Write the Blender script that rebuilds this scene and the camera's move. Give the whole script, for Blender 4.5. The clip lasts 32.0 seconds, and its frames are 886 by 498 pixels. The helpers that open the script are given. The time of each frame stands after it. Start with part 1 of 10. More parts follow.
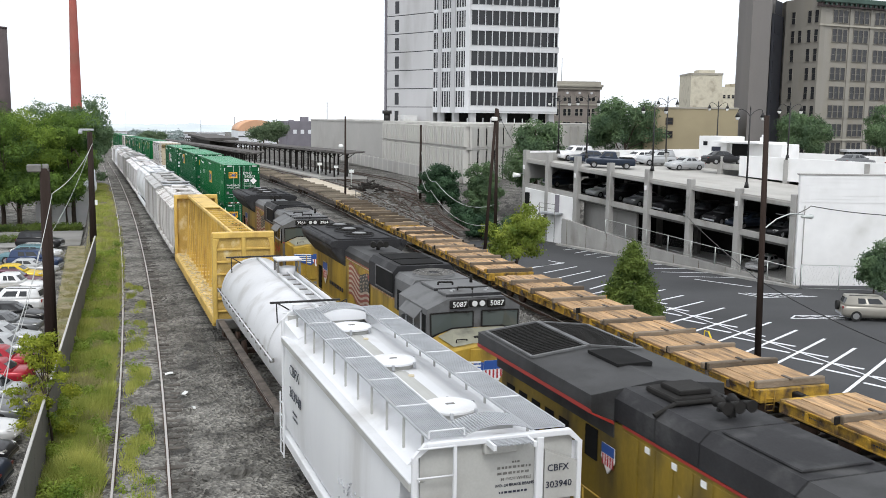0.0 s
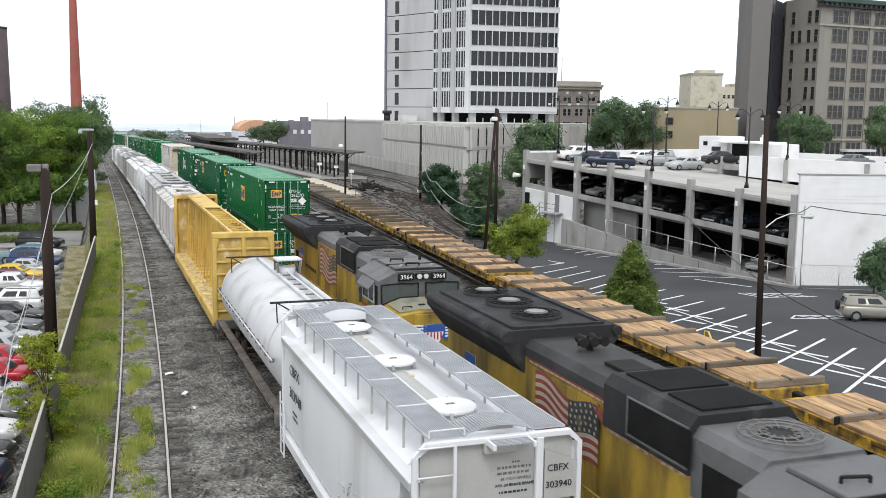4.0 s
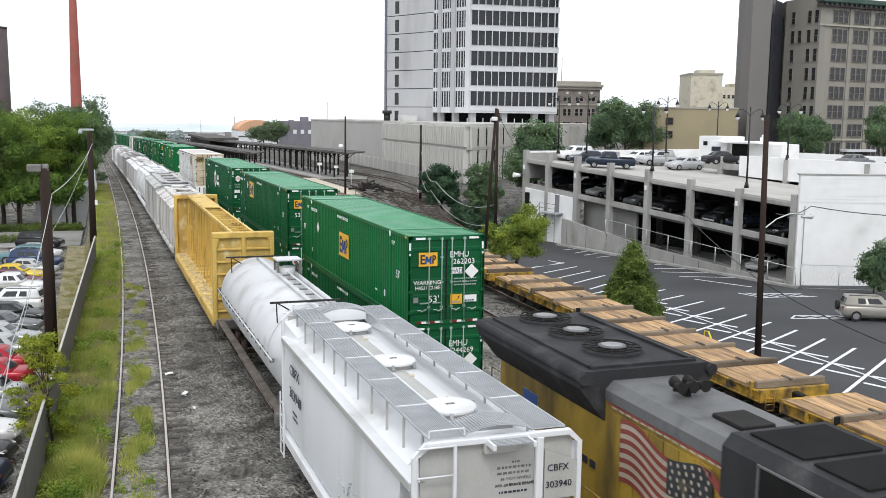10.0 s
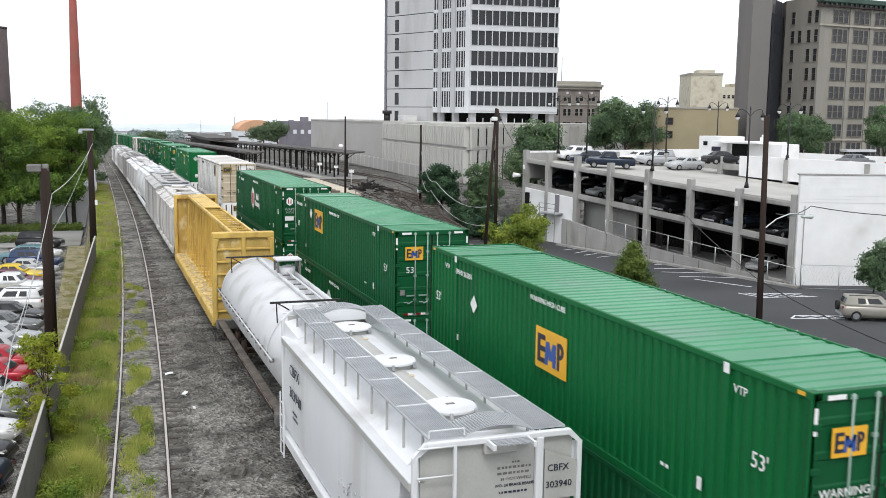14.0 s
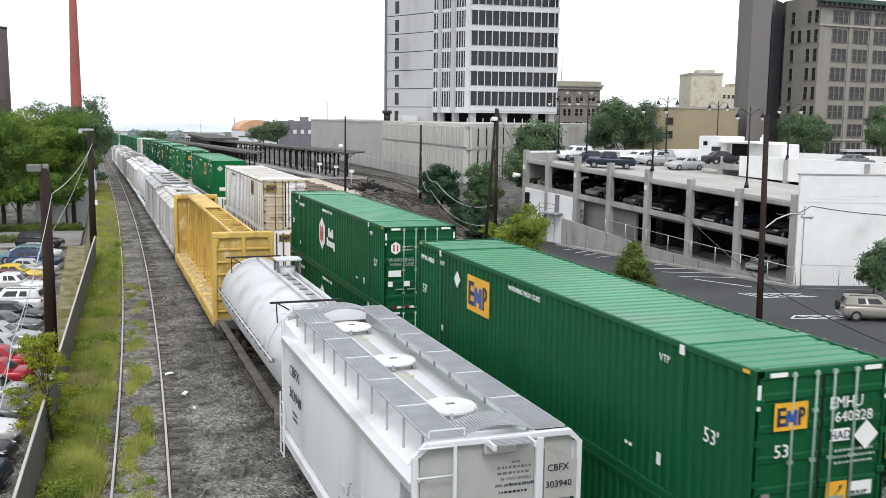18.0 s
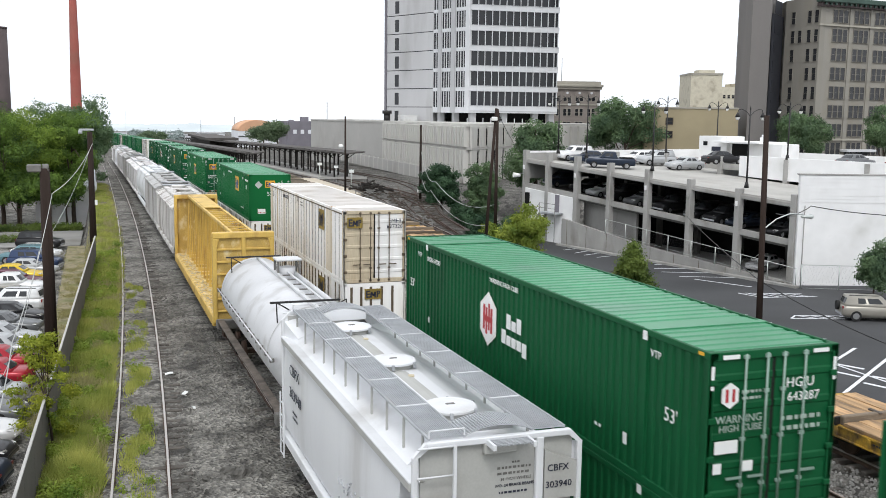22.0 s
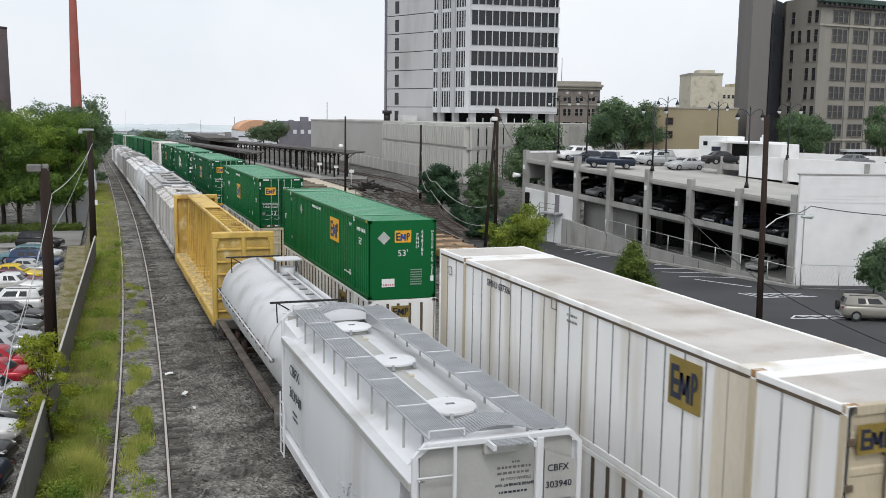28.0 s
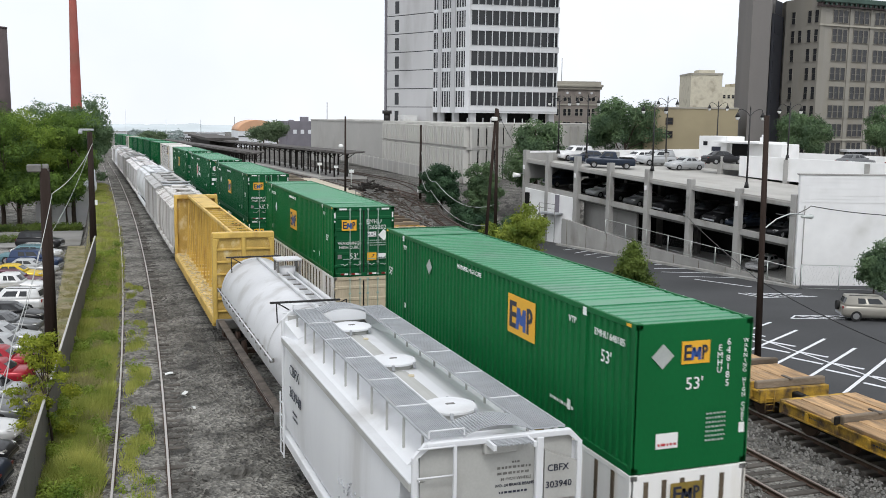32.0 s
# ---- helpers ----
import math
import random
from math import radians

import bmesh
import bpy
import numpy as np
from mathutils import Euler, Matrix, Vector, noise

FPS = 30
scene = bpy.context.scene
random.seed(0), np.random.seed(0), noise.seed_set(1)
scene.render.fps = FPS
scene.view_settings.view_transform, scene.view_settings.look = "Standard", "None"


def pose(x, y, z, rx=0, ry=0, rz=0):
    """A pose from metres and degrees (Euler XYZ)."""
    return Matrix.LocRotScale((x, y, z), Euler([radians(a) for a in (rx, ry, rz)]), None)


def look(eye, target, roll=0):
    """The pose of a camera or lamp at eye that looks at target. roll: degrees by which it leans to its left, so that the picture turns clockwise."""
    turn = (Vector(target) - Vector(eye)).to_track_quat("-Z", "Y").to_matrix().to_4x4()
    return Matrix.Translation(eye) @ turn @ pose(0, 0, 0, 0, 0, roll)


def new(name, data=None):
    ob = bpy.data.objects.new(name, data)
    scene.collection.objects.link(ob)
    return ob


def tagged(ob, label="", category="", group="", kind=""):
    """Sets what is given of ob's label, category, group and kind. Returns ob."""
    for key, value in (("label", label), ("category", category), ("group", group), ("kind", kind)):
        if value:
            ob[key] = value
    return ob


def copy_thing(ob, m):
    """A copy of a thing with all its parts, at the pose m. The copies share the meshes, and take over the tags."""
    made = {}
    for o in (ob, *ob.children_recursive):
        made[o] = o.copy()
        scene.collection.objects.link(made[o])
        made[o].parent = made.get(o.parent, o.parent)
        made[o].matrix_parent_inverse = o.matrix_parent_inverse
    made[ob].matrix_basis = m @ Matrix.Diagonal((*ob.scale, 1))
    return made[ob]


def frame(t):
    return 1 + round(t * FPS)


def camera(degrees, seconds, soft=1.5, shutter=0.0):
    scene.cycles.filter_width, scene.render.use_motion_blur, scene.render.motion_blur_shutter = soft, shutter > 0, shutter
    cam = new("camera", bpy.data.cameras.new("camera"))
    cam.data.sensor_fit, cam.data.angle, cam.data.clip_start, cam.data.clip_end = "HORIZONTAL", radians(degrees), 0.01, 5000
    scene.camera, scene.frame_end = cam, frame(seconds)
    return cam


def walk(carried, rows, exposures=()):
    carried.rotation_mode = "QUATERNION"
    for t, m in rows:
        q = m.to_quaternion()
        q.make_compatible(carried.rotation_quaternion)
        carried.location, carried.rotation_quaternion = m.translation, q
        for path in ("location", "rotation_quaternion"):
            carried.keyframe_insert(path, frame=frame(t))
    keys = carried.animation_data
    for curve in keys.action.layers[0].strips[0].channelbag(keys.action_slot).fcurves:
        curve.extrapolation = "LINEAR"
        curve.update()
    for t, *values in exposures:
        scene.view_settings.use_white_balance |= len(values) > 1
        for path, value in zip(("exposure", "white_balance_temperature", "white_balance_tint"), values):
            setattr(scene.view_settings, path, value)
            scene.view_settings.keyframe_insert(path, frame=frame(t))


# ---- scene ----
CAM_EYE = (0.0, 0.0, 9.915)
CAM_YAW, CAM_PITCH, CAM_ROLL = 19.925, 7.697, 0.777
cam = camera(48.44, 32.0, soft=0.3, shutter=0.35)
_a, _b = radians(CAM_YAW), radians(CAM_PITCH)
_target = (math.sin(_a) * math.cos(_b), math.cos(_a) * math.cos(_b), CAM_EYE[2] - math.sin(_b))
walk(cam, [(0.0, look(CAM_EYE, _target, CAM_ROLL)), (32.0, look(CAM_EYE, _target, CAM_ROLL))], exposures=((0.0, 0.12), (20.0, 0.12), (24.0, 0.02), (25.5, -0.04), (28.0, -0.25), (30.0, -0.26), (31.0, -0.14), (32.0, -0.1)))

# ---- world and light: bright overcast ----
SUN_EL, SUN_AZ = 52.0, 200.0
world = bpy.data.worlds.new("overcast_sky")
scene.world = world
world.use_nodes = True
_nt = world.node_tree
_nt.nodes.clear()
_out = _nt.nodes.new("ShaderNodeOutputWorld")
_bg = _nt.nodes.new("ShaderNodeBackground")
_sky = _nt.nodes.new("ShaderNodeTexSky")
_sky.sky_type = "NISHITA"
_sky.sun_disc = False
_sky.sun_elevation, _sky.sun_rotation = radians(SUN_EL), radians(SUN_AZ)
_sky.dust_density = 4.0
_co = _nt.nodes.new("ShaderNodeTexCoord")
_cl = _nt.nodes.new("ShaderNodeTexNoise")
_cl.inputs["Scale"].default_value = 2.2
_cl.inputs["Detail"].default_value = 5
_rp = _nt.nodes.new("ShaderNodeValToRGB")
_rp.color_ramp.elements[0].position, _rp.color_ramp.elements[0].color = 0.3, (10.3, 11.0, 11.9, 1)
_rp.color_ramp.elements[1].position, _rp.color_ramp.elements[1].color = 0.6, (12.85, 13.2, 13.75, 1)
_mx = _nt.nodes.new("ShaderNodeMixRGB")
_mx.inputs[0].default_value = 0.88
_nt.links.new(_co.outputs["Generated"], _cl.inputs["Vector"])
_nt.links.new(_cl.outputs["Fac"], _rp.inputs["Fac"])
_nt.links.new(_sky.outputs["Color"], _mx.inputs[1])
_nt.links.new(_rp.outputs["Color"], _mx.inputs[2])
_nt.links.new(_mx.outputs["Color"], _bg.inputs["Color"])
_bg.inputs["Strength"].default_value = 0.1
_nt.links.new(_bg.outputs["Background"], _out.inputs["Surface"])
_sl = bpy.data.lights.new("sun", "SUN")
_sl.energy, _sl.angle, _sl.color = 1.3, radians(14), (0.98, 0.98, 0.96)
sun = new("sun", _sl)
_e, _z = radians(SUN_EL), radians(SUN_AZ)
sun.matrix_world = look((math.sin(_z) * math.cos(_e) * 50, math.cos(_z) * math.cos(_e) * 50, math.sin(_e) * 50), (0, 0, 0))


# ---- materials ----
def mat(name, base, rough=0.6, metal=0.0, var=0.18, scale=1.5, bump=0.15, bscale=25.0, dirt=None, dirt_amt=0.5, dirt_scale=0.8, stretch=(1, 1, 1), spread=0.0, spec=0.4):
    """Noise-varied paint or stone; dirt: a second colour in blotches; stretch: scales the pattern by axis; spread: brightness varied by object."""
    m = bpy.data.materials.new(name)
    m.use_nodes = True
    n, l = m.node_tree.nodes, m.node_tree.links
    b = n["Principled BSDF"]
    b.inputs["Roughness"].default_value = rough
    b.inputs["Metallic"].default_value = metal
    b.inputs["Specular IOR Level"].default_value = spec
    co = n.new("ShaderNodeTexCoord")
    mp = n.new("ShaderNodeMapping")
    mp.inputs["Scale"].default_value = stretch
    l.new(co.outputs["Object"], mp.inputs["Vector"])

    def noise_tex(sc, detail=6.0):
        t = n.new("ShaderNodeTexNoise")
        t.inputs["Scale"].default_value = sc
        t.inputs["Detail"].default_value = detail
        l.new(mp.outputs["Vector"], t.inputs["Vector"])
        return t

    big = noise_tex(scale)
    lo = [max(0.0, c * (1 - var)) for c in base]
    hi = [min(1.0, c * (1 + var)) for c in base]
    rp = n.new("ShaderNodeValToRGB")
    rp.color_ramp.elements[0].position, rp.color_ramp.elements[0].color = 0.3, (*lo, 1)
    rp.color_ramp.elements[1].position, rp.color_ramp.elements[1].color = 0.7, (*hi, 1)
    l.new(big.outputs["Fac"], rp.inputs["Fac"])
    col = rp.outputs["Color"]
    fine = noise_tex(bscale, 8.0)
    if dirt is not None:
        dn = noise_tex(dirt_scale, 8.0)
        dr = n.new("ShaderNodeValToRGB")
        dr.color_ramp.elements[0].position = 0.62 - 0.3 * dirt_amt
        dr.color_ramp.elements[1].position = 0.86 - 0.3 * dirt_amt
        l.new(dn.outputs["Fac"], dr.inputs["Fac"])
        mx = n.new("ShaderNodeMixRGB")
        mx.inputs[2].default_value = (*dirt, 1)
        l.new(dr.outputs["Color"], mx.inputs[0])
        l.new(col, mx.inputs[1])
        col = mx.outputs["Color"]
    gr = n.new("ShaderNodeMixRGB")
    gr.blend_type = "OVERLAY"
    gr.inputs[0].default_value = min(0.5, var * 1.2)
    l.new(col, gr.inputs[1])
    l.new(fine.outputs["Fac"], gr.inputs[2])
    col = gr.outputs["Color"]
    if spread > 0:
        oi = n.new("ShaderNodeObjectInfo")
        mr = n.new("ShaderNodeMapRange")
        mr.inputs["To Min"].default_value, mr.inputs["To Max"].default_value = 1 - spread, 1 + spread
        l.new(oi.outputs["Random"], mr.inputs["Value"])
        hs = n.new("ShaderNodeHueSaturation")
        l.new(mr.outputs["Result"], hs.inputs["Value"])
        l.new(col, hs.inputs["Color"])
        col = hs.outputs["Color"]
    l.new(col, b.inputs["Base Color"])
    if bump > 0:
        bp = n.new("ShaderNodeBump")
        bp.inputs["Strength"].default_value = bump
        bp.inputs["Distance"].default_value = 0.02
        l.new(fine.outputs["Fac"], bp.inputs["Height"])
        l.new(bp.outputs["Normal"], b.inputs["Normal"])
    return m


def glass_mat(name, tint, rough=0.08, spec=0.6):
    m = bpy.data.materials.new(name)
    m.use_nodes = True
    b = m.node_tree.nodes["Principled BSDF"]
    b.inputs["Base Color"].default_value = (*tint, 1)
    b.inputs["Roughness"].default_value = rough
    b.inputs["Specular IOR Level"].default_value = spec
    return m


def leaf_mat(name, c1, c2, patch=0.6, single=0.1):
    m = bpy.data.materials.new(name)
    m.use_nodes = True
    n, l = m.node_tree.nodes, m.node_tree.links
    b = n["Principled BSDF"]
    b.inputs["Roughness"].default_value = 0.65
    b.inputs["Specular IOR Level"].default_value = 0.25
    g = n.new("ShaderNodeNewGeometry")
    co = n.new("ShaderNodeTexCoord")
    t = n.new("ShaderNodeTexNoise")
    t.inputs["Scale"].default_value = patch
    l.new(co.outputs["Object"], t.inputs["Vector"])
    ad = n.new("ShaderNodeMath")
    ad.operation = "ADD"
    hf = n.new("ShaderNodeMath")
    hf.operation = "MULTIPLY"
    hf.inputs[1].default_value = single
    l.new(g.outputs["Random Per Island"], hf.inputs[0])
    l.new(hf.outputs[0], ad.inputs[0])
    t.inputs["Detail"].default_value = 4
    l.new(t.outputs["Fac"], ad.inputs[1])
    rp = n.new("ShaderNodeValToRGB")
    rp.color_ramp.elements[0].position, rp.color_ramp.elements[0].color = 0.3, (*c1, 1)
    rp.color_ramp.elements[1].position, rp.color_ramp.elements[1].color = 0.62 + 0.6 * single, (*c2, 1)
    sc = n.new("ShaderNodeMath")
    sc.operation = "MULTIPLY"
    sc.inputs[1].default_value = 0.85
    l.new(ad.outputs[0], sc.inputs[0])
    l.new(sc.outputs[0], rp.inputs["Fac"])
    l.new(rp.outputs["Color"], b.inputs["Base Color"])
    tr = n.new("ShaderNodeBsdfTranslucent")
    l.new(rp.outputs["Color"], tr.inputs["Color"])
    ms = n.new("ShaderNodeMixShader")
    ms.inputs[0].default_value = 0.3
    l.new(b.outputs[0], ms.inputs[1])
    l.new(tr.outputs[0], ms.inputs[2])
    l.new(ms.outputs[0], n["Material Output"].inputs["Surface"])
    return m


WHITE_CAR = mat("white_car_paint", (0.70, 0.71, 0.73), 0.45, var=0.05, scale=0.5, bump=0.04, dirt=(0.50, 0.495, 0.49), dirt_amt=0.28, dirt_scale=0.7, stretch=(1, 1, 0.18))
GREY_CAR = mat("grey_plant_paint", (0.60, 0.60, 0.60), 0.55, var=0.12, scale=0.4, bump=0.05, dirt=(0.28, 0.26, 0.23), dirt_amt=0.35, dirt_scale=0.4)
ROW_DIRTY = mat("streaked_pale_grey_paint", (0.602, 0.582, 0.563), 0.6, var=0.15, scale=0.5, bump=0.05, dirt=(0.20, 0.17, 0.14), dirt_amt=0.5, dirt_scale=1.1, stretch=(1, 1, 0.2))
ROW_GREY = mat("flat_grey_paint", (0.435, 0.429, 0.422), 0.6, var=0.12, scale=0.5, bump=0.05, dirt=(0.21, 0.195, 0.18), dirt_amt=0.4, dirt_scale=0.7, stretch=(1, 1, 0.25))
ROW_WHITE = mat("dusty_white_paint", (0.768, 0.749, 0.755), 0.55, var=0.1, scale=0.5, bump=0.05, dirt=(0.36, 0.33, 0.31), dirt_amt=0.42, dirt_scale=0.8, stretch=(1, 1, 0.25), spread=0.14)
GRATING = mat("galvanised_grating", (0.40, 0.415, 0.435), 0.5, metal=0.1, var=0.12, scale=2, bump=0.2, bscale=60)
YELLOW = mat("yellow_car_paint", (0.62, 0.42, 0.105), 0.55, var=0.15, scale=1.0, bump=0.06, dirt=(0.34, 0.2, 0.06), dirt_amt=0.35, dirt_scale=1.2, stretch=(1, 1, 0.4))
YELLOW_SCUFFED = mat("scuffed_yellow_bulkhead", (0.50, 0.34, 0.095), 0.6, var=0.25, scale=1.4, bump=0.08, dirt=(0.72, 0.64, 0.42), dirt_amt=0.34, dirt_scale=2.8, stretch=(1, 1, 0.6))
YELLOW_FLAT = mat("worn_yellow_paint", (0.45, 0.27, 0.03), 0.7, var=0.3, scale=1.5, bump=0.15, dirt=(0.07, 0.045, 0.03), dirt_amt=0.72, dirt_scale=2.2)
UP_YELLOW = mat("loco_yellow_paint", (0.40, 0.265, 0.04), 0.5, var=0.18, scale=0.9, bump=0.04, dirt=(0.12, 0.085, 0.03), dirt_amt=0.62, dirt_scale=1.1, stretch=(1, 1, 0.35), spec=0.3)
GE_YELLOW = mat("grimy_loco_yellow", (0.24, 0.165, 0.025), 0.55, var=0.22, scale=0.9, bump=0.04, dirt=(0.07, 0.055, 0.025), dirt_amt=0.6, dirt_scale=1.0, stretch=(1, 1, 0.35), spec=0.25)
UP_GREY = mat("loco_grey_paint", (0.13, 0.132, 0.134), 0.55, var=0.15, scale=0.8, bump=0.05, dirt=(0.075, 0.075, 0.075), dirt_amt=0.42, dirt_scale=1.6, spec=0.25)
SOOT = mat("sooty_roof", (0.026, 0.026, 0.028), 0.7, var=0.3, scale=0.8, bump=0.1, dirt=(0.07, 0.07, 0.07), dirt_amt=0.3, dirt_scale=1.4, spec=0.2)
BLACK = mat("black_steel", (0.018, 0.017, 0.016), 0.7, var=0.25, scale=2, bump=0.1, spec=0.15)
RED_STRIPE = mat("red_stripe", (0.30, 0.03, 0.022), 0.5, var=0.1, bump=0.02)
GREEN = mat("green_container_paint", (0.002, 0.115, 0.030), 0.5, var=0.12, scale=0.5, bump=0.03, dirt=(0.004, 0.082, 0.026), dirt_amt=0.3, dirt_scale=0.5, stretch=(1, 1, 0.4), spread=0.06, spec=0.2)
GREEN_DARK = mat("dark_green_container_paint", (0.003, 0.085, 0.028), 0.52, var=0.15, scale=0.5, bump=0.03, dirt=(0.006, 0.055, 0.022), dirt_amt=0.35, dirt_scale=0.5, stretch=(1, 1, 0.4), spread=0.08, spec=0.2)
# container green made paler for roofs: the sky's sheen is in the colour
GREEN_SHEEN = mat("green_roof_sheen", (0.052, 0.235, 0.118), 0.36, var=0.12, scale=0.5, bump=0.03, dirt=(0.10, 0.22, 0.15), dirt_amt=0.3, dirt_scale=0.4)
CREAM = mat("cream_container_paint", (0.84, 0.835, 0.82), 0.5, var=0.06, scale=0.9, bump=0.04, dirt=(0.50, 0.43, 0.31), dirt_amt=0.27, dirt_scale=1.1, stretch=(1, 1, 0.12), spread=0.06)
CREAM_RUST = mat("rust_stained_cream_doors", (0.55, 0.47, 0.34), 0.55, var=0.2, scale=0.7, bump=0.05, dirt=(0.30, 0.19, 0.09), dirt_amt=0.5, dirt_scale=0.7, stretch=(1, 1, 0.15))
RUST_PATCH = mat("rusted_paint", (0.30, 0.16, 0.07), 0.85, var=0.4, scale=6, bump=0.2, dirt=(0.55, 0.48, 0.38), dirt_amt=0.55, dirt_scale=5)
CREAM_TAN = mat("tan_tinted_panel", (0.62, 0.56, 0.45), 0.55, var=0.15, scale=0.8, bump=0.04, dirt=(0.5, 0.42, 0.3), dirt_amt=0.3, dirt_scale=0.6, stretch=(1, 1, 0.2))
CREAM_ROOF = mat("dusty_white_roof", (0.52, 0.49, 0.46), 0.6, var=0.14, scale=0.6, bump=0.04, dirt=(0.36, 0.31, 0.26), dirt_amt=0.35, dirt_scale=0.7)
ROD = mat("weathered_lock_rod", (0.26, 0.36, 0.31), 0.5, metal=0.2, var=0.15, bump=0.02)
DARK_SEAM = mat("grimy_recess_seam", (0.10, 0.075, 0.05), 0.8, var=0.3, bump=0.1)
WELL_STEEL = mat("well_car_paint", (0.16, 0.11, 0.045), 0.7, var=0.25, scale=1, bump=0.1, dirt=(0.07, 0.05, 0.035), dirt_amt=0.6, dirt_scale=1.2)
CHROME = mat("galvanised_rod", (0.52, 0.55, 0.53), 0.4, metal=0.5, var=0.1, bump=0.02)
WHITE_DECAL = mat("white_decal", (0.78, 0.79, 0.78), 0.5, var=0.05, bump=0.0)
FAINT_WHITE = mat("worn_white_decal", (0.36, 0.44, 0.39), 0.6, var=0.15, bump=0.0)
LOGO_YELLOW = mat("logo_yellow", (0.75, 0.40, 0.03), 0.45, var=0.06, bump=0.0)
LOGO_OLD = mat("tarnished_yellow", (0.24, 0.17, 0.035), 0.6, var=0.2, bump=0.0)
LOGO_DARK = mat("logo_dark", (0.02, 0.025, 0.045), 0.5, var=0.05, bump=0.0)
LOGO_BLUE = mat("logo_blue", (0.03, 0.09, 0.33), 0.45, var=0.05, bump=0.0)
LOGO_RED = mat("logo_red", (0.42, 0.03, 0.035), 0.45, var=0.05, bump=0.0)
RAIL_TOP = mat("rail_steel", (0.47, 0.44, 0.42), 0.45, metal=0.4, var=0.15, scale=1, bump=0.05, stretch=(1, 0.2, 1))
RAIL_WORN = mat("dull_rail_steel", (0.26, 0.215, 0.185), 0.5, metal=0.3, var=0.2, scale=1, bump=0.05, stretch=(1, 0.2, 1))
RAIL_RUST = mat("rail_rust", (0.07, 0.042, 0.03), 0.8, var=0.25, scale=4, bump=0.2)
TIE = mat("weathered_tie", (0.085, 0.076, 0.067), 0.9, var=0.3, scale=2, bump=0.4, bscale=30, stretch=(0.2, 1, 1), spread=0.35)
DECK = mat("tan_deck_planks", (0.44, 0.28, 0.145), 0.85, var=0.25, scale=2.2, bump=0.3, bscale=40, dirt=(0.17, 0.12, 0.08), dirt_amt=0.5, dirt_scale=1.6, stretch=(3.0, 0.45, 1), spread=0.22)
DECK_OLD = mat("weathered_deck_planks", (0.31, 0.225, 0.13), 0.9, var=0.25, scale=2.0, bump=0.3, bscale=40, dirt=(0.13, 0.10, 0.07), dirt_amt=0.55, dirt_scale=1.4, stretch=(3.0, 0.45, 1), spread=0.3)
TIMBER_PALE = mat("pale_timber_bolster", (0.20, 0.17, 0.13), 0.9, var=0.3, scale=2, bump=0.3, stretch=(0.3, 2, 1), spread=0.4)
TIMBER = mat("dark_timber_bolster", (0.165, 0.13, 0.095), 0.85, var=0.3, scale=2, bump=0.3, stretch=(0.3, 2, 1), spread=0.4)
CONCRETE = mat("garage_concrete", (0.34, 0.335, 0.32), 0.85, var=0.13, scale=0.6, bump=0.12, dirt=(0.2, 0.19, 0.17), dirt_amt=0.3, dirt_scale=0.5, stretch=(1, 1, 0.5))
DECK_CONC = mat("deck_concrete", (0.41, 0.40, 0.375), 0.9, var=0.12, scale=0.25, bump=0.08, dirt=(0.3, 0.28, 0.26), dirt_amt=0.3, dirt_scale=0.2)
WHITE_WALL = mat("white_painted_block", (0.80, 0.80, 0.80), 0.8, var=0.05, scale=0.6, bump=0.12, bscale=14, dirt=(0.6, 0.6, 0.58), dirt_amt=0.2, dirt_scale=0.3)
# near-black for openings and recesses, whose inner shade it carries as colour
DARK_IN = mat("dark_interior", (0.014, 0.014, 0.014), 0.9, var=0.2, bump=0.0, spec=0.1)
# garage concrete darkened for the inside: its shade is in the colour
GARAGE_SHADE = mat("garage_shade_concrete", (0.13, 0.127, 0.12), 0.9, var=0.15, bump=0.05, spec=0.1)
POLE_WOOD = mat("creosoted_pole", (0.036, 0.026, 0.022), 0.9, var=0.25, scale=3, bump=0.3, stretch=(1, 1, 0.1), spec=0.1)
IRON = mat("dark_iron", (0.025, 0.024, 0.024), 0.55, var=0.2, bump=0.05)
CANOPY = mat("canopy_steel", (0.038, 0.034, 0.031), 0.8, var=0.25, scale=1, bump=0.1, spec=0.15)
CANOPY_ROOF = mat("canopy_roof_felt", (0.09, 0.083, 0.078), 0.9, var=0.2, scale=0.5, bump=0.1)
LAMP_GLASS = mat("lamp_globe", (0.8, 0.8, 0.78), 0.3, var=0.03, bump=0.0)
TOWER_CONC = mat("pale_tower_concrete", (0.44, 0.445, 0.46), 0.8, var=0.06, scale=0.15, bump=0.05, dirt=(0.31, 0.31, 0.315), dirt_amt=0.25, dirt_scale=0.1, stretch=(1, 1, 0.4))
TOWER_WHITE = mat("white_spandrel", (0.62, 0.63, 0.65), 0.55, var=0.05, scale=0.3, bump=0.02)
DARK_GLASS = glass_mat("dark_window_glass", (0.012, 0.013, 0.016), 0.15, 0.3)
TOWER_CORE = mat("warm_core_concrete", (0.50, 0.50, 0.51), 0.85, var=0.07, scale=0.12, bump=0.06, dirt=(0.38, 0.375, 0.375), dirt_amt=0.35, dirt_scale=0.25, stretch=(1, 1, 0.25))
TOWER_GLASS = glass_mat("tower_window_glass", (0.022, 0.024, 0.028), 0.12, 0.4)
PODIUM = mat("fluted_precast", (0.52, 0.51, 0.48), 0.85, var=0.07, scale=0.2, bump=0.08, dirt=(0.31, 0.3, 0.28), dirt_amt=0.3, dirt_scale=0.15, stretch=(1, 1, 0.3))
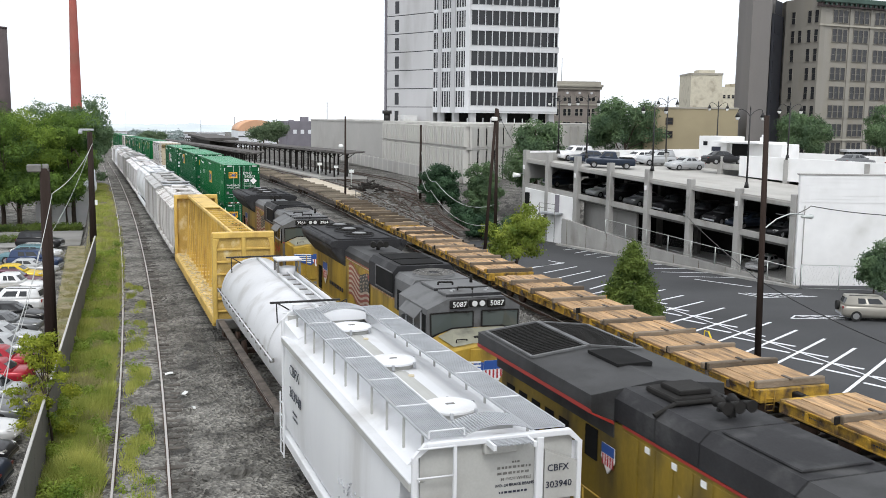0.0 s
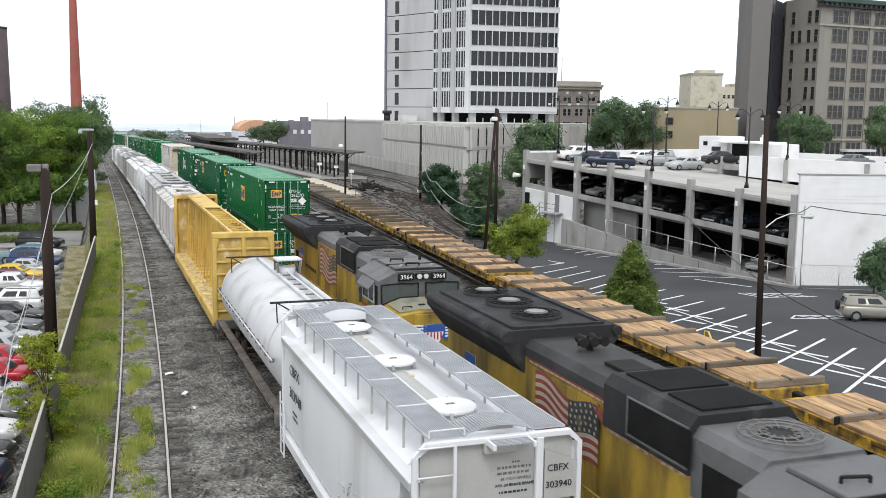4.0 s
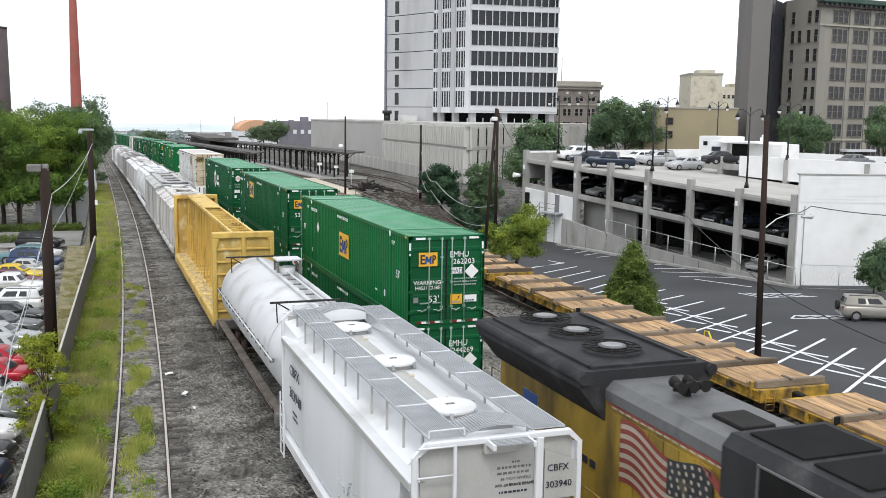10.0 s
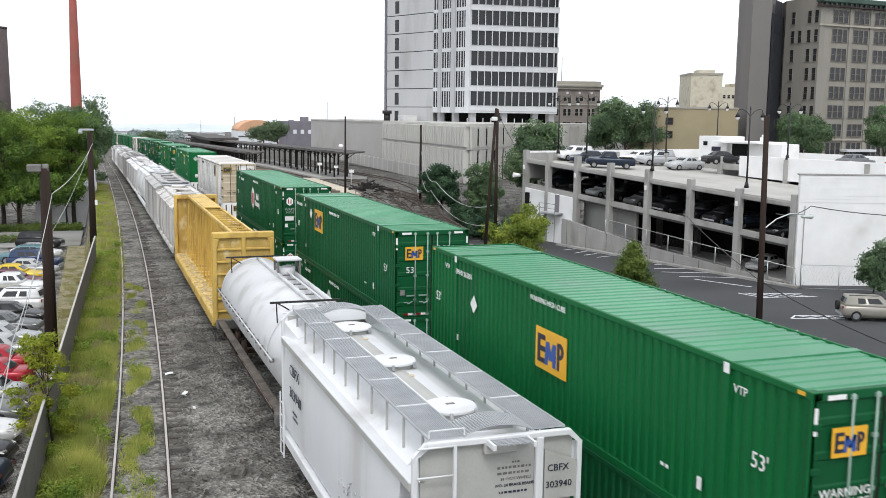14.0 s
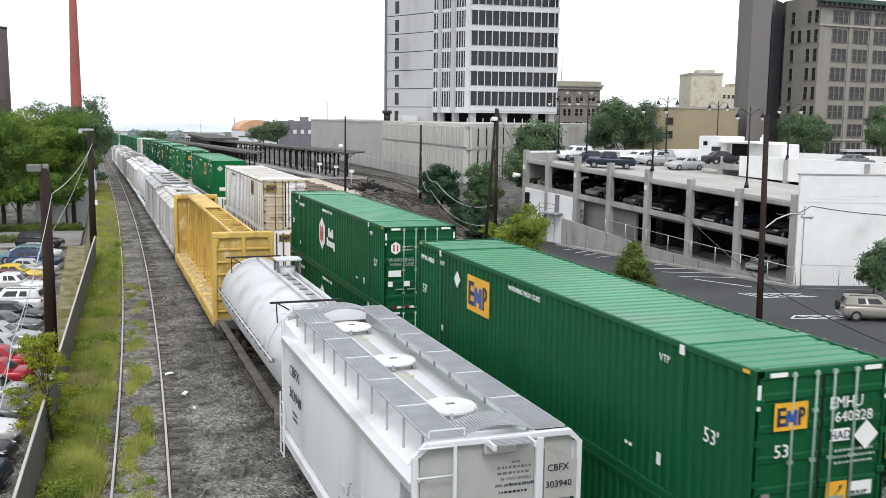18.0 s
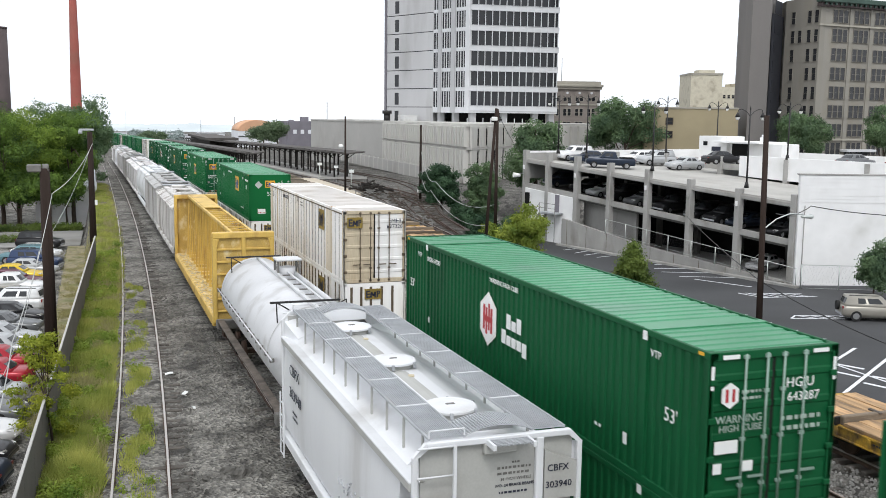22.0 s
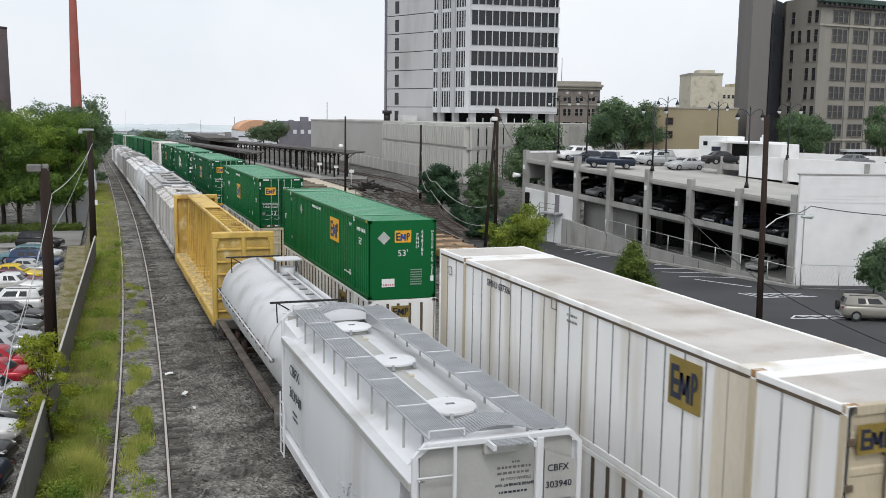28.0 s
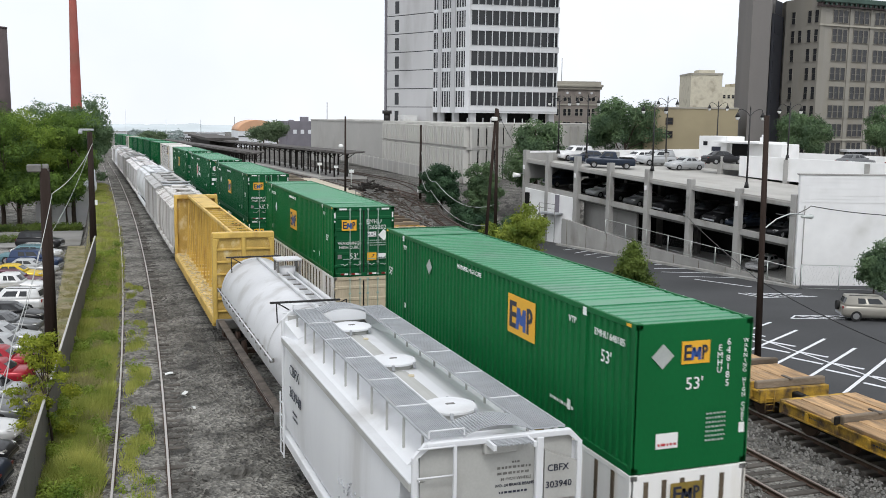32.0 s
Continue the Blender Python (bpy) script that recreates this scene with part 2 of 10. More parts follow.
# darker copy of PODIUM; shade between the flutes is put into it
PODIUM_SHADE = mat("darker_precast", (0.43, 0.42, 0.40), 0.9, var=0.07, scale=0.12, bump=0.06, dirt=(0.34, 0.32, 0.3), dirt_amt=0.3, dirt_scale=0.1)
OLD_GLASS = glass_mat("old_sash_glass", (0.03, 0.031, 0.034), 0.2, 0.4)
BEIGE = mat("beige_brick", (0.27, 0.255, 0.225), 0.9, var=0.1, scale=0.15, bump=0.08, dirt=(0.24, 0.22, 0.18), dirt_amt=0.35, dirt_scale=0.3, stretch=(1, 1, 0.4))
BEIGE_TRIM = mat("limestone_trim", (0.36, 0.34, 0.29), 0.85, var=0.1, scale=0.3, bump=0.08)
BROWN_SLAB = mat("grey_brown_brick", (0.19, 0.178, 0.17), 0.9, var=0.1, scale=0.12, bump=0.06, dirt=(0.16, 0.15, 0.145), dirt_amt=0.35, dirt_scale=0.12, stretch=(1, 1, 0.3))
DARK_SLAB = mat("dark_blue_panel", (0.022, 0.024, 0.032), 0.6, var=0.15, scale=0.3, bump=0.04)
TAN = mat("tan_brick", (0.33, 0.28, 0.18), 0.9, var=0.08, scale=0.2, bump=0.06, dirt=(0.27, 0.23, 0.15), dirt_amt=0.3, dirt_scale=0.12)
CREAM_WALL = mat("peeling_cream_render", (0.60, 0.56, 0.45), 0.9, var=0.15, scale=0.5, bump=0.06, dirt=(0.36, 0.32, 0.25), dirt_amt=0.42, dirt_scale=0.5)
RED_BRICK = mat("brown_brick", (0.25, 0.22, 0.20), 0.9, var=0.1, scale=0.3, bump=0.05)
COPPER = mat("green_copper", (0.05, 0.085, 0.07), 0.7, var=0.2, scale=0.3, bump=0.05)
STACK_BRICK = mat("chimney_brick", (0.36, 0.105, 0.085), 0.9, var=0.15, scale=0.3, bump=0.1, dirt=(0.27, 0.11, 0.085), dirt_amt=0.35, dirt_scale=0.15)
DARK_BRICK = mat("dark_chimney_brick", (0.095, 0.075, 0.075), 0.9, var=0.15, scale=0.3, bump=0.1)
ASPHALT = mat("parking_asphalt", (0.052, 0.053, 0.056), 0.85, var=0.14, scale=0.15, bump=0.2, bscale=18, dirt=(0.036, 0.037, 0.039), dirt_amt=0.4, dirt_scale=0.08)
OLD_ASPHALT = mat("worn_asphalt", (0.25, 0.245, 0.235), 0.9, var=0.15, scale=0.3, bump=0.2, bscale=14, dirt=(0.17, 0.16, 0.14), dirt_amt=0.4, dirt_scale=0.2)
DRY_SOIL = mat("dry_grassy_soil", (0.26, 0.225, 0.14), 0.95, var=0.35, scale=2.5, bump=0.4, bscale=10, dirt=(0.13, 0.145, 0.05), dirt_amt=0.55, dirt_scale=0.9)
LINE_PAINT = mat("line_paint", (0.72, 0.73, 0.76), 0.7, var=0.1, scale=2, bump=0.05, dirt=(0.45, 0.45, 0.46), dirt_amt=0.2, dirt_scale=2)
SLAB = mat("platform_slab", (0.50, 0.44, 0.35), 0.9, var=0.15, scale=0.4, bump=0.1)
FENCE_WALL = mat("fence_wall_concrete", (0.105, 0.098, 0.086), 0.9, var=0.15, scale=0.5, bump=0.15, dirt=(0.09, 0.09, 0.075), dirt_amt=0.4, dirt_scale=0.4)
FENCE_CAP = mat("fence_cap", (0.42, 0.41, 0.39), 0.8, var=0.12, bump=0.1)
WIRE = mat("steel_wire", (0.12, 0.12, 0.125), 0.5, metal=0.3, var=0.1, bump=0.0)
WIRE_PALE = mat("pale_cable", (0.42, 0.43, 0.42), 0.5, var=0.05, bump=0.0)
BARK = mat("bark", (0.07, 0.052, 0.04), 0.95, var=0.3, scale=4, bump=0.5, stretch=(1, 1, 0.2))
# wide tone range puts lit and shaded clumps into the woods' leaf colours
LEAF_DARK = leaf_mat("oak_leaves", (0.014, 0.042, 0.010), (0.20, 0.32, 0.055), 0.42)
LEAF_LIME = leaf_mat("lime_leaves", (0.035, 0.08, 0.012), (0.30, 0.42, 0.065), 0.42)
# greens lifted a little, with some haze in the colour
LEAF_MID = leaf_mat("lot_tree_leaves", (0.055, 0.10, 0.055), (0.18, 0.27, 0.125), 0.45)
LEAF_BUSH = leaf_mat("dark_bush_leaves", (0.02, 0.05, 0.028), (0.085, 0.16, 0.08), 0.5)
LEAF_LIGHT = leaf_mat("young_tree_leaves", (0.075, 0.13, 0.018), (0.36, 0.42, 0.07))
LEAF_SAPLING = leaf_mat("sapling_leaves", (0.08, 0.14, 0.015), (0.46, 0.47, 0.05), 1.2)
LEAF_CONIFER = leaf_mat("cedar_foliage", (0.035, 0.07, 0.016), (0.21, 0.28, 0.06), 0.9)
GRASS = leaf_mat("weedy_grass", (0.20, 0.26, 0.045), (0.58, 0.58, 0.17), 0.55, 0.14)
WEED_LEAF = leaf_mat("weed_leaves", (0.10, 0.18, 0.02), (0.38, 0.46, 0.08), 0.7, 0.15)
GRASS_DRY = leaf_mat("dry_grass", (0.26, 0.25, 0.10), (0.50, 0.46, 0.24))
# the four hazy or far colours below have distance haze painted in
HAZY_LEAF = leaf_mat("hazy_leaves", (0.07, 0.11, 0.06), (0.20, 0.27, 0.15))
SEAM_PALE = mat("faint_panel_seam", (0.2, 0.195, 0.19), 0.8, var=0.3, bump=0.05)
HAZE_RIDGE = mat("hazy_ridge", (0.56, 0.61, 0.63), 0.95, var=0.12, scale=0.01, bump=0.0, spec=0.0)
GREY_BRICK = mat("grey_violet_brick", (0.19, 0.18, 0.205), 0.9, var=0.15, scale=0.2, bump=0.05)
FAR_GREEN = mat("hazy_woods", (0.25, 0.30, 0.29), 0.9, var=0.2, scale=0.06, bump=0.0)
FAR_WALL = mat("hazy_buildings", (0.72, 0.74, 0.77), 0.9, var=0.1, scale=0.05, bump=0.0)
ORANGE_ROOF = mat("orange_dome_roof", (0.62, 0.36, 0.22), 0.7, var=0.08, scale=0.2, bump=0.02)
TYRE = mat("tyre_rubber", (0.02, 0.02, 0.02), 0.85, var=0.15, bump=0.1)
HUB = mat("wheel_rim", (0.35, 0.35, 0.36), 0.35, metal=0.6, var=0.1, bump=0.02)
CAR_GLASS = glass_mat("car_glass", (0.024, 0.027, 0.03), 0.06, 0.55)
TAIL_LAMP = mat("tail_lamp", (0.18, 0.012, 0.012), 0.3, var=0.05, bump=0.0)
HEAD_LAMP = mat("head_lamp", (0.7, 0.7, 0.68), 0.25, var=0.03, bump=0.0)
GRIME_WHITE = mat("lit_lens", (0.85, 0.84, 0.8), 0.2, var=0.02, bump=0.0)
YELLOW_BRIGHT = mat("safety_yellow", (0.65, 0.5, 0.03), 0.6, var=0.1, bump=0.02)


# ---- mesh building ----
class Shape:
    """Collects vertices and faces for one mesh."""

    def __init__(self):
        self.v, self.f, self.s = [], [], []

    def add(self, verts, faces, smooth=False):
        k = len(self.v)
        self.v.extend(tuple(q) for q in verts)
        for f in faces:
            self.f.append(tuple(i + k for i in f))
            self.s.append(smooth)
        return self

    def box(self, x0, x1, y0, y1, z0, z1, c=0.0):
        """An axis-aligned box; c: its chamfer."""
        if x1 < x0: x0, x1 = x1, x0
        if y1 < y0: y0, y1 = y1, y0
        if z1 < z0: z0, z1 = z1, z0
        c = min(c, 0.45 * (x1 - x0), 0.45 * (y1 - y0), 0.45 * (z1 - z0))
        if c <= 0:
            v = [(x, y, z) for z in (z0, z1) for y in (y0, y1) for x in (x0, x1)]
            return self.add(v, [(0, 2, 3, 1), (4, 5, 7, 6), (0, 1, 5, 4), (2, 6, 7, 3), (0, 4, 6, 2), (1, 3, 7, 5)])
        # chamfered: an outline octagon in plan, with inset rings at top and bottom
        def ring(z, e):
            return [(x0 + e + c, y0 + e, z), (x1 - e - c, y0 + e, z), (x1 - e, y0 + e + c, z), (x1 - e, y1 - e - c, z),
                    (x1 - e - c, y1 - e, z), (x0 + e + c, y1 - e, z), (x0 + e, y1 - e - c, z), (x0 + e, y0 + e + c, z)]
        v = ring(z0, c * 0.7) + ring(z0 + c, 0) + ring(z1 - c, 0) + ring(z1, c * 0.7)
        f = [tuple(range(7, -1, -1)), tuple(range(24, 32))]
        for r in range(3):
            for i in range(8):
                a, b = r * 8 + i, r * 8 + (i + 1) % 8
                f.append((a, b, b + 8, a + 8))
        return self.add(v, f)

    def beam(self, p, q, w, h=None, up=(0, 0, 1)):
        """A square bar from p to q."""
        p, q = Vector(p), Vector(q)
        h = w if h is None else h
        d = (q - p)
        if d.length < 1e-6: return self
        d.normalize()
        u = Vector(up)
        if abs(d.dot(u)) > 0.98: u = Vector((1, 0, 0))
        s = d.cross(u).normalized() * (w / 2)
        t = s.cross(d).normalized() * (h / 2)
        v = [p - s - t, p + s - t, p + s + t, p - s + t, q - s - t, q + s - t, q + s + t, q - s + t]
        return self.add(v, [(0, 3, 2, 1), (4, 5, 6, 7), (0, 1, 5, 4), (1, 2, 6, 5), (2, 3, 7, 6), (3, 0, 4, 7)])

    def tube(self, p, q, r0, r1=None, n=10, smooth=True, caps=True):
        """A round bar from p to q, r0 to r1 in radius."""
        p, q = Vector(p), Vector(q)
        r1 = r0 if r1 is None else r1
        d = (q - p)
        if d.length < 1e-6: return self
        d.normalize()
        u = Vector((0, 0, 1)) if abs(d.z) < 0.9 else Vector((1, 0, 0))
        s = d.cross(u).normalized()
        t = s.cross(d).normalized()
        v = []
        for c, r in ((p, r0), (q, r1)):
            for i in range(n):
                a = 2 * math.pi * i / n
                v.append(c + s * (r * math.cos(a)) + t * (r * math.sin(a)))
        k = len(self.v)
        self.add(v, [(i, i + n, (i + 1) % n + n, (i + 1) % n) for i in range(n)], smooth)
        if caps:
            self.f.append(tuple(range(k, k + n))); self.s.append(False)
            self.f.append(tuple(range(k + 2 * n - 1, k + n - 1, -1))); self.s.append(False)
        return self

    def path(self, pts, r, n=6):
        for a, b in zip(pts, pts[1:]):
            self.tube(a, b, r, n=n, caps=False)
        return self

    def prism(self, pts, axis, a, b, smooth=False):
        """A flat outline (pairs) pushed along an axis from a to b; pairs are the other two axes in order."""
        n = len(pts)
        def at(u, w, t):
            return (t, u, w) if axis == "x" else (u, t, w) if axis == "y" else (u, w, t)
        v = [at(u, w, a) for u, w in pts] + [at(u, w, b) for u, w in pts]
        k = len(self.v)
        self.add(v, [(i, (i + 1) % n, (i + 1) % n + n, i + n) for i in range(n)], smooth)
        self.f.append(tuple(range(k + n - 1, k - 1, -1))); self.s.append(False)
        self.f.append(tuple(range(k + n, k + 2 * n))); self.s.append(False)
        return self

    def rings(self, loops, close=True, smooth=True, caps=True):
        """Skins closed loops of equal count."""
        n = len(loops[0])
        k = len(self.v)
        v = [q for lp in loops for q in lp]
        f = [(r * n + i, r * n + (i + 1) % n, (r + 1) * n + (i + 1) % n, (r + 1) * n + i) for r in range(len(loops) - 1) for i in range(n if close else n - 1)]
        self.add(v, f, smooth)
        if caps:
            self.f.append(tuple(range(k + n - 1, k - 1, -1))); self.s.append(False)
            m = k + (len(loops) - 1) * n
            self.f.append(tuple(range(m, m + n))); self.s.append(False)
        return self

    def disc(self, x, y, z, r, h, n=24):
        return self.tube((x, y, z), (x, y, z + h), r, n=n)

    def mesh(self, name, material):
        me = bpy.data.meshes.new(name)
        me.from_pydata(self.v, [], self.f)
        me.polygons.foreach_set("use_smooth", self.s)
        bm = bmesh.new()
        bm.from_mesh(me)
        bmesh.ops.recalc_face_normals(bm, faces=bm.faces)
        bm.to_mesh(me)
        bm.free()
        if material is not None:
            me.materials.append(material)
        return me


def part(name, shape, material, parent=None, label="", kind=""):
    """Links a shape (or a mesh) as one mesh object, under its thing where one is given."""
    me = shape.mesh(name, material) if isinstance(shape, Shape) else shape
    ob = new(name, me)
    if parent is not None:
        ob.parent = parent
    if label or kind:
        tagged(ob, label=label, kind=kind)
    return ob


def thing(name, label, category, m=None, group="", kind=""):
    ob = new(name)
    ob.empty_display_size = 0.2
    if m is not None:
        ob.matrix_basis = m
    return tagged(ob, label, category, group, kind)


def ground_fall(y):
    """The line is level and then falls gently away."""
    if y < 70: return 0.0
    if y < 170: return -8e-5 * (y - 70) ** 2
    if y < 900: return -0.8 - 0.016 * (y - 170)
    return -0.8 - 0.016 * 730


TEXTS = {}


def text_mesh(words, size, material):
    key = (words, size, material.name)
    if key not in TEXTS:
        cu = bpy.data.curves.new("lettering", "FONT")
        cu.body, cu.size, cu.extrude = words, size, 0.004
        cu.align_x = "CENTER"
        cu.space_line = 0.85
        cu.resolution_u = 2
        tmp = bpy.data.objects.new("lettering", cu)
        me = bpy.data.meshes.new_from_object(tmp)
        bpy.data.objects.remove(tmp)
        bpy.data.curves.remove(cu)
        me.materials.clear()
        me.materials.append(material)
        TEXTS[key] = me
    return TEXTS[key]


FACE_LEFT = Matrix(((0, 0, -1, 0), (-1, 0, 0, 0), (0, 1, 0, 0), (0, 0, 0, 1)))   # lettering on a side that faces -x
FACE_NEAR = Matrix(((1, 0, 0, 0), (0, 0, -1, 0), (0, 1, 0, 0), (0, 0, 0, 1)))    # lettering on an end that faces -y


def letter(name, words, size, at, facing, parent, material=None, wide=1.0):
    ob = part(name, text_mesh(words, size, material or WHITE_DECAL), None, parent)
    ob.matrix_basis = Matrix.Translation(at) @ facing @ Matrix.Diagonal((wide, 1, 1, 1))
    return ob


def smooth_line(pts):
    """A smooth x over y through a few plan points."""
    ys, xs = [q[0] for q in pts], [q[1] for q in pts]
    n = len(pts)
    d = [(xs[min(i + 1, n - 1)] - xs[max(i - 1, 0)]) / (ys[min(i + 1, n - 1)] - ys[max(i - 1, 0)]) for i in range(n)]

    def at(y):
        if y <= ys[0]: return xs[0] + d[0] * (y - ys[0])
        if y >= ys[-1]: return xs[-1] + d[-1] * (y - ys[-1])
        i = max(k for k in range(n - 1) if ys[k] <= y)
        h = ys[i + 1] - ys[i]
        t = (y - ys[i]) / h
        return ((2 * t**3 - 3 * t**2 + 1) * xs[i] + (t**3 - 2 * t**2 + t) * h * d[i] + (-2 * t**3 + 3 * t**2) * xs[i + 1] + (t**3 - t**2) * h * d[i + 1])
    return at


def step(t):
    t = max(0.0, min(1.0, t))
    return t * t * (3 - 2 * t)


# ---- the plan: tracks run along y ----
HOPPER_X, STACK_X = 6.43, 10.72
hopper_track = lambda y: HOPPER_X + (0.12 + 0.0035 * (y - 64) if y > 64 else 0.12 * step((y - 40) / 24))
left_track = lambda y: 4.2 - 3.5 * math.exp(-(y - 20) / 55)
flat_track = smooth_line(((-40, 21.6), (0, 21.9), (25, 22.1), (50, 22.7), (75, 24.1), (112, 26.4), (151, 27.6), (200, 28.6), (300, 30.5)))
empty_track = lambda y: flat_track(y) - 4.1
wall_line = lambda y: -1.24 + 0.0443 * (y - 33)
LOT_Z, LEFT_LOT_Z = -3.7, -4.0


def ground_z(x, y):
    z = ground_fall(y)
    edge = flat_track(y) + 3.2 + 5.0 * step((y - 80) / 14) + 3.0 * step((y - 98) / 8)
    z += (LOT_Z - ground_fall(y)) * step((x - edge) / 3.5) * step((128 - y - 0.5 * max(0, x - 50)) / 14)
    z += LEFT_LOT_Z * step((min(wall_line(y), 0.35) + 0.1 - x) / 1.0) * step((178 - y) / 30)
    return z


def ground_material():
    m = bpy.data.materials.new("ballast_and_dirt")
    m.use_nodes = True
    n, l = m.node_tree.nodes, m.node_tree.links
    b = n["Principled BSDF"]
    b.inputs["Roughness"].default_value = 0.95
    b.inputs["Specular IOR Level"].default_value = 0.2
    co = n.new("ShaderNodeTexCoord")

    def nz(sc, det=8.0):
        t = n.new("ShaderNodeTexNoise")
        t.inputs["Scale"].default_value, t.inputs["Detail"].default_value = sc, det
        l.new(co.outputs["Object"], t.inputs["Vector"])
        return t

    def ramp(src, p0, c0, p1, c1):
        r = n.new("ShaderNodeValToRGB")
        r.color_ramp.elements[0].position, r.color_ramp.elements[0].color = p0, (*c0, 1)
        r.color_ramp.elements[1].position, r.color_ramp.elements[1].color = p1, (*c1, 1)
        l.new(src, r.inputs["Fac"])
        return r

    base = ramp(nz(0.35).outputs["Fac"], 0.35, (0.135, 0.131, 0.122), 0.7, (0.36, 0.35, 0.328))
    vo = n.new("ShaderNodeTexVoronoi")
    vo.inputs["Scale"].default_value = 8.5
    l.new(co.outputs["Object"], vo.inputs["Vector"])
    st = ramp(vo.outputs["Color"], 0.1, (0.35, 0.35, 0.35), 0.9, (1.6, 1.57, 1.5))
    mx = n.new("ShaderNodeMixRGB")
    mx.blend_type = "MULTIPLY"
    mx.inputs[0].default_value = 0.75
    l.new(base.outputs["Color"], mx.inputs[1])
    l.new(st.outputs["Color"], mx.inputs[2])
    oil = ramp(nz(0.9, 6).outputs["Fac"], 0.54, (0, 0, 0), 0.66, (1, 1, 1))
    m2 = n.new("ShaderNodeMixRGB")
    m2.inputs[2].default_value = (0.075, 0.072, 0.067, 1)
    # oil and brake dust between the tracks, and painted shade under the trains
    sx = n.new("ShaderNodeSeparateXYZ")
    l.new(co.outputs["Object"], sx.inputs[0])
    band = n.new("ShaderNodeValToRGB")
    el = band.color_ramp.elements
    el[0].position, el[0].color = 0.09, (0, 0, 0, 1)
    el[1].position, el[1].color = 0.144, (0.7, 0.7, 0.7, 1)
    # fresh pale ballast round the empty track
    for p, c in ((0.167, 0.08), (0.335, 0.08), (0.363, 0.8), (0.72, 1.0)):
        q = el.new(p)
        q.color = (c, c, c, 1)
    mr = n.new("ShaderNodeMapRange")
    mr.inputs["From Min"].default_value, mr.inputs["From Max"].default_value = 5.0, 48.0
    l.new(sx.outputs["X"], mr.inputs["Value"])
    l.new(mr.outputs["Result"], band.inputs["Fac"])
    soil = n.new("ShaderNodeMath")
    soil.operation = "MULTIPLY"
    l.new(band.outputs["Color"], soil.inputs[0])
    l.new(nz(1.6, 7).outputs["Fac"], soil.inputs[1])
    tot = n.new("ShaderNodeMath")
    tot.operation = "ADD"
    tot.use_clamp = True
    l.new(soil.outputs[0], tot.inputs[0])
    l.new(oil.outputs["Color"], tot.inputs[1])
    l.new(tot.outputs[0], m2.inputs[0])
    l.new(mx.outputs["Color"], m2.inputs[1])
    l.new(m2.outputs["Color"], b.inputs["Base Color"])
    bp = n.new("ShaderNodeBump")
    bp.inputs["Strength"].default_value, bp.inputs["Distance"].default_value = 1.0, 0.15
    l.new(vo.outputs["Distance"], bp.inputs["Height"])
    l.new(bp.outputs["Normal"], b.inputs["Normal"])
    return m


GROUND_MAT = ground_material()


def build_ground():
    ys = list(np.arange(-60, 20, 5.0)) + list(np.arange(20, 50, 0.22)) + list(np.arange(50, 60, 0.4)) + list(np.arange(60, 140, 1.0)) + list(np.arange(140, 300, 5.0)) + [300, 350, 400, 500, 650, 900, 1300, 2000, 3500]
    xs = [-1500, -700, -300, -150, -80, -40, -20, -10, -6, -4] + list(np.arange(-3, 8.0, 0.22)) + list(np.arange(8, 30.5, 0.5)) + [31, 32, 34, 37, 42, 50, 60, 75, 90, 110, 150, 220, 350, 700, 1500, 2500]
    s = Shape()
    for y in ys:
        for x in xs:
            z = ground_z(x, y)
            if -2 < x < 26 and y < 140:
                z += 0.07 * noise.noise((x * 0.7, y * 0.35, 0)) + 0.06 * noise.noise((x * 2.3, y * 2.1, 5)) + 0.085 * noise.noise((x * 3.9, y * 3.4, 9))
                if abs(x - left_track(y)) < 1.6: z = ground_fall(y) - 0.012 + 0.07 * noise.noise((x * 1.9, y * 1.3, 8)) + (0.035 if abs(x - left_track(y)) < 0.6 else -0.01 if x > left_track(y) + 0.8 else 0)
                if abs(x - HOPPER_X) < 1.6: z = min(0.02, ground_fall(y) + 0.06 * noise.noise((x * 1.9, y * 1.3, 8)))
                if abs(x - empty_track(y)) < 1.6: z = ground_fall(y) - 0.045 + 0.05 * noise.noise((x * 1.9, y * 1.3, 8))
                for tx in (STACK_X, flat_track(y)):
                    if abs(x - tx) < 1.6: z = min(z, ground_fall(y) - 0.16)
            s.v.append((x, y, z - 0.14 if -2 < x < 27 or (27 <= x < 60 and 70 < y < 260) else z - (60 if y > 1900 else 0)))
    w = len(xs)
    for j in range(len(ys) - 1):
        for i in range(w - 1):
            s.f.append((j * w + i, j * w + i + 1, (j + 1) * w + i + 1, (j + 1) * w + i))
            s.s.append(True)
    tagged(part("ground", s, GROUND_MAT), "grey ballast and dirt of the rail yard", "ground", kind="structure")


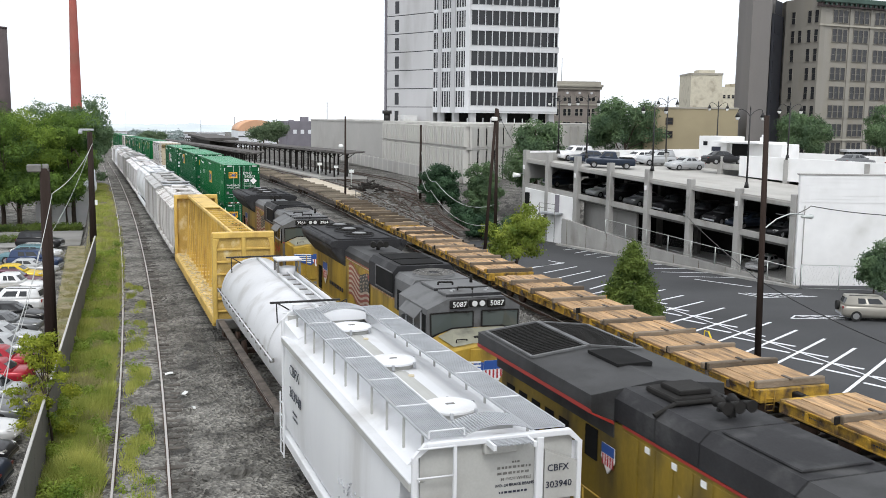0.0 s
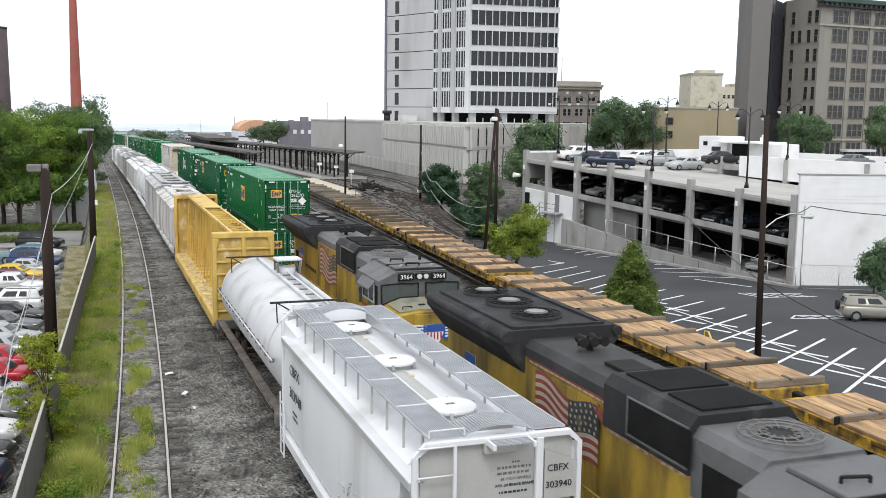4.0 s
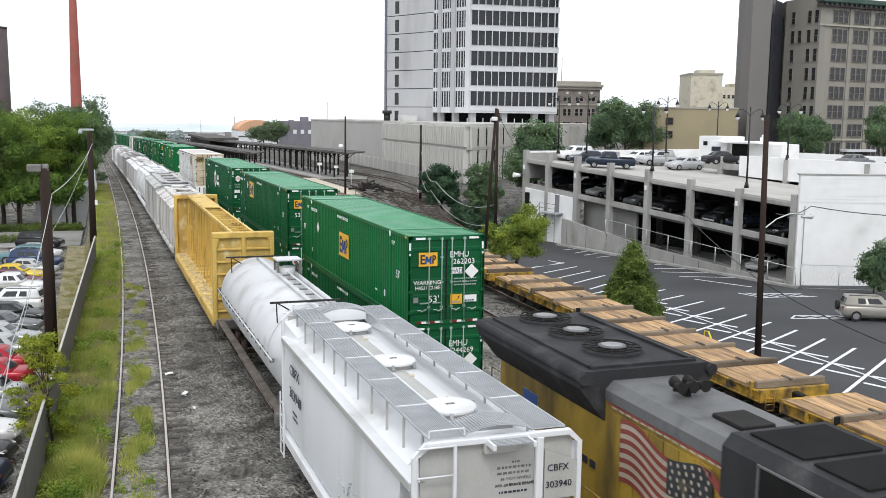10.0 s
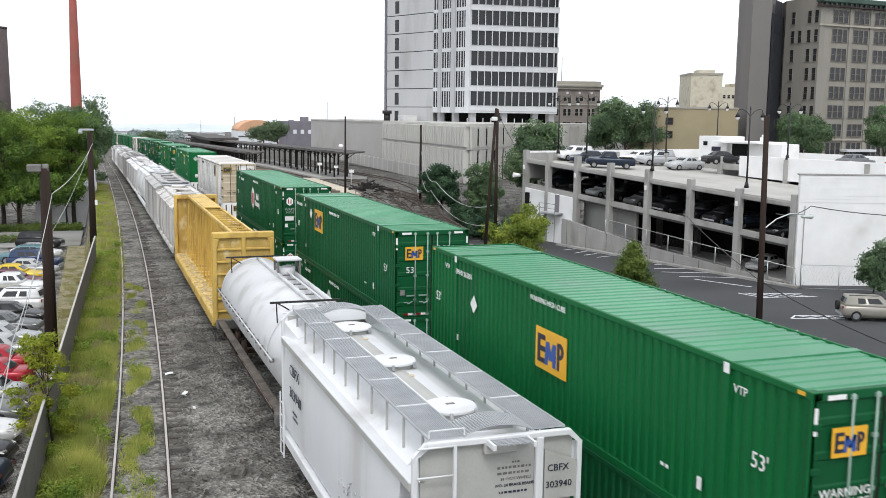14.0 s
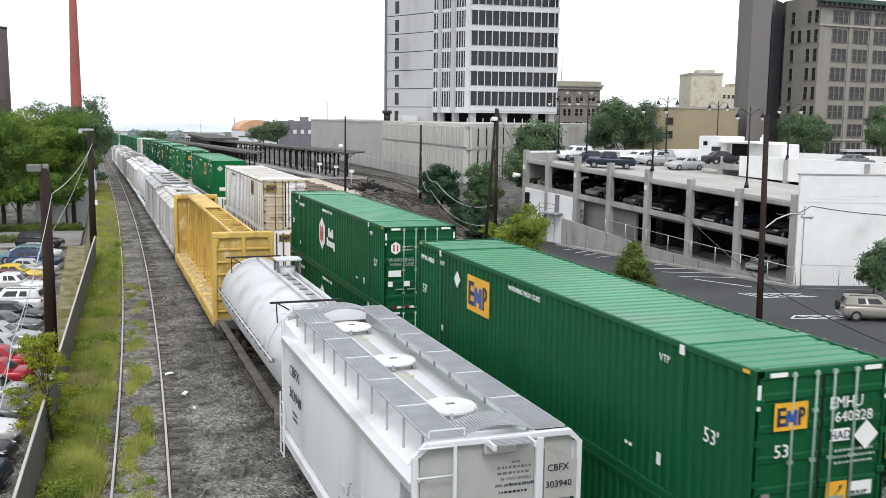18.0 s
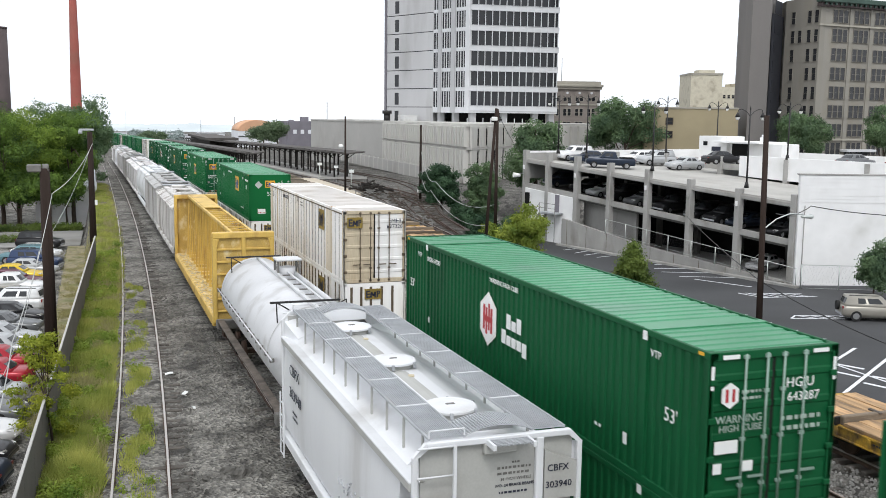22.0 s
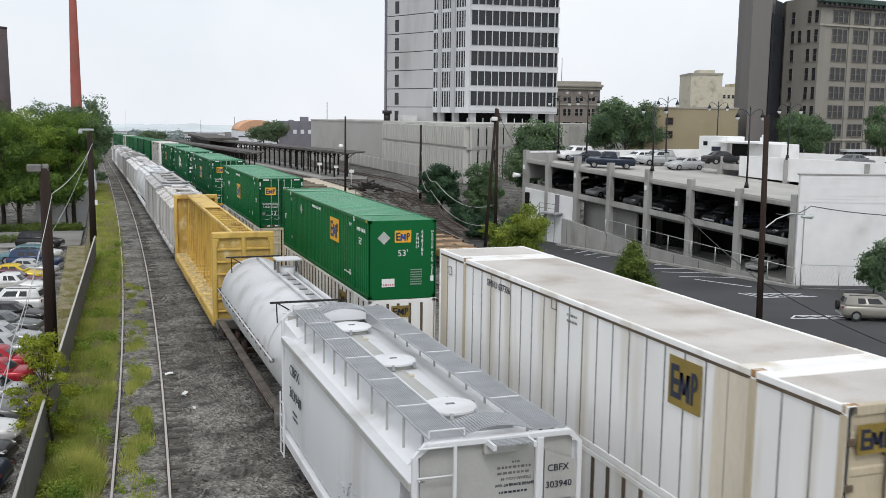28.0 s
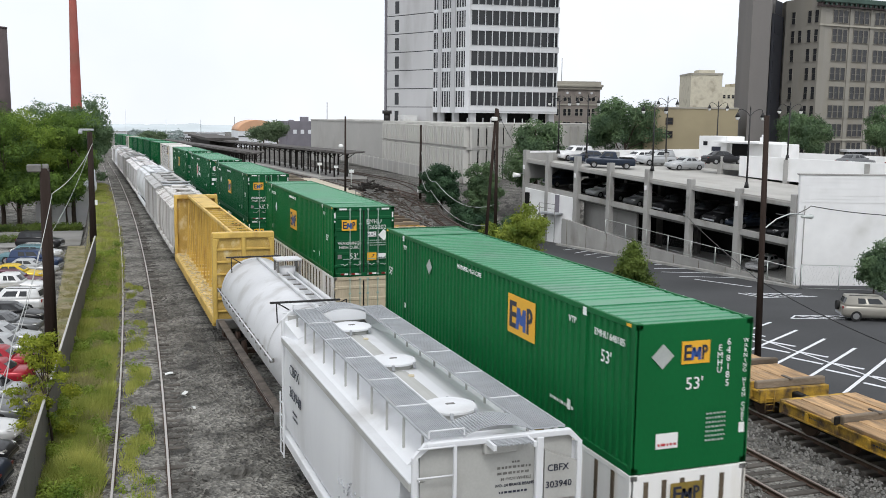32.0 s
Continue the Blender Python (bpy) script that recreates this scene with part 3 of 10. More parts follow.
def build_track(line, y0, y1, label, tie_to, spacing=0.56, gauge=1.47, top=RAIL_TOP, far=False, tie_from=None):
    tr = thing("railway_track", label, "track", kind="structure")
    pts = list(np.arange(y0, y1, 2.0 if y1 < 140 else 3.0)) + [y1]
    for side in (-1, 1):
        foot, head = Shape(), Shape()
        for sh, prof in ((foot, ((-0.07, -0.16), (0.07, -0.16), (0.07, -0.145), (0.012, -0.12), (0.012, -0.035), (-0.012, -0.035), (-0.012, -0.12), (-0.07, -0.145))),
                         (head, ((-0.036, -0.036), (0.036, -0.036), (0.036, -0.006), (0.028, 0.0), (-0.028, 0.0), (-0.036, -0.006)))):
            loops = []
            for y in pts:
                x, z = line(y) + side * gauge / 2, ground_fall(y)
                loops.append([(x + a, y, z + b) for a, b in prof])
            sh.rings(loops, smooth=False)
        r = part("rail", foot, RAIL_RUST, tr)
        part("rail_head", head, top, r, "worn bright running surface")
    tie_me = Shape().box(-1.28, 1.28, -0.115, 0.115, -0.30, -0.135, 0.015).mesh("tie", TIE)
    y = tie_from or y0
    k = 0
    joined = Shape()
    while far and y < tie_to:
        x, z = line(y), ground_fall(y)
        joined.box(x - 1.28, x + 1.28, y - 0.115, y + 0.115, z - 0.3, z - 0.15 + random.uniform(-0.06, 0.01))
        y += spacing * random.uniform(0.93, 1.07)
    if far:
        part("ties", joined, TIE, tr, kind="stuff")
    while y < tie_to and k < 300:
        t = part("tie", tie_me, None, tr)
        slope = (line(y + 0.5) - line(y - 0.5))
        t.matrix_basis = pose(line(y) + random.uniform(-0.14, 0.14), y, ground_fall(y) + random.uniform(-0.035, 0.012), 0, random.uniform(-0.6, 0.6), -math.degrees(math.atan(slope)) + random.uniform(-1.5, 1.5))
        y += spacing * random.uniform(0.93, 1.07)
        k += 1
    return tr


build_ground()


# ---- standing cars on the hopper track: near end at y = 0 ----
def covered_hopper(label, paint, L=14.0, near=True, style="plain", rise=0.0):
    """A covered hopper with curved sides, roof walkways and hatches."""
    h = thing("covered_hopper", label, "railcar", group="standing freight cars")
    n = 8
    prof = [(-1.25, 1.25)]
    for k in range(n + 1):
        t = k / n
        if style == "round":
            prof.append((-1.05 - 0.56 * math.sin(math.pi * (0.1 + 0.72 * t)), 1.25 + (2.5 + rise) * t))
        else:
            prof.append((-1.53 + 0.10 * (1 - math.sin(math.pi * (0.15 + 0.7 * t))) if style == "plain" else -1.46, 1.35 + (2.4 + rise) * t))
    prof += [(-1.50 if style != "round" else -1.36, 3.80 + rise), (-1.30, 3.95 + rise), (-0.9, 4.12 + rise), (-0.45, 4.22 + rise), (0, 4.25 + rise)]
    full = prof + [(-a, b) for a, b in reversed(prof[:-1])]
    b = Shape().prism(full, "y", 0.9 if near else 0.2, L - 0.2, smooth=False)
    part("body", b, paint, h)
    for sx in (-1, 1):
        part("side_sill", Shape().box(sx * 1.36, sx * 1.58, 0.1, L - 0.1, 0.98, 1.25, 0.02), paint, h)
        if style != "round":
            # near chord in grey: the shade of its side face is in the colour
            part("top_chord", Shape().box(sx * 1.48, sx * 1.58, 0.1, L - 0.1, 3.72 + rise, 3.86 + rise, 0.01), END_GREY if near else paint, h)
            if near:
                part("roof_edge", Shape().box(sx * 1.30, sx * 1.59, 0.1, L - 0.1, 3.864, 3.90, 0.01), paint, h)
        if style == "ribbed":
            rb = Shape()
            for k in range(17):
                y = 0.5 + k * (L - 1.0) / 16
                rb.box(sx * 1.44, sx * 1.56, y - 0.07, y + 0.07, 1.25, 3.76 + rise)
            part("side_ribs", rb, paint, h, kind="stuff")
    # end frames
    for y, d in ((0.0, 1), (L, -1)):
        f = Shape().box(-1.5, 1.5, y, y + d * 0.10, 1.05, 1.4, 0.02)
        if not near:
            f.box(-1.5, -1.4, y, y + d * 0.1, 1.05, 3.9 + rise).box(1.4, 1.5, y, y + d * 0.1, 1.05, 3.9 + rise).box(-1.45, 1.45, y, y + d * 0.1, 3.8 + rise, 3.95 + rise)
            part("end_frame", f, paint, h)
            part("end_sheet", Shape().prism([(y + d * 0.20, 4.0 + rise), (y + d * 0.24, 4.0 + rise), (y + d * 0.24, 3.0), (y + d * 1.6, 1.3), (y + d * 1.5, 1.25), (y + d * 0.20, 2.95)], "x", -1.38, 1.38), paint, h)
            wheelset_truck(h, y + d * 1.9)
            part("coupler", Shape().box(-0.12, 0.12, y, y - d * 0.6, 0.68, 0.94, 0.03), BLACK, h)
            continue
        f.box(-1.56, -1.46, y, y + d * 0.1, 1.05, 4.34, 0.015).box(1.46, 1.56, y, y + d * 0.1, 1.05, 4.34, 0.015)
        f.prism([(-1.56, 4.33), (-1.46, 4.33), (-1.29, 4.462), (-1.325, 4.568)], "y", y + d * 0.003, y + d * 0.097).prism([(1.56, 4.33), (1.46, 4.33), (1.29, 4.462), (1.325, 4.568)], "y", y + d * 0.003, y + d * 0.097)
        f.box(-1.32, 1.32, y - d * 0.004, y + d * 0.104, 4.46, 4.57, 0.015)
        f.box(0.67, 0.81, y - d * 0.02, y + d * 0.08, 1.05, 4.48, 0.015)
        part("end_frame", f, paint, h)
        # sloping end sheet with upright top
        s = Shape().prism([(y + d * 0.10, 4.45), (y + d * 0.14, 4.45), (y + d * 0.14, 3.0), (y + d * 1.6, 1.3), (y + d * 1.5, 1.25), (y + d * 0.10, 2.95)], "x", -1.4, 1.4)
        part("end_sheet", s, END_GREY if near else paint, h)
        lad = Shape()
        for k in range(7):
            lad.tube((-1.5, y - d * 0.05, 1.5 + k * 0.5), (-0.84, y - d * 0.05, 1.5 + k * 0.5), 0.018, n=6)
        lad.beam((-0.84, y - d * 0.05, 1.2), (-0.84, y - d * 0.05, 4.5), 0.055)
        part("ladder", lad, paint, h)
        wheelset_truck(h, y + d * 1.9)
        part("coupler", Shape().box(-0.12, 0.12, y, y - d * 0.6, 0.68, 0.94, 0.03), BLACK, h)
    # roof walkways, each panel a part, on posts
    for sx in (-1, 1):
        if not near:
            zb = 4.22 + rise
            wk = part("running_board", Shape().box(sx * 0.66, sx * 1.0, 0.1, L - 0.1, zb, zb + 0.04), paint, h)
            part("board_post", Shape().box(sx * 0.98, sx * 1.02, 0.3, L - 0.3, zb - 0.16, zb), paint, wk)
            continue
        wk = part("running_board", Shape().beam((sx * 1.24, 0.1, 4.60), (sx * 1.24, L - 0.1, 4.60), 0.04).beam((sx * 0.62, 0.1, 4.60), (sx * 0.62, L - 0.1, 4.60), 0.04), GRATING, h)
        npan = 6 if near else 1
        for k in range(npan):
            a, b2 = 0.1 + (L - 0.2) * k / npan + 0.02, 0.1 + (L - 0.2) * (k + 1) / npan - 0.02
            g = Shape()
            if near:
                nb = 18
                for j in range(nb):
                    x = sx * (0.64 + 0.58 * j / (nb - 1))
                    g.box(x - 0.008, x + 0.008, a, b2, 4.59, 4.62)
                m = int((b2 - a) / 0.09)
                for j in range(m + 1):
                    y = a + (b2 - a) * j / m
                    g.box(sx * 0.63, sx * 1.23, y - 0.008, y + 0.008, 4.585, 4.605)
            else:
                g.box(sx * 0.64, sx * 1.22, a, b2, 4.59, 4.61)
            part("grating_panel", g, GRATING, wk)
            if k:
                part("panel_joint", Shape().box(sx * 0.63, sx * 1.23, a - 0.045, a + 0.005, 4.60, 4.625), paint, wk)
        if near:
            for k in range(11):
                y = 0.5 + k * (L - 1.0) / 10
                part("walkway_post", Shape().beam((sx * 1.22, y, 3.96), (sx * 1.22, y, 4.59), 0.04), END_GREY, wk)
    for y, d in ((0.0, 1), (L, -1)):
        g = Shape()
        if not near:
            g.box(-1.1, 1.1, y + d * 0.05, y + d * 0.7, 4.30 + rise, 4.35 + rise)
            part("crossover_platform", g, GRATING, h)
            continue
        # arched grating across the end, and a small step before the beam
        arch = lambda t: 4.60 + 0.13 * (1 - (t / 0.62) ** 2)
        for k in range(26):
            t = -0.62 + k * 1.24 / 25
            g.box(t - 0.009, t + 0.009, y + d * 0.08, y + d * 0.82, arch(t), arch(t) + 0.025)
        for k in range(11):
            yy = y + d * (0.08 + 0.074 * k)
            g.path([(t, yy, arch(t) + 0.012) for t in np.linspace(-0.62, 0.62, 9)], 0.009, 4)
        part("arched_platform", g, GRATING, h, kind="stuff")
        part("arch_support", Shape().prism([(t, arch(t) - 0.02) for t in np.linspace(-0.6, 0.6, 9)] + [(0.6, 4.4), (-0.6, 4.4)], "y", y + d * 0.84, y + d * 0.88), paint, h)
        st = Shape()
        for k in range(5):
            st.box(-0.22, 0.48, y - d * (0.05 + 0.06 * k) - 0.008, y - d * (0.05 + 0.06 * k) + 0.008, 4.50, 4.53)
        for k in range(12):
            st.box(-0.22 + k * 0.0636 - 0.007, -0.22 + k * 0.0636 + 0.007, y - d * 0.32, y, 4.495, 4.52)
        part("brake_step", st, GRATING, h, kind="stuff")
        part("step_bracket", Shape().box(-0.26, -0.21, y - d * 0.33, y, 4.44, 4.53).box(0.47, 0.52, y - d * 0.33, y, 4.44, 4.53), paint, h)
        part("end_flap", Shape().box(-0.3, 0.3, y - d * 0.03, y + d * 0.11, 4.28, 4.46, 0.01), END_GREY, h)
        part("grab_loop", Shape().path([(-1.25, y + d * 0.1, 4.62), (-1.25, y + d * 0.1, 4.74), (-0.62, y + d * 0.1, 4.74), (-0.62, y + d * 0.1, 4.62)], 0.016), paint, h)
        for sx in (-1, 1):
            part("end_gusset", Shape().add([(sx * 1.5, y + d * 0.14, 4.30), (sx * 0.55, y + d * 0.14, 4.50), (sx * 1.5, y + d * 0.14, 3.5), (sx * 1.28, y + d * 0.92, 3.97), (sx * 0.7, y + d * 0.92, 4.2)], [(0, 1, 4, 3), (0, 3, 2), (1, 0, 2)]), paint, h)
    if near:
        # grey roof sheets between the hatches, rounded towards the farther one
        for ya, yb in ((2.9, 5.75), (6.65, 9.5), (10.45, 12.9)):
            xs = list(np.linspace(-0.6, 0.6, 11))
            roof = lambda x: 4.262 - 0.067 * abs(x) / 0.45
            v = [(x, ya, roof(x)) for x in xs] + [(x, yb - 0.55 * (abs(x) / 0.6) ** 2.2, roof(x)) for x in xs]
            part("roof_sheet", Shape().add(v, [(k, k + 1, k + 12, k + 11) for k in range(10)]), END_GREY, h, "grey sheet on the hopper roof")
    nh = 3 if near else 4
    for k in range(nh):
        y = 2.5 + k * 3.75 if near else L * (k + 0.62) / (nh + 0.24)
        hc = part("hatch", Shape().tube((0, y, 4.2 + rise), (0, y, 4.37 + rise), 0.47, n=28), END_GREY if near else paint, h)
        part("hatch_lid", Shape().rings([[(r * math.cos(a), y + r * math.sin(a), z) for a in np.linspace(0, 2 * math.pi, 28, endpoint=False)] for r, z in ((0.54, 4.35 + rise), (0.54, 4.39 + rise), (0.50, 4.41 + rise), (0.47, 4.405 + rise), (0.2, 4.43 + rise))], smooth=False), paint, hc)
        if near:
            for q in range(6):
                a = q * math.pi / 3 + 0.25
                cx, cy = 0.555 * math.cos(a), y + 0.555 * math.sin(a)
                part("hatch_clamp", Shape().box(cx - 0.03, cx + 0.03, cy - 0.03, cy + 0.03, 4.27, 4.40, 0.01), GRATING, hc)
            part("hatch_hinge", Shape().box(-0.09, 0.09, y - 0.07, y + 0.0, 4.42, 4.445, 0.01), SILL_GREY, hc)
            part("roof_vent", Shape().tube((0.12, y - 1.0, 4.2), (0.12, y - 1.0, 4.275), 0.07, n=12), SCRAP_WOOD, h, "small stained round roof vent")
    part("outlet_bay", Shape().prism([(-1.2, 1.3), (1.2, 1.3), (0.5, 0.45), (-0.5, 0.45)], "y", 3.2, 5.6).prism([(-1.2, 1.3), (1.2, 1.3), (0.5, 0.45), (-0.5, 0.45)], "y", L - 5.6, L - 3.2), paint, h)
    return h


END_GREY = mat("grey_car_trim", (0.43, 0.43, 0.41), 0.6, var=0.08, scale=0.6, bump=0.05, dirt=(0.32, 0.31, 0.29), dirt_amt=0.3, dirt_scale=0.6)


def tank_car(label, L=14.0, r=1.42):
    t = thing("tank_car", label, "railcar", group="standing freight cars")
    zc = 2.62
    loops = []
    for y, q in ((0.55, 0.30), (0.62, 0.58), (0.78, 0.80), (1.0, 0.93), (1.25, 1.0), (L - 1.25, 1.0), (L - 1.0, 0.93), (L - 0.78, 0.80), (L - 0.62, 0.58), (L - 0.55, 0.30)):
        loops.append([(r * q * math.cos(a), y, zc + r * q * math.sin(a)) for a in np.linspace(0, 2 * math.pi, 40, endpoint=False)])
    tank = part("tank", Shape().rings(loops), TANK_PAINT, t)
    for y in (1.75, L - 1.75):
        part("strap", Shape().rings([[((r + 0.016) * math.cos(a), yy, zc + (r + 0.016) * math.sin(a)) for a in np.linspace(0, 2 * math.pi, 40, endpoint=False)] for yy in (y - 0.025, y + 0.025)], caps=False), END_GREY, tank, "grimy steel strap round the tank")
    for sx in (-1, 1):
        part("side_walkway", Shape().box(sx * 1.20, sx * 1.48, 0.2, L - 0.2, 1.23, 1.29, 0.01), SILL_BROWN, t)
        rail = Shape()
        dots = Shape()
        for k in range(15):
            y = 0.9 + k * (L - 1.8) / 14
            dots.box(sx * (r - 0.04), sx * (r + 0.10), y - 0.04, y + 0.04, 2.60, 2.72, 0.01)
        rail.tube((sx * (r + 0.07), 0.7, 2.70), (sx * (r + 0.07), L - 0.7, 2.70), 0.028, n=6)
        part("grab_rail", rail, TANK_PAINT, t)
        part("rail_brackets", dots, SILL_GREY, t, kind="stuff")
    part("end_sill", Shape().box(-1.5, 1.5, 0.0, 0.35, 0.9, 1.28, 0.03).box(-1.5, 1.5, L - 0.35, L, 0.9, 1.28, 0.03).box(-0.4, 0.4, 0, L, 0.75, 1.2, 0.03), SILL_GREY, t)
    for y, d in ((0.5, 1), (L - 0.5, -1)):
        f = Shape()
        yy = y + d * 1.5
        f.beam((-1.3, yy, 4.18), (0.9, yy, 4.18), 0.06)
        for xx in (-1.1, 1.1):
            f.beam((xx, yy, 4.18), (xx * 0.98, yy, 3.55), 0.035).beam((xx, yy, 4.18), (xx * 0.6, yy + 0.3, 3.88), 0.035)
        part("end_handrail", f, IRON, t)
        wheelset_truck(t, y + d * 1.3)
    # top frame and walkway strips
    ym = 8.3
    fr = Shape()
    for xx in (0.05, 0.85):
        fr.beam((xx, ym - 0.35, 3.9), (xx, ym - 0.35, 4.58), 0.07).beam((xx, ym + 0.35, 3.9), (xx, ym + 0.35, 4.58), 0.07)
        fr.beam((xx, ym - 0.35, 4.0), (xx, ym + 0.35, 4.55), 0.04)
    part("loading_frame", fr, SILL_GREY, t)
    part("frame_top", Shape().box(-0.02, 0.92, ym - 0.42, ym + 0.42, 4.56, 4.63, 0.02), TANK_PAINT, t)
    part("dome", Shape().tube((0.45, ym, 3.9), (0.45, ym, 4.3), 0.3, n=20), TANK_PAINT, t)
    part("top_pipe", Shape().tube((0.75, 0.9, 4.02), (0.75, ym + 1.2, 4.02), 0.09, n=12), TANK_PAINT, t)
    part("top_walkway", Shape().box(-0.05, 0.08, 0.9, L - 1.6, 4.06, 4.14), TANK_PAINT, t)
    part("top_walkway", Shape().box(0.38, 0.46, 0.9, ym, 4.08, 4.16), TANK_PAINT, t)
    for k in range(7):
        part("walkway_rung", Shape().box(0.08, 0.38, 1.4 + k, 1.48 + k, 4.1, 4.14), SILL_GREY, t)
    part("coupler", Shape().box(-0.12, 0.12, -0.5, 0.1, 0.68, 0.94, 0.03).box(-0.12, 0.12, L - 0.1, L + 0.5, 0.68, 0.94, 0.03), BLACK, t)
    return t


TANK_PAINT = mat("dusty_white_tank", (0.57, 0.575, 0.59), 0.5, var=0.08, scale=0.5, bump=0.04, dirt=(0.38, 0.37, 0.36), dirt_amt=0.4, dirt_scale=0.9)
SILL_BROWN = mat("grimy_brown_steel", (0.12, 0.10, 0.085), 0.75, var=0.3, scale=2.5, bump=0.1, dirt=(0.05, 0.04, 0.035), dirt_amt=0.5, dirt_scale=2)
SILL_GREY = mat("grimy_grey_steel", (0.165, 0.16, 0.15), 0.7, var=0.2, scale=1.5, bump=0.1)
OSB = mat("stained_yellow_floor", (0.58, 0.42, 0.15), 0.8, var=0.35, scale=5.0, bump=0.15, dirt=(0.75, 0.66, 0.45), dirt_amt=0.4, dirt_scale=3.5)
YARD_DEBRIS = mat("grey_brown_debris", (0.085, 0.072, 0.060), 0.8, var=0.3, scale=2, bump=0.1, spec=0.1)
WEB_PALE = mat("pale_yellow_web", (0.60, 0.46, 0.20), 0.7, var=0.25, scale=2.0, bump=0.08, dirt=(0.84, 0.80, 0.68), dirt_amt=0.58, dirt_scale=2.2, stretch=(1, 1.6, 0.5))
SCRAP_WOOD = mat("pale_scrap_wood", (0.55, 0.48, 0.34), 0.8, var=0.3, bump=0.1)


def centerbeam(label, L=20.8):
    """An empty centrebeam flatcar: bulkheads, a truss down the middle."""
    c = thing("centerbeam_flatcar", label, "railcar", group="standing freight cars")
    HT = 4.82
    part("deck", Shape().box(-1.271, 1.271, 0.3, L - 0.3, 1.0, 1.16, 0.02), OSB, c)
    for sx in (-1, 1):
        part("side_sill", Shape().box(sx * 1.205, sx * 1.341, 0.2, L - 0.2, 0.72, 1.14, 0.02), YELLOW, c)
    part("center_sill", Shape().box(-0.35, 0.35, 0.0, L, 0.6, 1.0, 0.03), YELLOW, c)
    for y, d in ((0.0, 1), (L, -1)):
        b = part("bulkhead", Shape().box(-1.205, 1.205, y + d * 0.12, y + d * 0.2, 1.0, HT - 0.05), YELLOW_SCUFFED, c)
        for sx in (-1, 1):
            part("bulkhead_post", Shape().box(sx * 1.15, sx * 1.321, y, y + d * 0.42, 0.9, HT - 0.25, 0.02), YELLOW, b)
            part("corner_gusset", Shape().prism([(sx * 1.181, HT - 0.2), (sx * 1.0, HT - 0.12), (sx * 1.181, HT - 0.75)], "y", y + d * 0.02, y + d * 0.12), YELLOW, b)
        part("top_beam", Shape().box(-1.32, 1.32, y, y + d * 0.42, HT - 0.25, HT, 0.03), YELLOW, b)
        part("mid_post", Shape().box(-0.09, 0.09, y, y + d * 0.14, 1.0, HT - 0.2, 0.015), YELLOW, b)
        for k in range(6):
            part("rib", Shape().box(-1.161, 1.161, y + d * 0.04, y + d * 0.14, 1.35 + k * 0.54, 1.43 + k * 0.54, 0.01), YELLOW, b)
        bars(b, FACE_NEAR, (0.75, y + 0.115, HT - 1.4), 1, 0.85, 0.16, LOGO_DARK)
        wheelset_truck(c, y + d * 2.1)
        part("coupler", Shape().box(-0.12, 0.12, y, y - d * 0.6, 0.68, 0.94, 0.03), BLACK, c)
    # centre truss: a ladder-like top and paired posts
    top = part("top_chord", Shape().box(-0.52, -0.40, 0.4, L - 0.4, HT - 0.15, HT, 0.015).box(0.40, 0.52, 0.4, L - 0.4, HT - 0.15, HT, 0.015), YELLOW, c)
    n = 20
    for k in range(n):
        y = 0.7 + k * (L - 1.4) / (n - 1)
        part("top_rung", Shape().box(-0.42, 0.42, y - 0.045, y + 0.045, HT - 0.12, HT - 0.04), YELLOW, top)
    m = 15
    for k in range(m):
        y = 1.0 + k * (L - 2.0) / (m - 1)
        part("truss_post", Shape().prism([(-0.66, 1.15), (0.66, 1.15), (0.50, HT - 0.15), (0.44, HT - 0.15), (0.59, 1.3), (-0.59, 1.3), (-0.44, HT - 0.15), (-0.50, HT - 0.15)], "y", y - 0.05, y + 0.05), YELLOW, c)
        if k < m - 1:
            # added panels fill the open truss, pale for the brightness seen through it
            part("center_panel", Shape().box(-0.02, 0.02, y + 0.06, y + (L - 2.0) / (m - 1) - 0.06, 1.2, HT - 0.2), WEB_PALE, c, "pale yellow panel filling an open truss bay")
            for q in (0.33, 0.67):
                yy = y + q * (L - 2.0) / (m - 1)
                part("web_stiffener", Shape().box(-0.16, 0.16, yy - 0.04, yy + 0.04, 1.2, HT - 0.18), YELLOW, c)
            # brace in the darker worn yellow, which paints shade inside the truss
            part("truss_brace", Shape().beam((-0.05, y, HT - 0.25), (0.05, y + (L - 2.0) / (m - 1), 1.3), 0.08), YELLOW_FLAT, c)
    part("top_planking", Shape().box(-0.40, 0.40, L * 0.56, L - 0.5, HT - 0.03, HT + 0.015), YELLOW, top, "solid yellow planking on the far half")
    part("truss_web", Shape().box(-0.03, 0.03, 0.4, 3.0, 1.14, HT - 0.15).box(-0.03, 0.03, L - 3.0, L - 0.4, 1.14, HT - 0.15), YELLOW, c)
    rr = random.Random(5)
    for k in range(24):
        y = 1.2 + k * (L - 2.4) / 23
        part("deck_cleat", Shape().box(-1.221, -0.7, y - 0.04, y + 0.04, 1.16, 1.18 + 0.01 * rr.random(), 0.008), OSB, c)
    sc = Shape()
    for k in range(170):
        x, y, a, q = rr.uniform(-1.18, -0.72), rr.uniform(0.6, L - 0.6), rr.uniform(0, 3.14), rr.uniform(0.06, 0.3)
        sc.beam((x, y, 1.185), (x + 0.5 * q * math.cos(a), y + q * math.sin(a), 1.185), rr.uniform(0.02, 0.06), 0.03)
    part("deck_litter", sc, SCRAP_WOOD, c, "pale scraps of wood on the deck", kind="stuff")
    return c


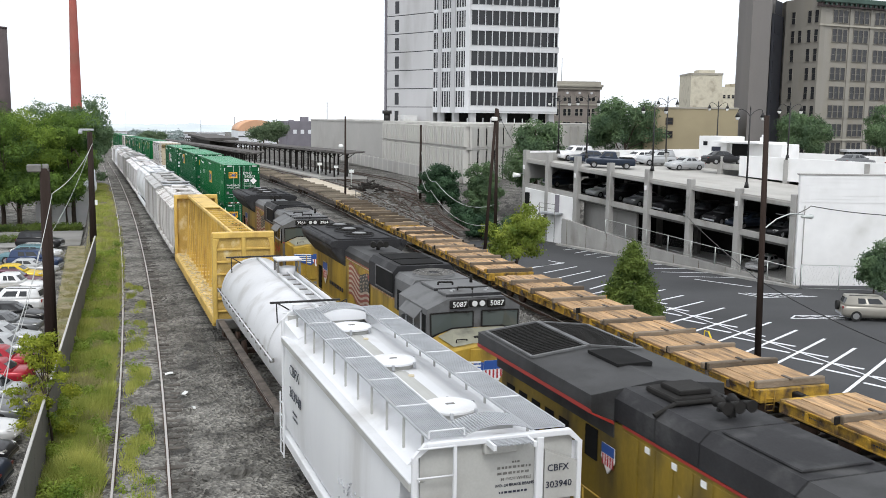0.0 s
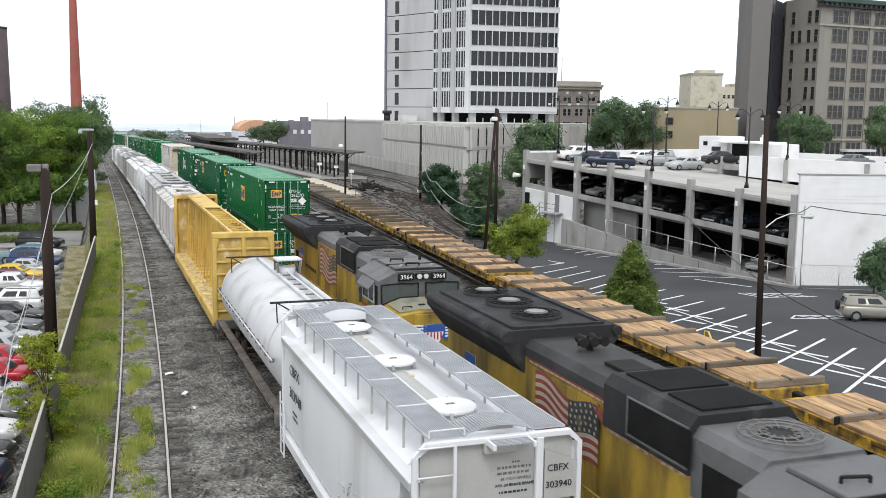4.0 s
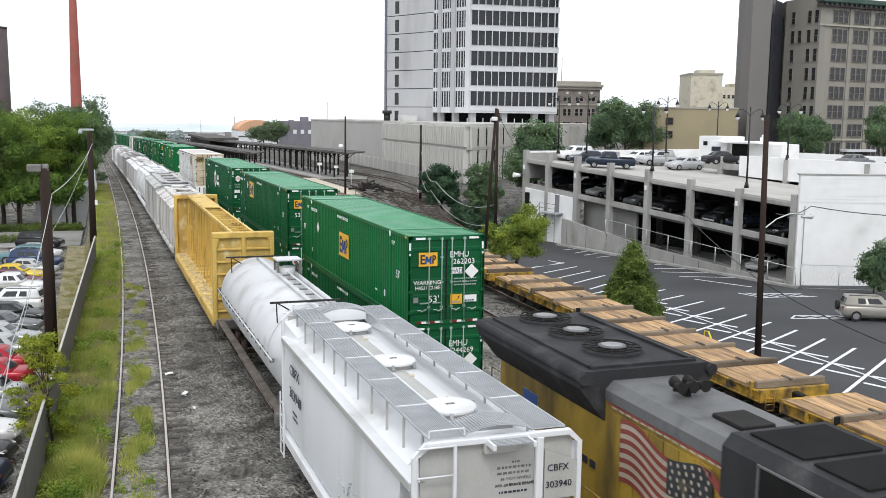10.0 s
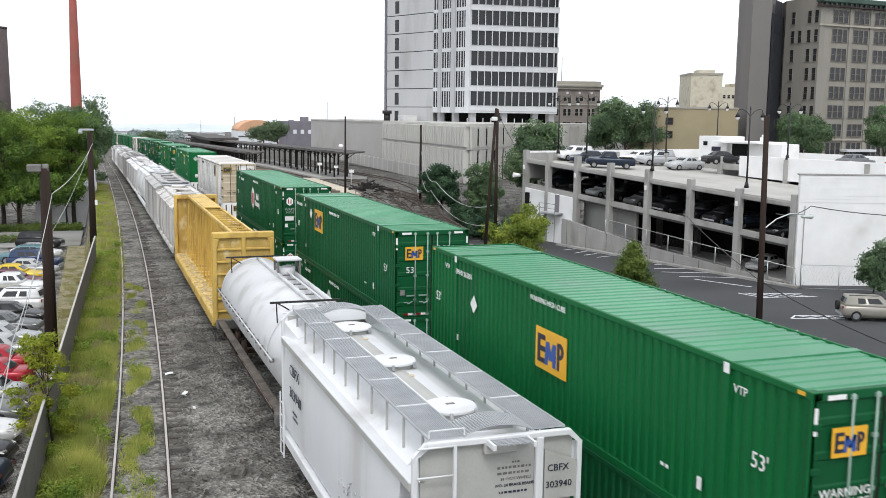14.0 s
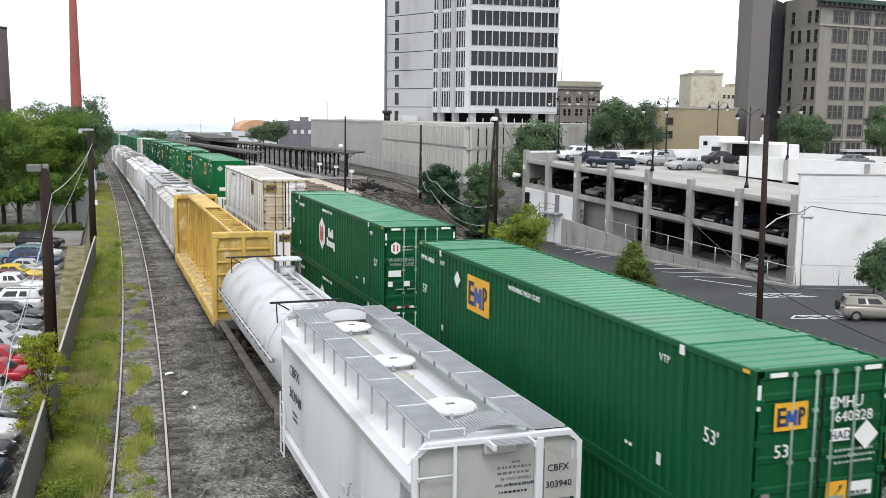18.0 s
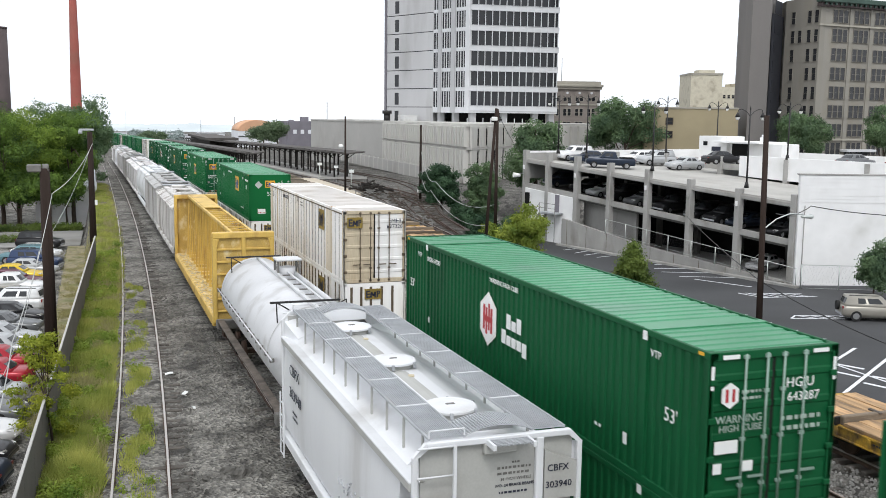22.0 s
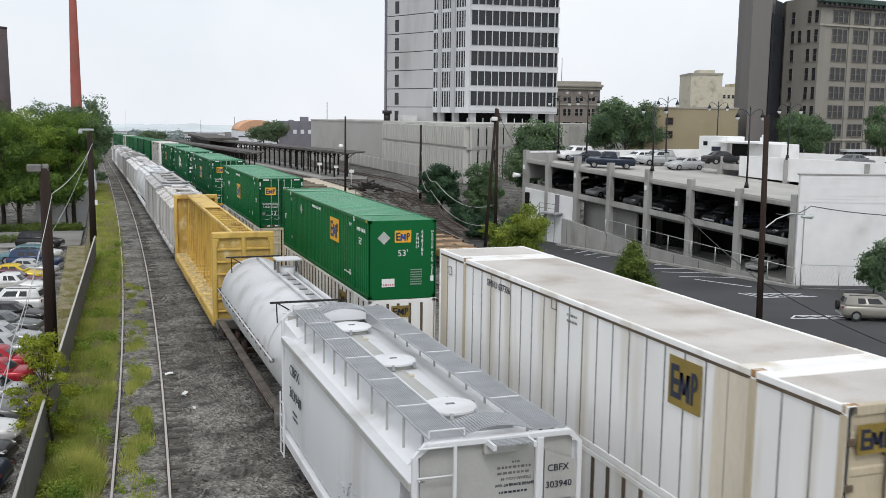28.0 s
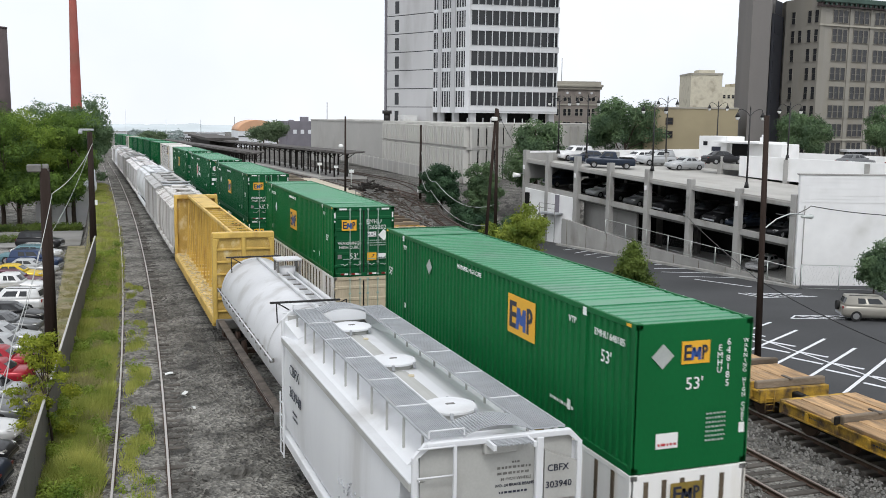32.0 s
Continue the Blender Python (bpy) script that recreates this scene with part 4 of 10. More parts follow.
def bunk_flatcar(label, n_panels, bare, seed):
    """A yellow flatcar whose plank panels lie between dark timbers; bare: 0 full deck, 1 weathered short panels, 2 mostly open frame."""
    rr = random.Random(seed)
    P = 2.62
    frame_paint = SILL_BROWN if bare == 2 else YELLOW_FLAT
    L = n_panels * P + 0.5
    f = thing("flatcar", label, "railcar", group="flatcars with plank decks")
    for sx in (-1, 1):
        sill = part("side_sill", Shape().box(sx * 1.22, sx * 1.36, 0.1, L - 0.1, 0.66, 0.98, 0.02).box(sx * 1.20, sx * 1.42, 0.1, L - 0.1, 0.95, 1.01, 0.01).box(sx * 1.20, sx * 1.40, 0.1, L - 0.1, 0.62, 0.67, 0.01), frame_paint, f)
        for k in range(n_panels * 2):
            y = 0.4 + k * P / 2
            if bare < 2:
                part("stake_pocket", Shape().box(sx * 1.36, sx * 1.45, y, y + 0.13, 0.70, 0.97, 0.012), YELLOW_FLAT if rr.random() < 0.6 else SILL_BROWN, sill)
        if bare == 0:
            for k in range(n_panels):
                y = rr.uniform(0.6, 1.6) + k * P
                bars(sill, FACE_LEFT, (-1.368 if sx < 0 else 1.2, y, 0.84), 1, rr.choice((0.3, 0.7, 0.9)), 0.12, SILL_BROWN if k % 3 else LOGO_DARK)
    part("end_beam", Shape().box(-1.38, 1.38, 0, 0.2, 0.6, 1.04, 0.02).box(-1.38, 1.38, L - 0.2, L, 0.6, 1.04, 0.02).box(-0.35, 0.35, 0.1, L - 0.1, 0.5, 0.95, 0.02), frame_paint, f)
    ladder = Shape()
    for k in range(3):
        ladder.tube((-1.2, -0.04, 0.35 + 0.2 * k), (-0.85, -0.04, 0.35 + 0.2 * k), 0.015, n=6)
    part("end_ladder", ladder.tube((-1.2, -0.04, 0.3), (-1.2, -0.04, 1.0), 0.018, n=6).tube((-0.85, -0.04, 0.3), (-0.85, -0.04, 1.0), 0.018, n=6), frame_paint, f)
    for k in range(n_panels):
        y0 = 0.25 + k * P
        ya, yb = (0.50, P - 0.02) if bare == 0 else (0.72, P - 0.6) if bare == 1 else (0.8, P - 1.0)
        m = 5 if bare == 0 else 3
        tilt = rr.uniform(-0.012, 0.012)
        for j in range(m):
            a = -1.38 + j * 2.76 / m
            if bare and rr.random() < 0.18: continue
            z = 1.0 + rr.uniform(-0.012, 0.022) + tilt * (j - m / 2)
            part("deck_plank", Shape().box(a + 0.012, a + 2.76 / m - 0.012, y0 + ya + rr.uniform(-0.06, 0.05), y0 + yb + rr.uniform(-0.07, 0.03), z, z + 0.10, 0.012), DECK if bare == 0 else DECK_OLD if bare == 1 else TIMBER, f)
        tm = Shape().box(-1.42 + rr.uniform(-0.12, 0.12), 1.42 + rr.uniform(-0.12, 0.12), y0 + 0.02, y0 + 0.22, 1.0, 1.27 + rr.uniform(-0.03, 0.03), 0.03)
        part("bolster", tm, TIMBER if bare < 2 else TIMBER_PALE, f)
        part("bolster", Shape().box(-1.44 + rr.uniform(-0.1, 0.1), 1.44 + rr.uniform(-0.1, 0.1), y0 + 0.27, y0 + 0.46, 1.0, 1.16 + rr.uniform(0, 0.07), 0.025), TIMBER if bare == 2 or rr.random() < 0.6 else DECK_OLD, f)
        if bare == 0:
            for sx in (-1, 1):
                part("clip", Shape().box(sx * 1.26, sx * 1.47, y0 + 0.19, y0 + 0.29, 0.98, 1.24, 0.015), BLACK if k % 3 else YELLOW_FLAT, f)
            part("strap_plate", Shape().box(-0.06, 0.06, y0 - 0.02, y0 + 0.48, 1.26, 1.31, 0.01), SILL_BROWN, f)
        if bare == 2:
            part("cross_bearer", Shape().box(-1.3, 1.3, y0 + P * 0.5, y0 + P * 0.5 + 0.16, 0.85, 1.0), SILL_BROWN, f)
    for y in (1.6, L - 1.6):
        wheelset_truck(f, y)
    part("coupler", Shape().box(-0.12, 0.12, -0.45, 0.05, 0.68, 0.92, 0.03).box(-0.12, 0.12, L - 0.05, L + 0.45, 0.68, 0.92, 0.03), BLACK, f)
    return f


def place_standing_cars():
    h = covered_hopper("white covered hopper with roof walkways and three round hatches", WHITE_CAR, L=11.6)
    h.matrix_basis = pose(HOPPER_X, 14.75, 0)
    letter("reporting_mark", "CBFX", 0.40, (-1.56, 9.85, 3.12), FACE_LEFT, h, LOGO_DARK, 1.25)
    letter("reporting_mark", "303940", 0.40, (-1.56, 9.75, 2.50), FACE_LEFT, h, LOGO_DARK, 1.25)
    letter("reporting_mark", "CBFX", 0.17, (1.08, -0.03, 3.86), FACE_NEAR, h, LOGO_DARK)
    letter("reporting_mark", "303940", 0.17, (1.10, -0.03, 3.56), FACE_NEAR, h, LOGO_DARK)
    part("number_plate_sheet", Shape().prism([(0.83, 3.35), (1.44, 3.35), (1.44, 4.0), (0.83, 4.25)], "y", -0.018, 0.05), END_GREY, h)
    letter("stencil", "36 INCH WHEELS", 0.075, (0.34, 0.09, 3.74), FACE_NEAR, h, SILL_GREY)
    letter("stencil", "NO. 24 BRAKE BEAMS", 0.075, (0.32, 0.09, 3.63), FACE_NEAR, h, LOGO_DARK)
    bars(h, FACE_NEAR, (0.30, 0.09, 3.53), 1, 0.55, 0.09, LOGO_DARK)
    bars(h, FACE_NEAR, (0.30, 0.09, 3.92), 2, 0.62, 0.2, SILL_GREY)
    bars(h, FACE_NEAR, (0.34, 0.09, 4.06), 1, 0.16, 0.08, SILL_GREY)
    bars(h, FACE_LEFT, (-1.55, 9.8, 2.1), 2, 0.6, 0.3, LOGO_DARK)
    lad = Shape().beam((-1.62, 11.5, 0.62), (-1.62, 11.5, 2.35), 0.04).beam((-1.62, 11.02, 0.62), (-1.62, 11.02, 2.0), 0.04)
    for k in range(5):
        lad.tube((-1.62, 11.02, 0.66 + 0.36 * k), (-1.62, 11.5, 0.66 + 0.36 * k), 0.016, n=6)
    part("side_ladder", lad, WHITE_CAR, h)
    sc = Shape()
    rq = random.Random(31)
    for k in range(110):
        y, z = 0.6 + 4.6 * rq.random() ** 1.3, 1.45 + 0.9 * rq.random()
        sc.beam((-1.535, y, z), (-1.535, y + rq.uniform(-0.2, 0.2), z + rq.uniform(-0.2, 0.2)), 0.035, 0.02)
    part("scrawl", sc, GRATING, h, "faint grey scrawl on the side", kind="stuff")
    t = tank_car("white tank car with a dome platform and side walkway")
    t.matrix_basis = pose(HOPPER_X, 27.6, 0)
    c = centerbeam("empty yellow centerbeam flatcar with end bulkheads")
    c.matrix_basis = pose(HOPPER_X - 0.15, 42.6, 0, 0, 0, -0.25)
    kinds = {"a": covered_hopper("dirty pale grey covered hopper in the standing row", ROW_DIRTY, L=15.2, near=False),
             "b": covered_hopper("grey ribbed covered hopper in the standing row", ROW_GREY, L=15.2, near=False, style="ribbed", rise=0.12),
             "c": covered_hopper("white round-sided covered hopper in the standing row", WHITE_CAR, L=14.6, near=False, style="round", rise=0.05),
             "d": covered_hopper("dusty white covered hopper in the standing row", ROW_WHITE, L=15.2, near=False, rise=-0.12)}
    y, placed = 64.4, set()
    for k, q in enumerate("abcddbdacbd"):
        m = pose(hopper_track(y), y, ground_fall(y + 7), math.degrees(math.atan((ground_fall(y + 14) - ground_fall(y)) / 14)), 0, 0)
        if q in placed:
            copy_thing(kinds[q], m)
        else:
            kinds[q].matrix_basis = m
            placed.add(q)
        y += 16.3
    # flatcars
    y = 11.6
    for k, n in enumerate((5, 9, 9, 9, 9, 9, 9)):
        f = bunk_flatcar(("yellow flatcar with tan plank deck between dark timbers", "yellow flatcar with weathered short plank panels", "grimy flatcar with mostly bare frame and timbers")[(0, 0, 0, 1, 2, 2, 2)[k]], n, (0, 0, 0, 1, 2, 2, 2)[k], k)
        L = n * 2.62 + 0.5
        m = y + L / 2
        f.matrix_basis = Matrix.Translation((flat_track(y), y, ground_fall(m))) @ Matrix.Rotation(-math.atan((flat_track(y + L) - flat_track(y)) / L), 4, "Z")
        y += L + 0.95


# ---- rolling stock: built at its own zero, rail top at z = 0, near end at y = 0 ----
CL, CW, CH = 16.154, 2.591, 2.896


def wheelset_truck(parent, y, base=1.75, r=0.45, mat_side=BLACK):
    """A two-axle bogie at y."""
    b = part("bogie", Shape().box(-1.1, -0.95, y - base / 2 - 0.35, y + base / 2 + 0.35, 0.42, 0.72, 0.05).box(0.95, 1.1, y - base / 2 - 0.35, y + base / 2 + 0.35, 0.42, 0.72, 0.05)
             .box(-1.1, 1.1, y - 0.22, y + 0.22, 0.45, 0.75, 0.04), mat_side, parent)
    for yy in (y - base / 2, y + base / 2):
        w = Shape()
        for sx in (-1, 1):
            w.tube((sx * 0.68, yy, r), (sx * 0.80, yy, r), r, n=20).tube((sx * 0.66, yy, r), (sx * 0.69, yy, r), r + 0.025, n=20)
        w.tube((-0.95, yy, r), (0.95, yy, r), 0.08, n=8)
        part("wheelset", w, RAIL_RUST, b)
    return b


def corrugated(x, y0, y1, z0, z1, out, pitch=0.28, depth=0.04):
    """A ribbed side sheet in the plane x; out: -1 or 1."""
    s = Shape()
    pr = []
    y = y0
    n = max(1, round((y1 - y0) / pitch))
    p = (y1 - y0) / n
    for i in range(n):
        a = y0 + i * p
        pr += [(x, a), (x, a + 0.36 * p), (x - out * depth, a + 0.5 * p), (x - out * depth, a + 0.86 * p)]
    pr.append((x, y1))
    v = [(a, b, z0) for a, b in pr] + [(a, b, z1) for a, b in pr]
    m = len(pr)
    return s.add(v, [(i, i + 1, i + 1 + m, i + m) for i in range(m - 1)])


CONT_MESH = {}


def emblem(parent, facing, at, w, h, name="emblem", plate=None):
    """A yellow plate with dark and blue strokes."""
    e = part(name, Shape().box(-w / 2, w / 2, -h / 2, h / 2, 0, 0.012), plate or LOGO_YELLOW, parent, "yellow rectangular emblem")
    e.matrix_basis = Matrix.Translation(at) @ facing
    # three plain shapes: a combed block, a zigzag and a hooked block
    x0 = -0.42 * w
    comb = Shape().box(x0, x0 + 0.085 * w, -0.34 * h, 0.34 * h, 0.012, 0.02)
    for k in (-0.28, 0.0, 0.28):
        comb.box(x0 + 0.085 * w, x0 + 0.25 * w, (k - 0.06) * h, (k + 0.06) * h, 0.012, 0.02)
    part("stroke", comb, LOGO_DARK, e)
    zig, t = Shape(), 0.05 * w
    pts = [(-0.13, -0.34), (-0.09, 0.22), (0.02, -0.2), (0.13, 0.22), (0.13, -0.34)]
    for (xa, ya), (xb, yb) in zip(pts, pts[1:]):
        zig.prism([(xa * w - t, ya * h), (xa * w + t, ya * h), (xb * w + t, yb * h), (xb * w - t, yb * h)], "z", 0.012, 0.021)
    part("stroke", zig, LOGO_DARK if plate else LOGO_BLUE, e)
    hook = Shape().box(0.22 * w, 0.29 * w, -0.34 * h, 0.3 * h, 0.012, 0.02)
    hook.rings([[(0.29 * w + q * w * math.sin(a), 0.12 * h + 1.5 * q * h * math.cos(a), zz) for a in np.linspace(0, math.pi, 9)] for q, zz in ((0.06, 0.012), (0.06, 0.02), (0.13, 0.02), (0.13, 0.012))], close=False, smooth=False, caps=False)
    part("stroke", hook, LOGO_DARK, e)
    return e


def diamond(parent, facing, at, s, material):
    d = part("placard_holder", Shape().prism([(0, -s), (s, 0), (0, s), (-s, 0)], "z", 0, 0.015), material, parent, "pale diamond placard holder")
    d.matrix_basis = Matrix.Translation(at) @ facing
    return d


def bars(parent, facing, at, rows, w, h, material=None, name="marking"):
    """Small lettering too fine to read, as rows of short bars."""
    s = Shape()
    rr = random.Random(int(w * 1000 + h * 77 + rows))
    for r in range(rows):
        y = h / 2 - (r + 0.5) * h / rows
        x = -w / 2
        while x < w / 2 - 0.02:
            d = rr.uniform(0.25, 0.8) * h / rows
            s.box(x, min(x + d, w / 2), y - 0.2 * h / rows, y + 0.2 * h / rows, 0, 0.006)
            x += d + 0.28 * h / rows
    ob = part(name, s, material or WHITE_DECAL, parent, kind="stuff")
    ob.matrix_basis = Matrix.Translation(at) @ facing
    return ob


def container(label, paint, roof_paint, doors_near, length=CL, marks="green", panel=False, door_paint=None, number="", emb=None, far=False, low=False):
    """A box container; doors_near: its door end faces -y."""
    c = thing("shipping_container", label, "container", group="containers of the stack train")
    hw = CW / 2
    seam = 0.009 if door_paint is not None and not low else 0.06
    kind = (paint.name, length, panel, low)

    def shared(key, make, material):
        k = (key, kind, material.name)
        if k not in CONT_MESH:
            CONT_MESH[k] = make().mesh(key, material)
        return CONT_MESH[k]

    posts = [0.0, 0.09 if length < 14 else 1.98, length - (0.09 if length < 14 else 1.98), length]
    for side in (-1, 1):
        x = side * hw
        def side_sheet(side=side, x=x):
            s = Shape()
            for a, b in zip(posts, posts[1:]):
                if panel:
                    v = corrugated(x - side * 0.012, a + 0.05, b - 0.05, 0.14, CH - 0.10, side, 0.62, 0.003)
                else:
                    v = corrugated(x - side * 0.012, a + 0.05, b - 0.05, 0.14, CH - 0.10, side)
                k = len(s.v)
                s.v += v.v
                s.f += [tuple(i + k for i in f) for f in v.f]
                s.s += v.s
            return s
        part("side_panel", shared("side_panel%d" % side, side_sheet, paint), None, c)
        def rails(side=side, x=x):
            s = Shape()
            s.box(x - side * 0.09, x, 0, length, 0.0, 0.15, 0.012).box(x - side * 0.07, x + side * 0.004, 0, length, CH - 0.11, CH, 0.012)
            for p in posts:
                s.box(x - side * 0.08, x + side * 0.008, max(0, p - 0.07), min(length, p + 0.07), 0.0, CH, 0.01)
            return s
        part("side_frame", shared("side_frame%d" % side, rails, paint), None, c)
        if panel:
            # on lower boxes the wide dark strips paint the shaded recesses between ribs
            def seams(side=side, x=x):
                s = Shape()
                for a, b in zip(posts, posts[1:]):
                    n = max(1, round((b - a) / 0.62))
                    for i in range(1, n):
                        y = a + (b - a) * i / n
                        s.box(x - side * 0.02, x + side * 0.004, y - seam, y + seam, 0.15, CH - 0.11)
                return s
            part("panel_seam", shared("panel_seam%d" % side, seams, DARK_SEAM if low else SEAM_PALE), None, c, "grimy vertical seams with recess shade on lower boxes")

    def roof():
        s = Shape()
        n = round(length / 0.34)
        p = length / n
        pr = []
        for i in range(n):
            a = i * p
            flat = (length > 14 and (abs(a - 1.98) < 0.3 or abs(a - (length - 1.98)) < 0.3)) or panel
            h = 0.0 if flat else 0.02
            pr += [(a, CH - 0.02), (a + 0.4 * p, CH - 0.02), (a + 0.5 * p, CH - 0.02 - h), (a + 0.9 * p, CH - 0.02 - h)]
        pr.append((length, CH - 0.02))
        v = [(-hw + 0.05, a, z) for a, z in pr] + [(hw - 0.05, a, z) for a, z in pr]
        m = len(pr)
        return s.add(v, [(i, i + 1, i + 1 + m, i + m) for i in range(m - 1)])
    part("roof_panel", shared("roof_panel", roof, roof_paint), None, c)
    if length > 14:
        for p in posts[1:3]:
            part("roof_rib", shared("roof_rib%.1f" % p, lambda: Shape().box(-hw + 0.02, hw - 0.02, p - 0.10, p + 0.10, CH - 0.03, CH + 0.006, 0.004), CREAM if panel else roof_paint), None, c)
    for p in (() if far else posts):
        for side in (-1, 1):
            for z in (0, CH - 0.12):
                y = min(max(p, 0.09), length - 0.09)
                part("corner_casting", shared("casting%.1f%d%d" % (p, side, z > 1), lambda: Shape().box(side * (hw - 0.16), side * (hw + 0.006), y - 0.09, y + 0.09, z - 0.003, z + 0.123, 0.01), paint), None, c)
    yd, yf = (0.0, length) if doors_near else (length, 0.0)
    out = -1 if doors_near else 1
    # green boxes: the door end's dirt and shade are put into a darker green
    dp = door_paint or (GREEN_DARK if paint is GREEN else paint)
    # door end
    fr = Shape().box(-hw, hw, yd, yd - out * 0.12, 0, 0.16, 0.01).box(-hw, hw, yd, yd - out * 0.12, CH - 0.14, CH, 0.01).box(-hw, -hw + 0.11, yd, yd - out * 0.12, 0, CH, 0.01).box(hw - 0.11, hw, yd, yd - out * 0.12, 0, CH, 0.01)
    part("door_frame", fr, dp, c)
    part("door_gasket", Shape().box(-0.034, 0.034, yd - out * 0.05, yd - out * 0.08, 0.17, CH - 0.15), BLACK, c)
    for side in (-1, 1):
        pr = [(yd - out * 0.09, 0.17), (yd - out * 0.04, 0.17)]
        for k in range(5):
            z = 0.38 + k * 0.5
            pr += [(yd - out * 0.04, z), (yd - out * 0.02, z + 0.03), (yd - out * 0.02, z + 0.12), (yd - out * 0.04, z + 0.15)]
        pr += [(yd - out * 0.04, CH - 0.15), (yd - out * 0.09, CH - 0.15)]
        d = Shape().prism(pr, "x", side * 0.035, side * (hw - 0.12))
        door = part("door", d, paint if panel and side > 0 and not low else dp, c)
        for xr in (() if far else (0.17, 0.60)):
            rd = Shape().tube((side * xr, yd + out * 0.02, 0.05), (side * xr, yd + out * 0.02, CH - 0.05), 0.02, n=8)
            for z in (0.1, 0.6, 1.4, 2.2, CH - 0.1):
                rd.box(side * xr - 0.05, side * xr + 0.05, yd - out * 0.01, yd + out * 0.03, z - 0.03, z + 0.03)
            rd.box(side * xr, side * (xr + 0.3), yd + out * 0.02, yd + out * 0.045, 0.72, 0.76)
            part("locking_rod", rd, ROD if marks != "cream" else DARK_SEAM, door)
        for k in range(0 if far else 4):
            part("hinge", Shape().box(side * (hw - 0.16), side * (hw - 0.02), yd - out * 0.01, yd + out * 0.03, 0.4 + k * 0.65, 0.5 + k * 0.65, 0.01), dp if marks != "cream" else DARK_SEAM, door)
    # blank end
    part("end_wall", Shape().box(-hw + 0.02, hw - 0.02, yf, yf + out * 0.06, 0.0, CH - 0.01, 0.012), paint, c)
    L = FACE_LEFT
    N = FACE_NEAR
    xl = -hw - 0.010
    ey, ez = emb or ((8.2, 1.57) if marks == "green" else (3.76, 2.2))
    if marks == "green":
        emblem(c, L, (xl, ey, ez), 1.52, 0.93)
    elif marks == "cream":
        emblem(c, L, (xl, ey, ez), 0.95, 0.86, plate=LOGO_OLD)
    elif marks == "hub":
        hx = part("emblem", Shape().prism([(0.60 * math.sin(k * math.pi / 3), 0.69 * math.cos(k * math.pi / 3)) for k in range(6)], "z", 0, 0.008), GRIME_WHITE, c, "white hexagon emblem with red strokes")
        hx.matrix_basis = Matrix.Translation((xl, 9.36, 1.6)) @ L
        part("emblem_field", Shape().prism([(0.53 * math.sin(k * math.pi / 3), 0.61 * math.cos(k * math.pi / 3)) for k in range(6)], "z", 0.008, 0.014), WHITE_DECAL, hx)
        for xa, xb, za, zb in ((-0.30, -0.18, -0.30, 0.34), (0.18, 0.30, -0.34, 0.30), (-0.13, -0.03, -0.40, 0.28), (0.03, 0.13, -0.28, 0.40), (-0.18, 0.18, -0.07, 0.07)):
            part("stroke", Shape().box(xa, xb, za, zb, 0.014, 0.02), LOGO_RED, hx)
        # two rows of plain rounded blocks stand for the word
        for y0, z0, hs in ((8.2, 1.6, (0.36, 0.24, 0.36)), (8.48, 1.2, (0.34, 0.24, 0.24, 0.24, 0.24))):
            for k, hh in enumerate(hs):
                blk = part("wordmark", Shape().box(0, 0.24, -0.10 if (len(hs) == 5 and k == 4) else 0, hh, 0, 0.01, 0.004).box(0.0, 0.02, 0, hh, 0, 0.011), WHITE_DECAL, c, "white block of a wordmark")
                blk.matrix_basis = Matrix.Translation((xl, y0 - k * 0.30, z0)) @ L
    solid = marks == "green" and not doors_near
    if marks in ("green", "hub"):
        for y in (1.98, length - 1.98):
            part("post_label", Shape().box(xl - 0.004, xl + 0.01, y - 0.07, y + 0.07, CH - 0.20, CH - 0.03), WHITE_DECAL, c)
        for y in (0.16, length - 0.3):
            part("hazard_decal", Shape().box(xl - 0.002, xl + 0.01, y, y + 0.16, CH - 0.08, CH - 0.02), LOGO_YELLOW, c, "small yellow and black hazard decal")
        letter("size_mark", "53'", 0.36, (xl, 1.05, 1.92 if solid else 1.42), L, c)
        letter("size_mark", "53'", 0.36, (xl, length - 0.65, 1.42), L, c)
        if marks != "hub":
            diamond(c, L, (xl, 11.62 if solid else 12.77, 1.78 if marks == "green" and not emb else 2.25), 0.23, CHROME if solid else WHITE_DECAL)
        letter("warning", "WARNING HIGH CUBE", 0.17, (xl, 8.45, 2.56), L, c)
        for y in ((2.5, 14.0) if emb else (1.6, 14.8) if doors_near else (14.95,)):
            letter("type_mark", "VTP", 0.2, (xl, y, 2.44), L, c)
        num = "HGIU 643287" if marks == "hub" else "EMHU " + (number or "262203")
        letter("number", num, 0.2, (xl, 0.95 if solid else 15.3 if emb else length - 2.6, 2.40), L, c)
        part("small_plate", Shape().box(xl - 0.003, xl + 0.01, 2.5, 2.62, 0.55, 0.77), WHITE_DECAL, c)
        part("small_plate", Shape().box(xl - 0.003, xl + 0.01, 13.9, 14.0, 0.58, 0.74), WHITE_DECAL, c)
        bars(c, L, (xl, 2.9 if solid else 3.6, 0.62), 1, 1.1 if solid else 0.25, 0.16)
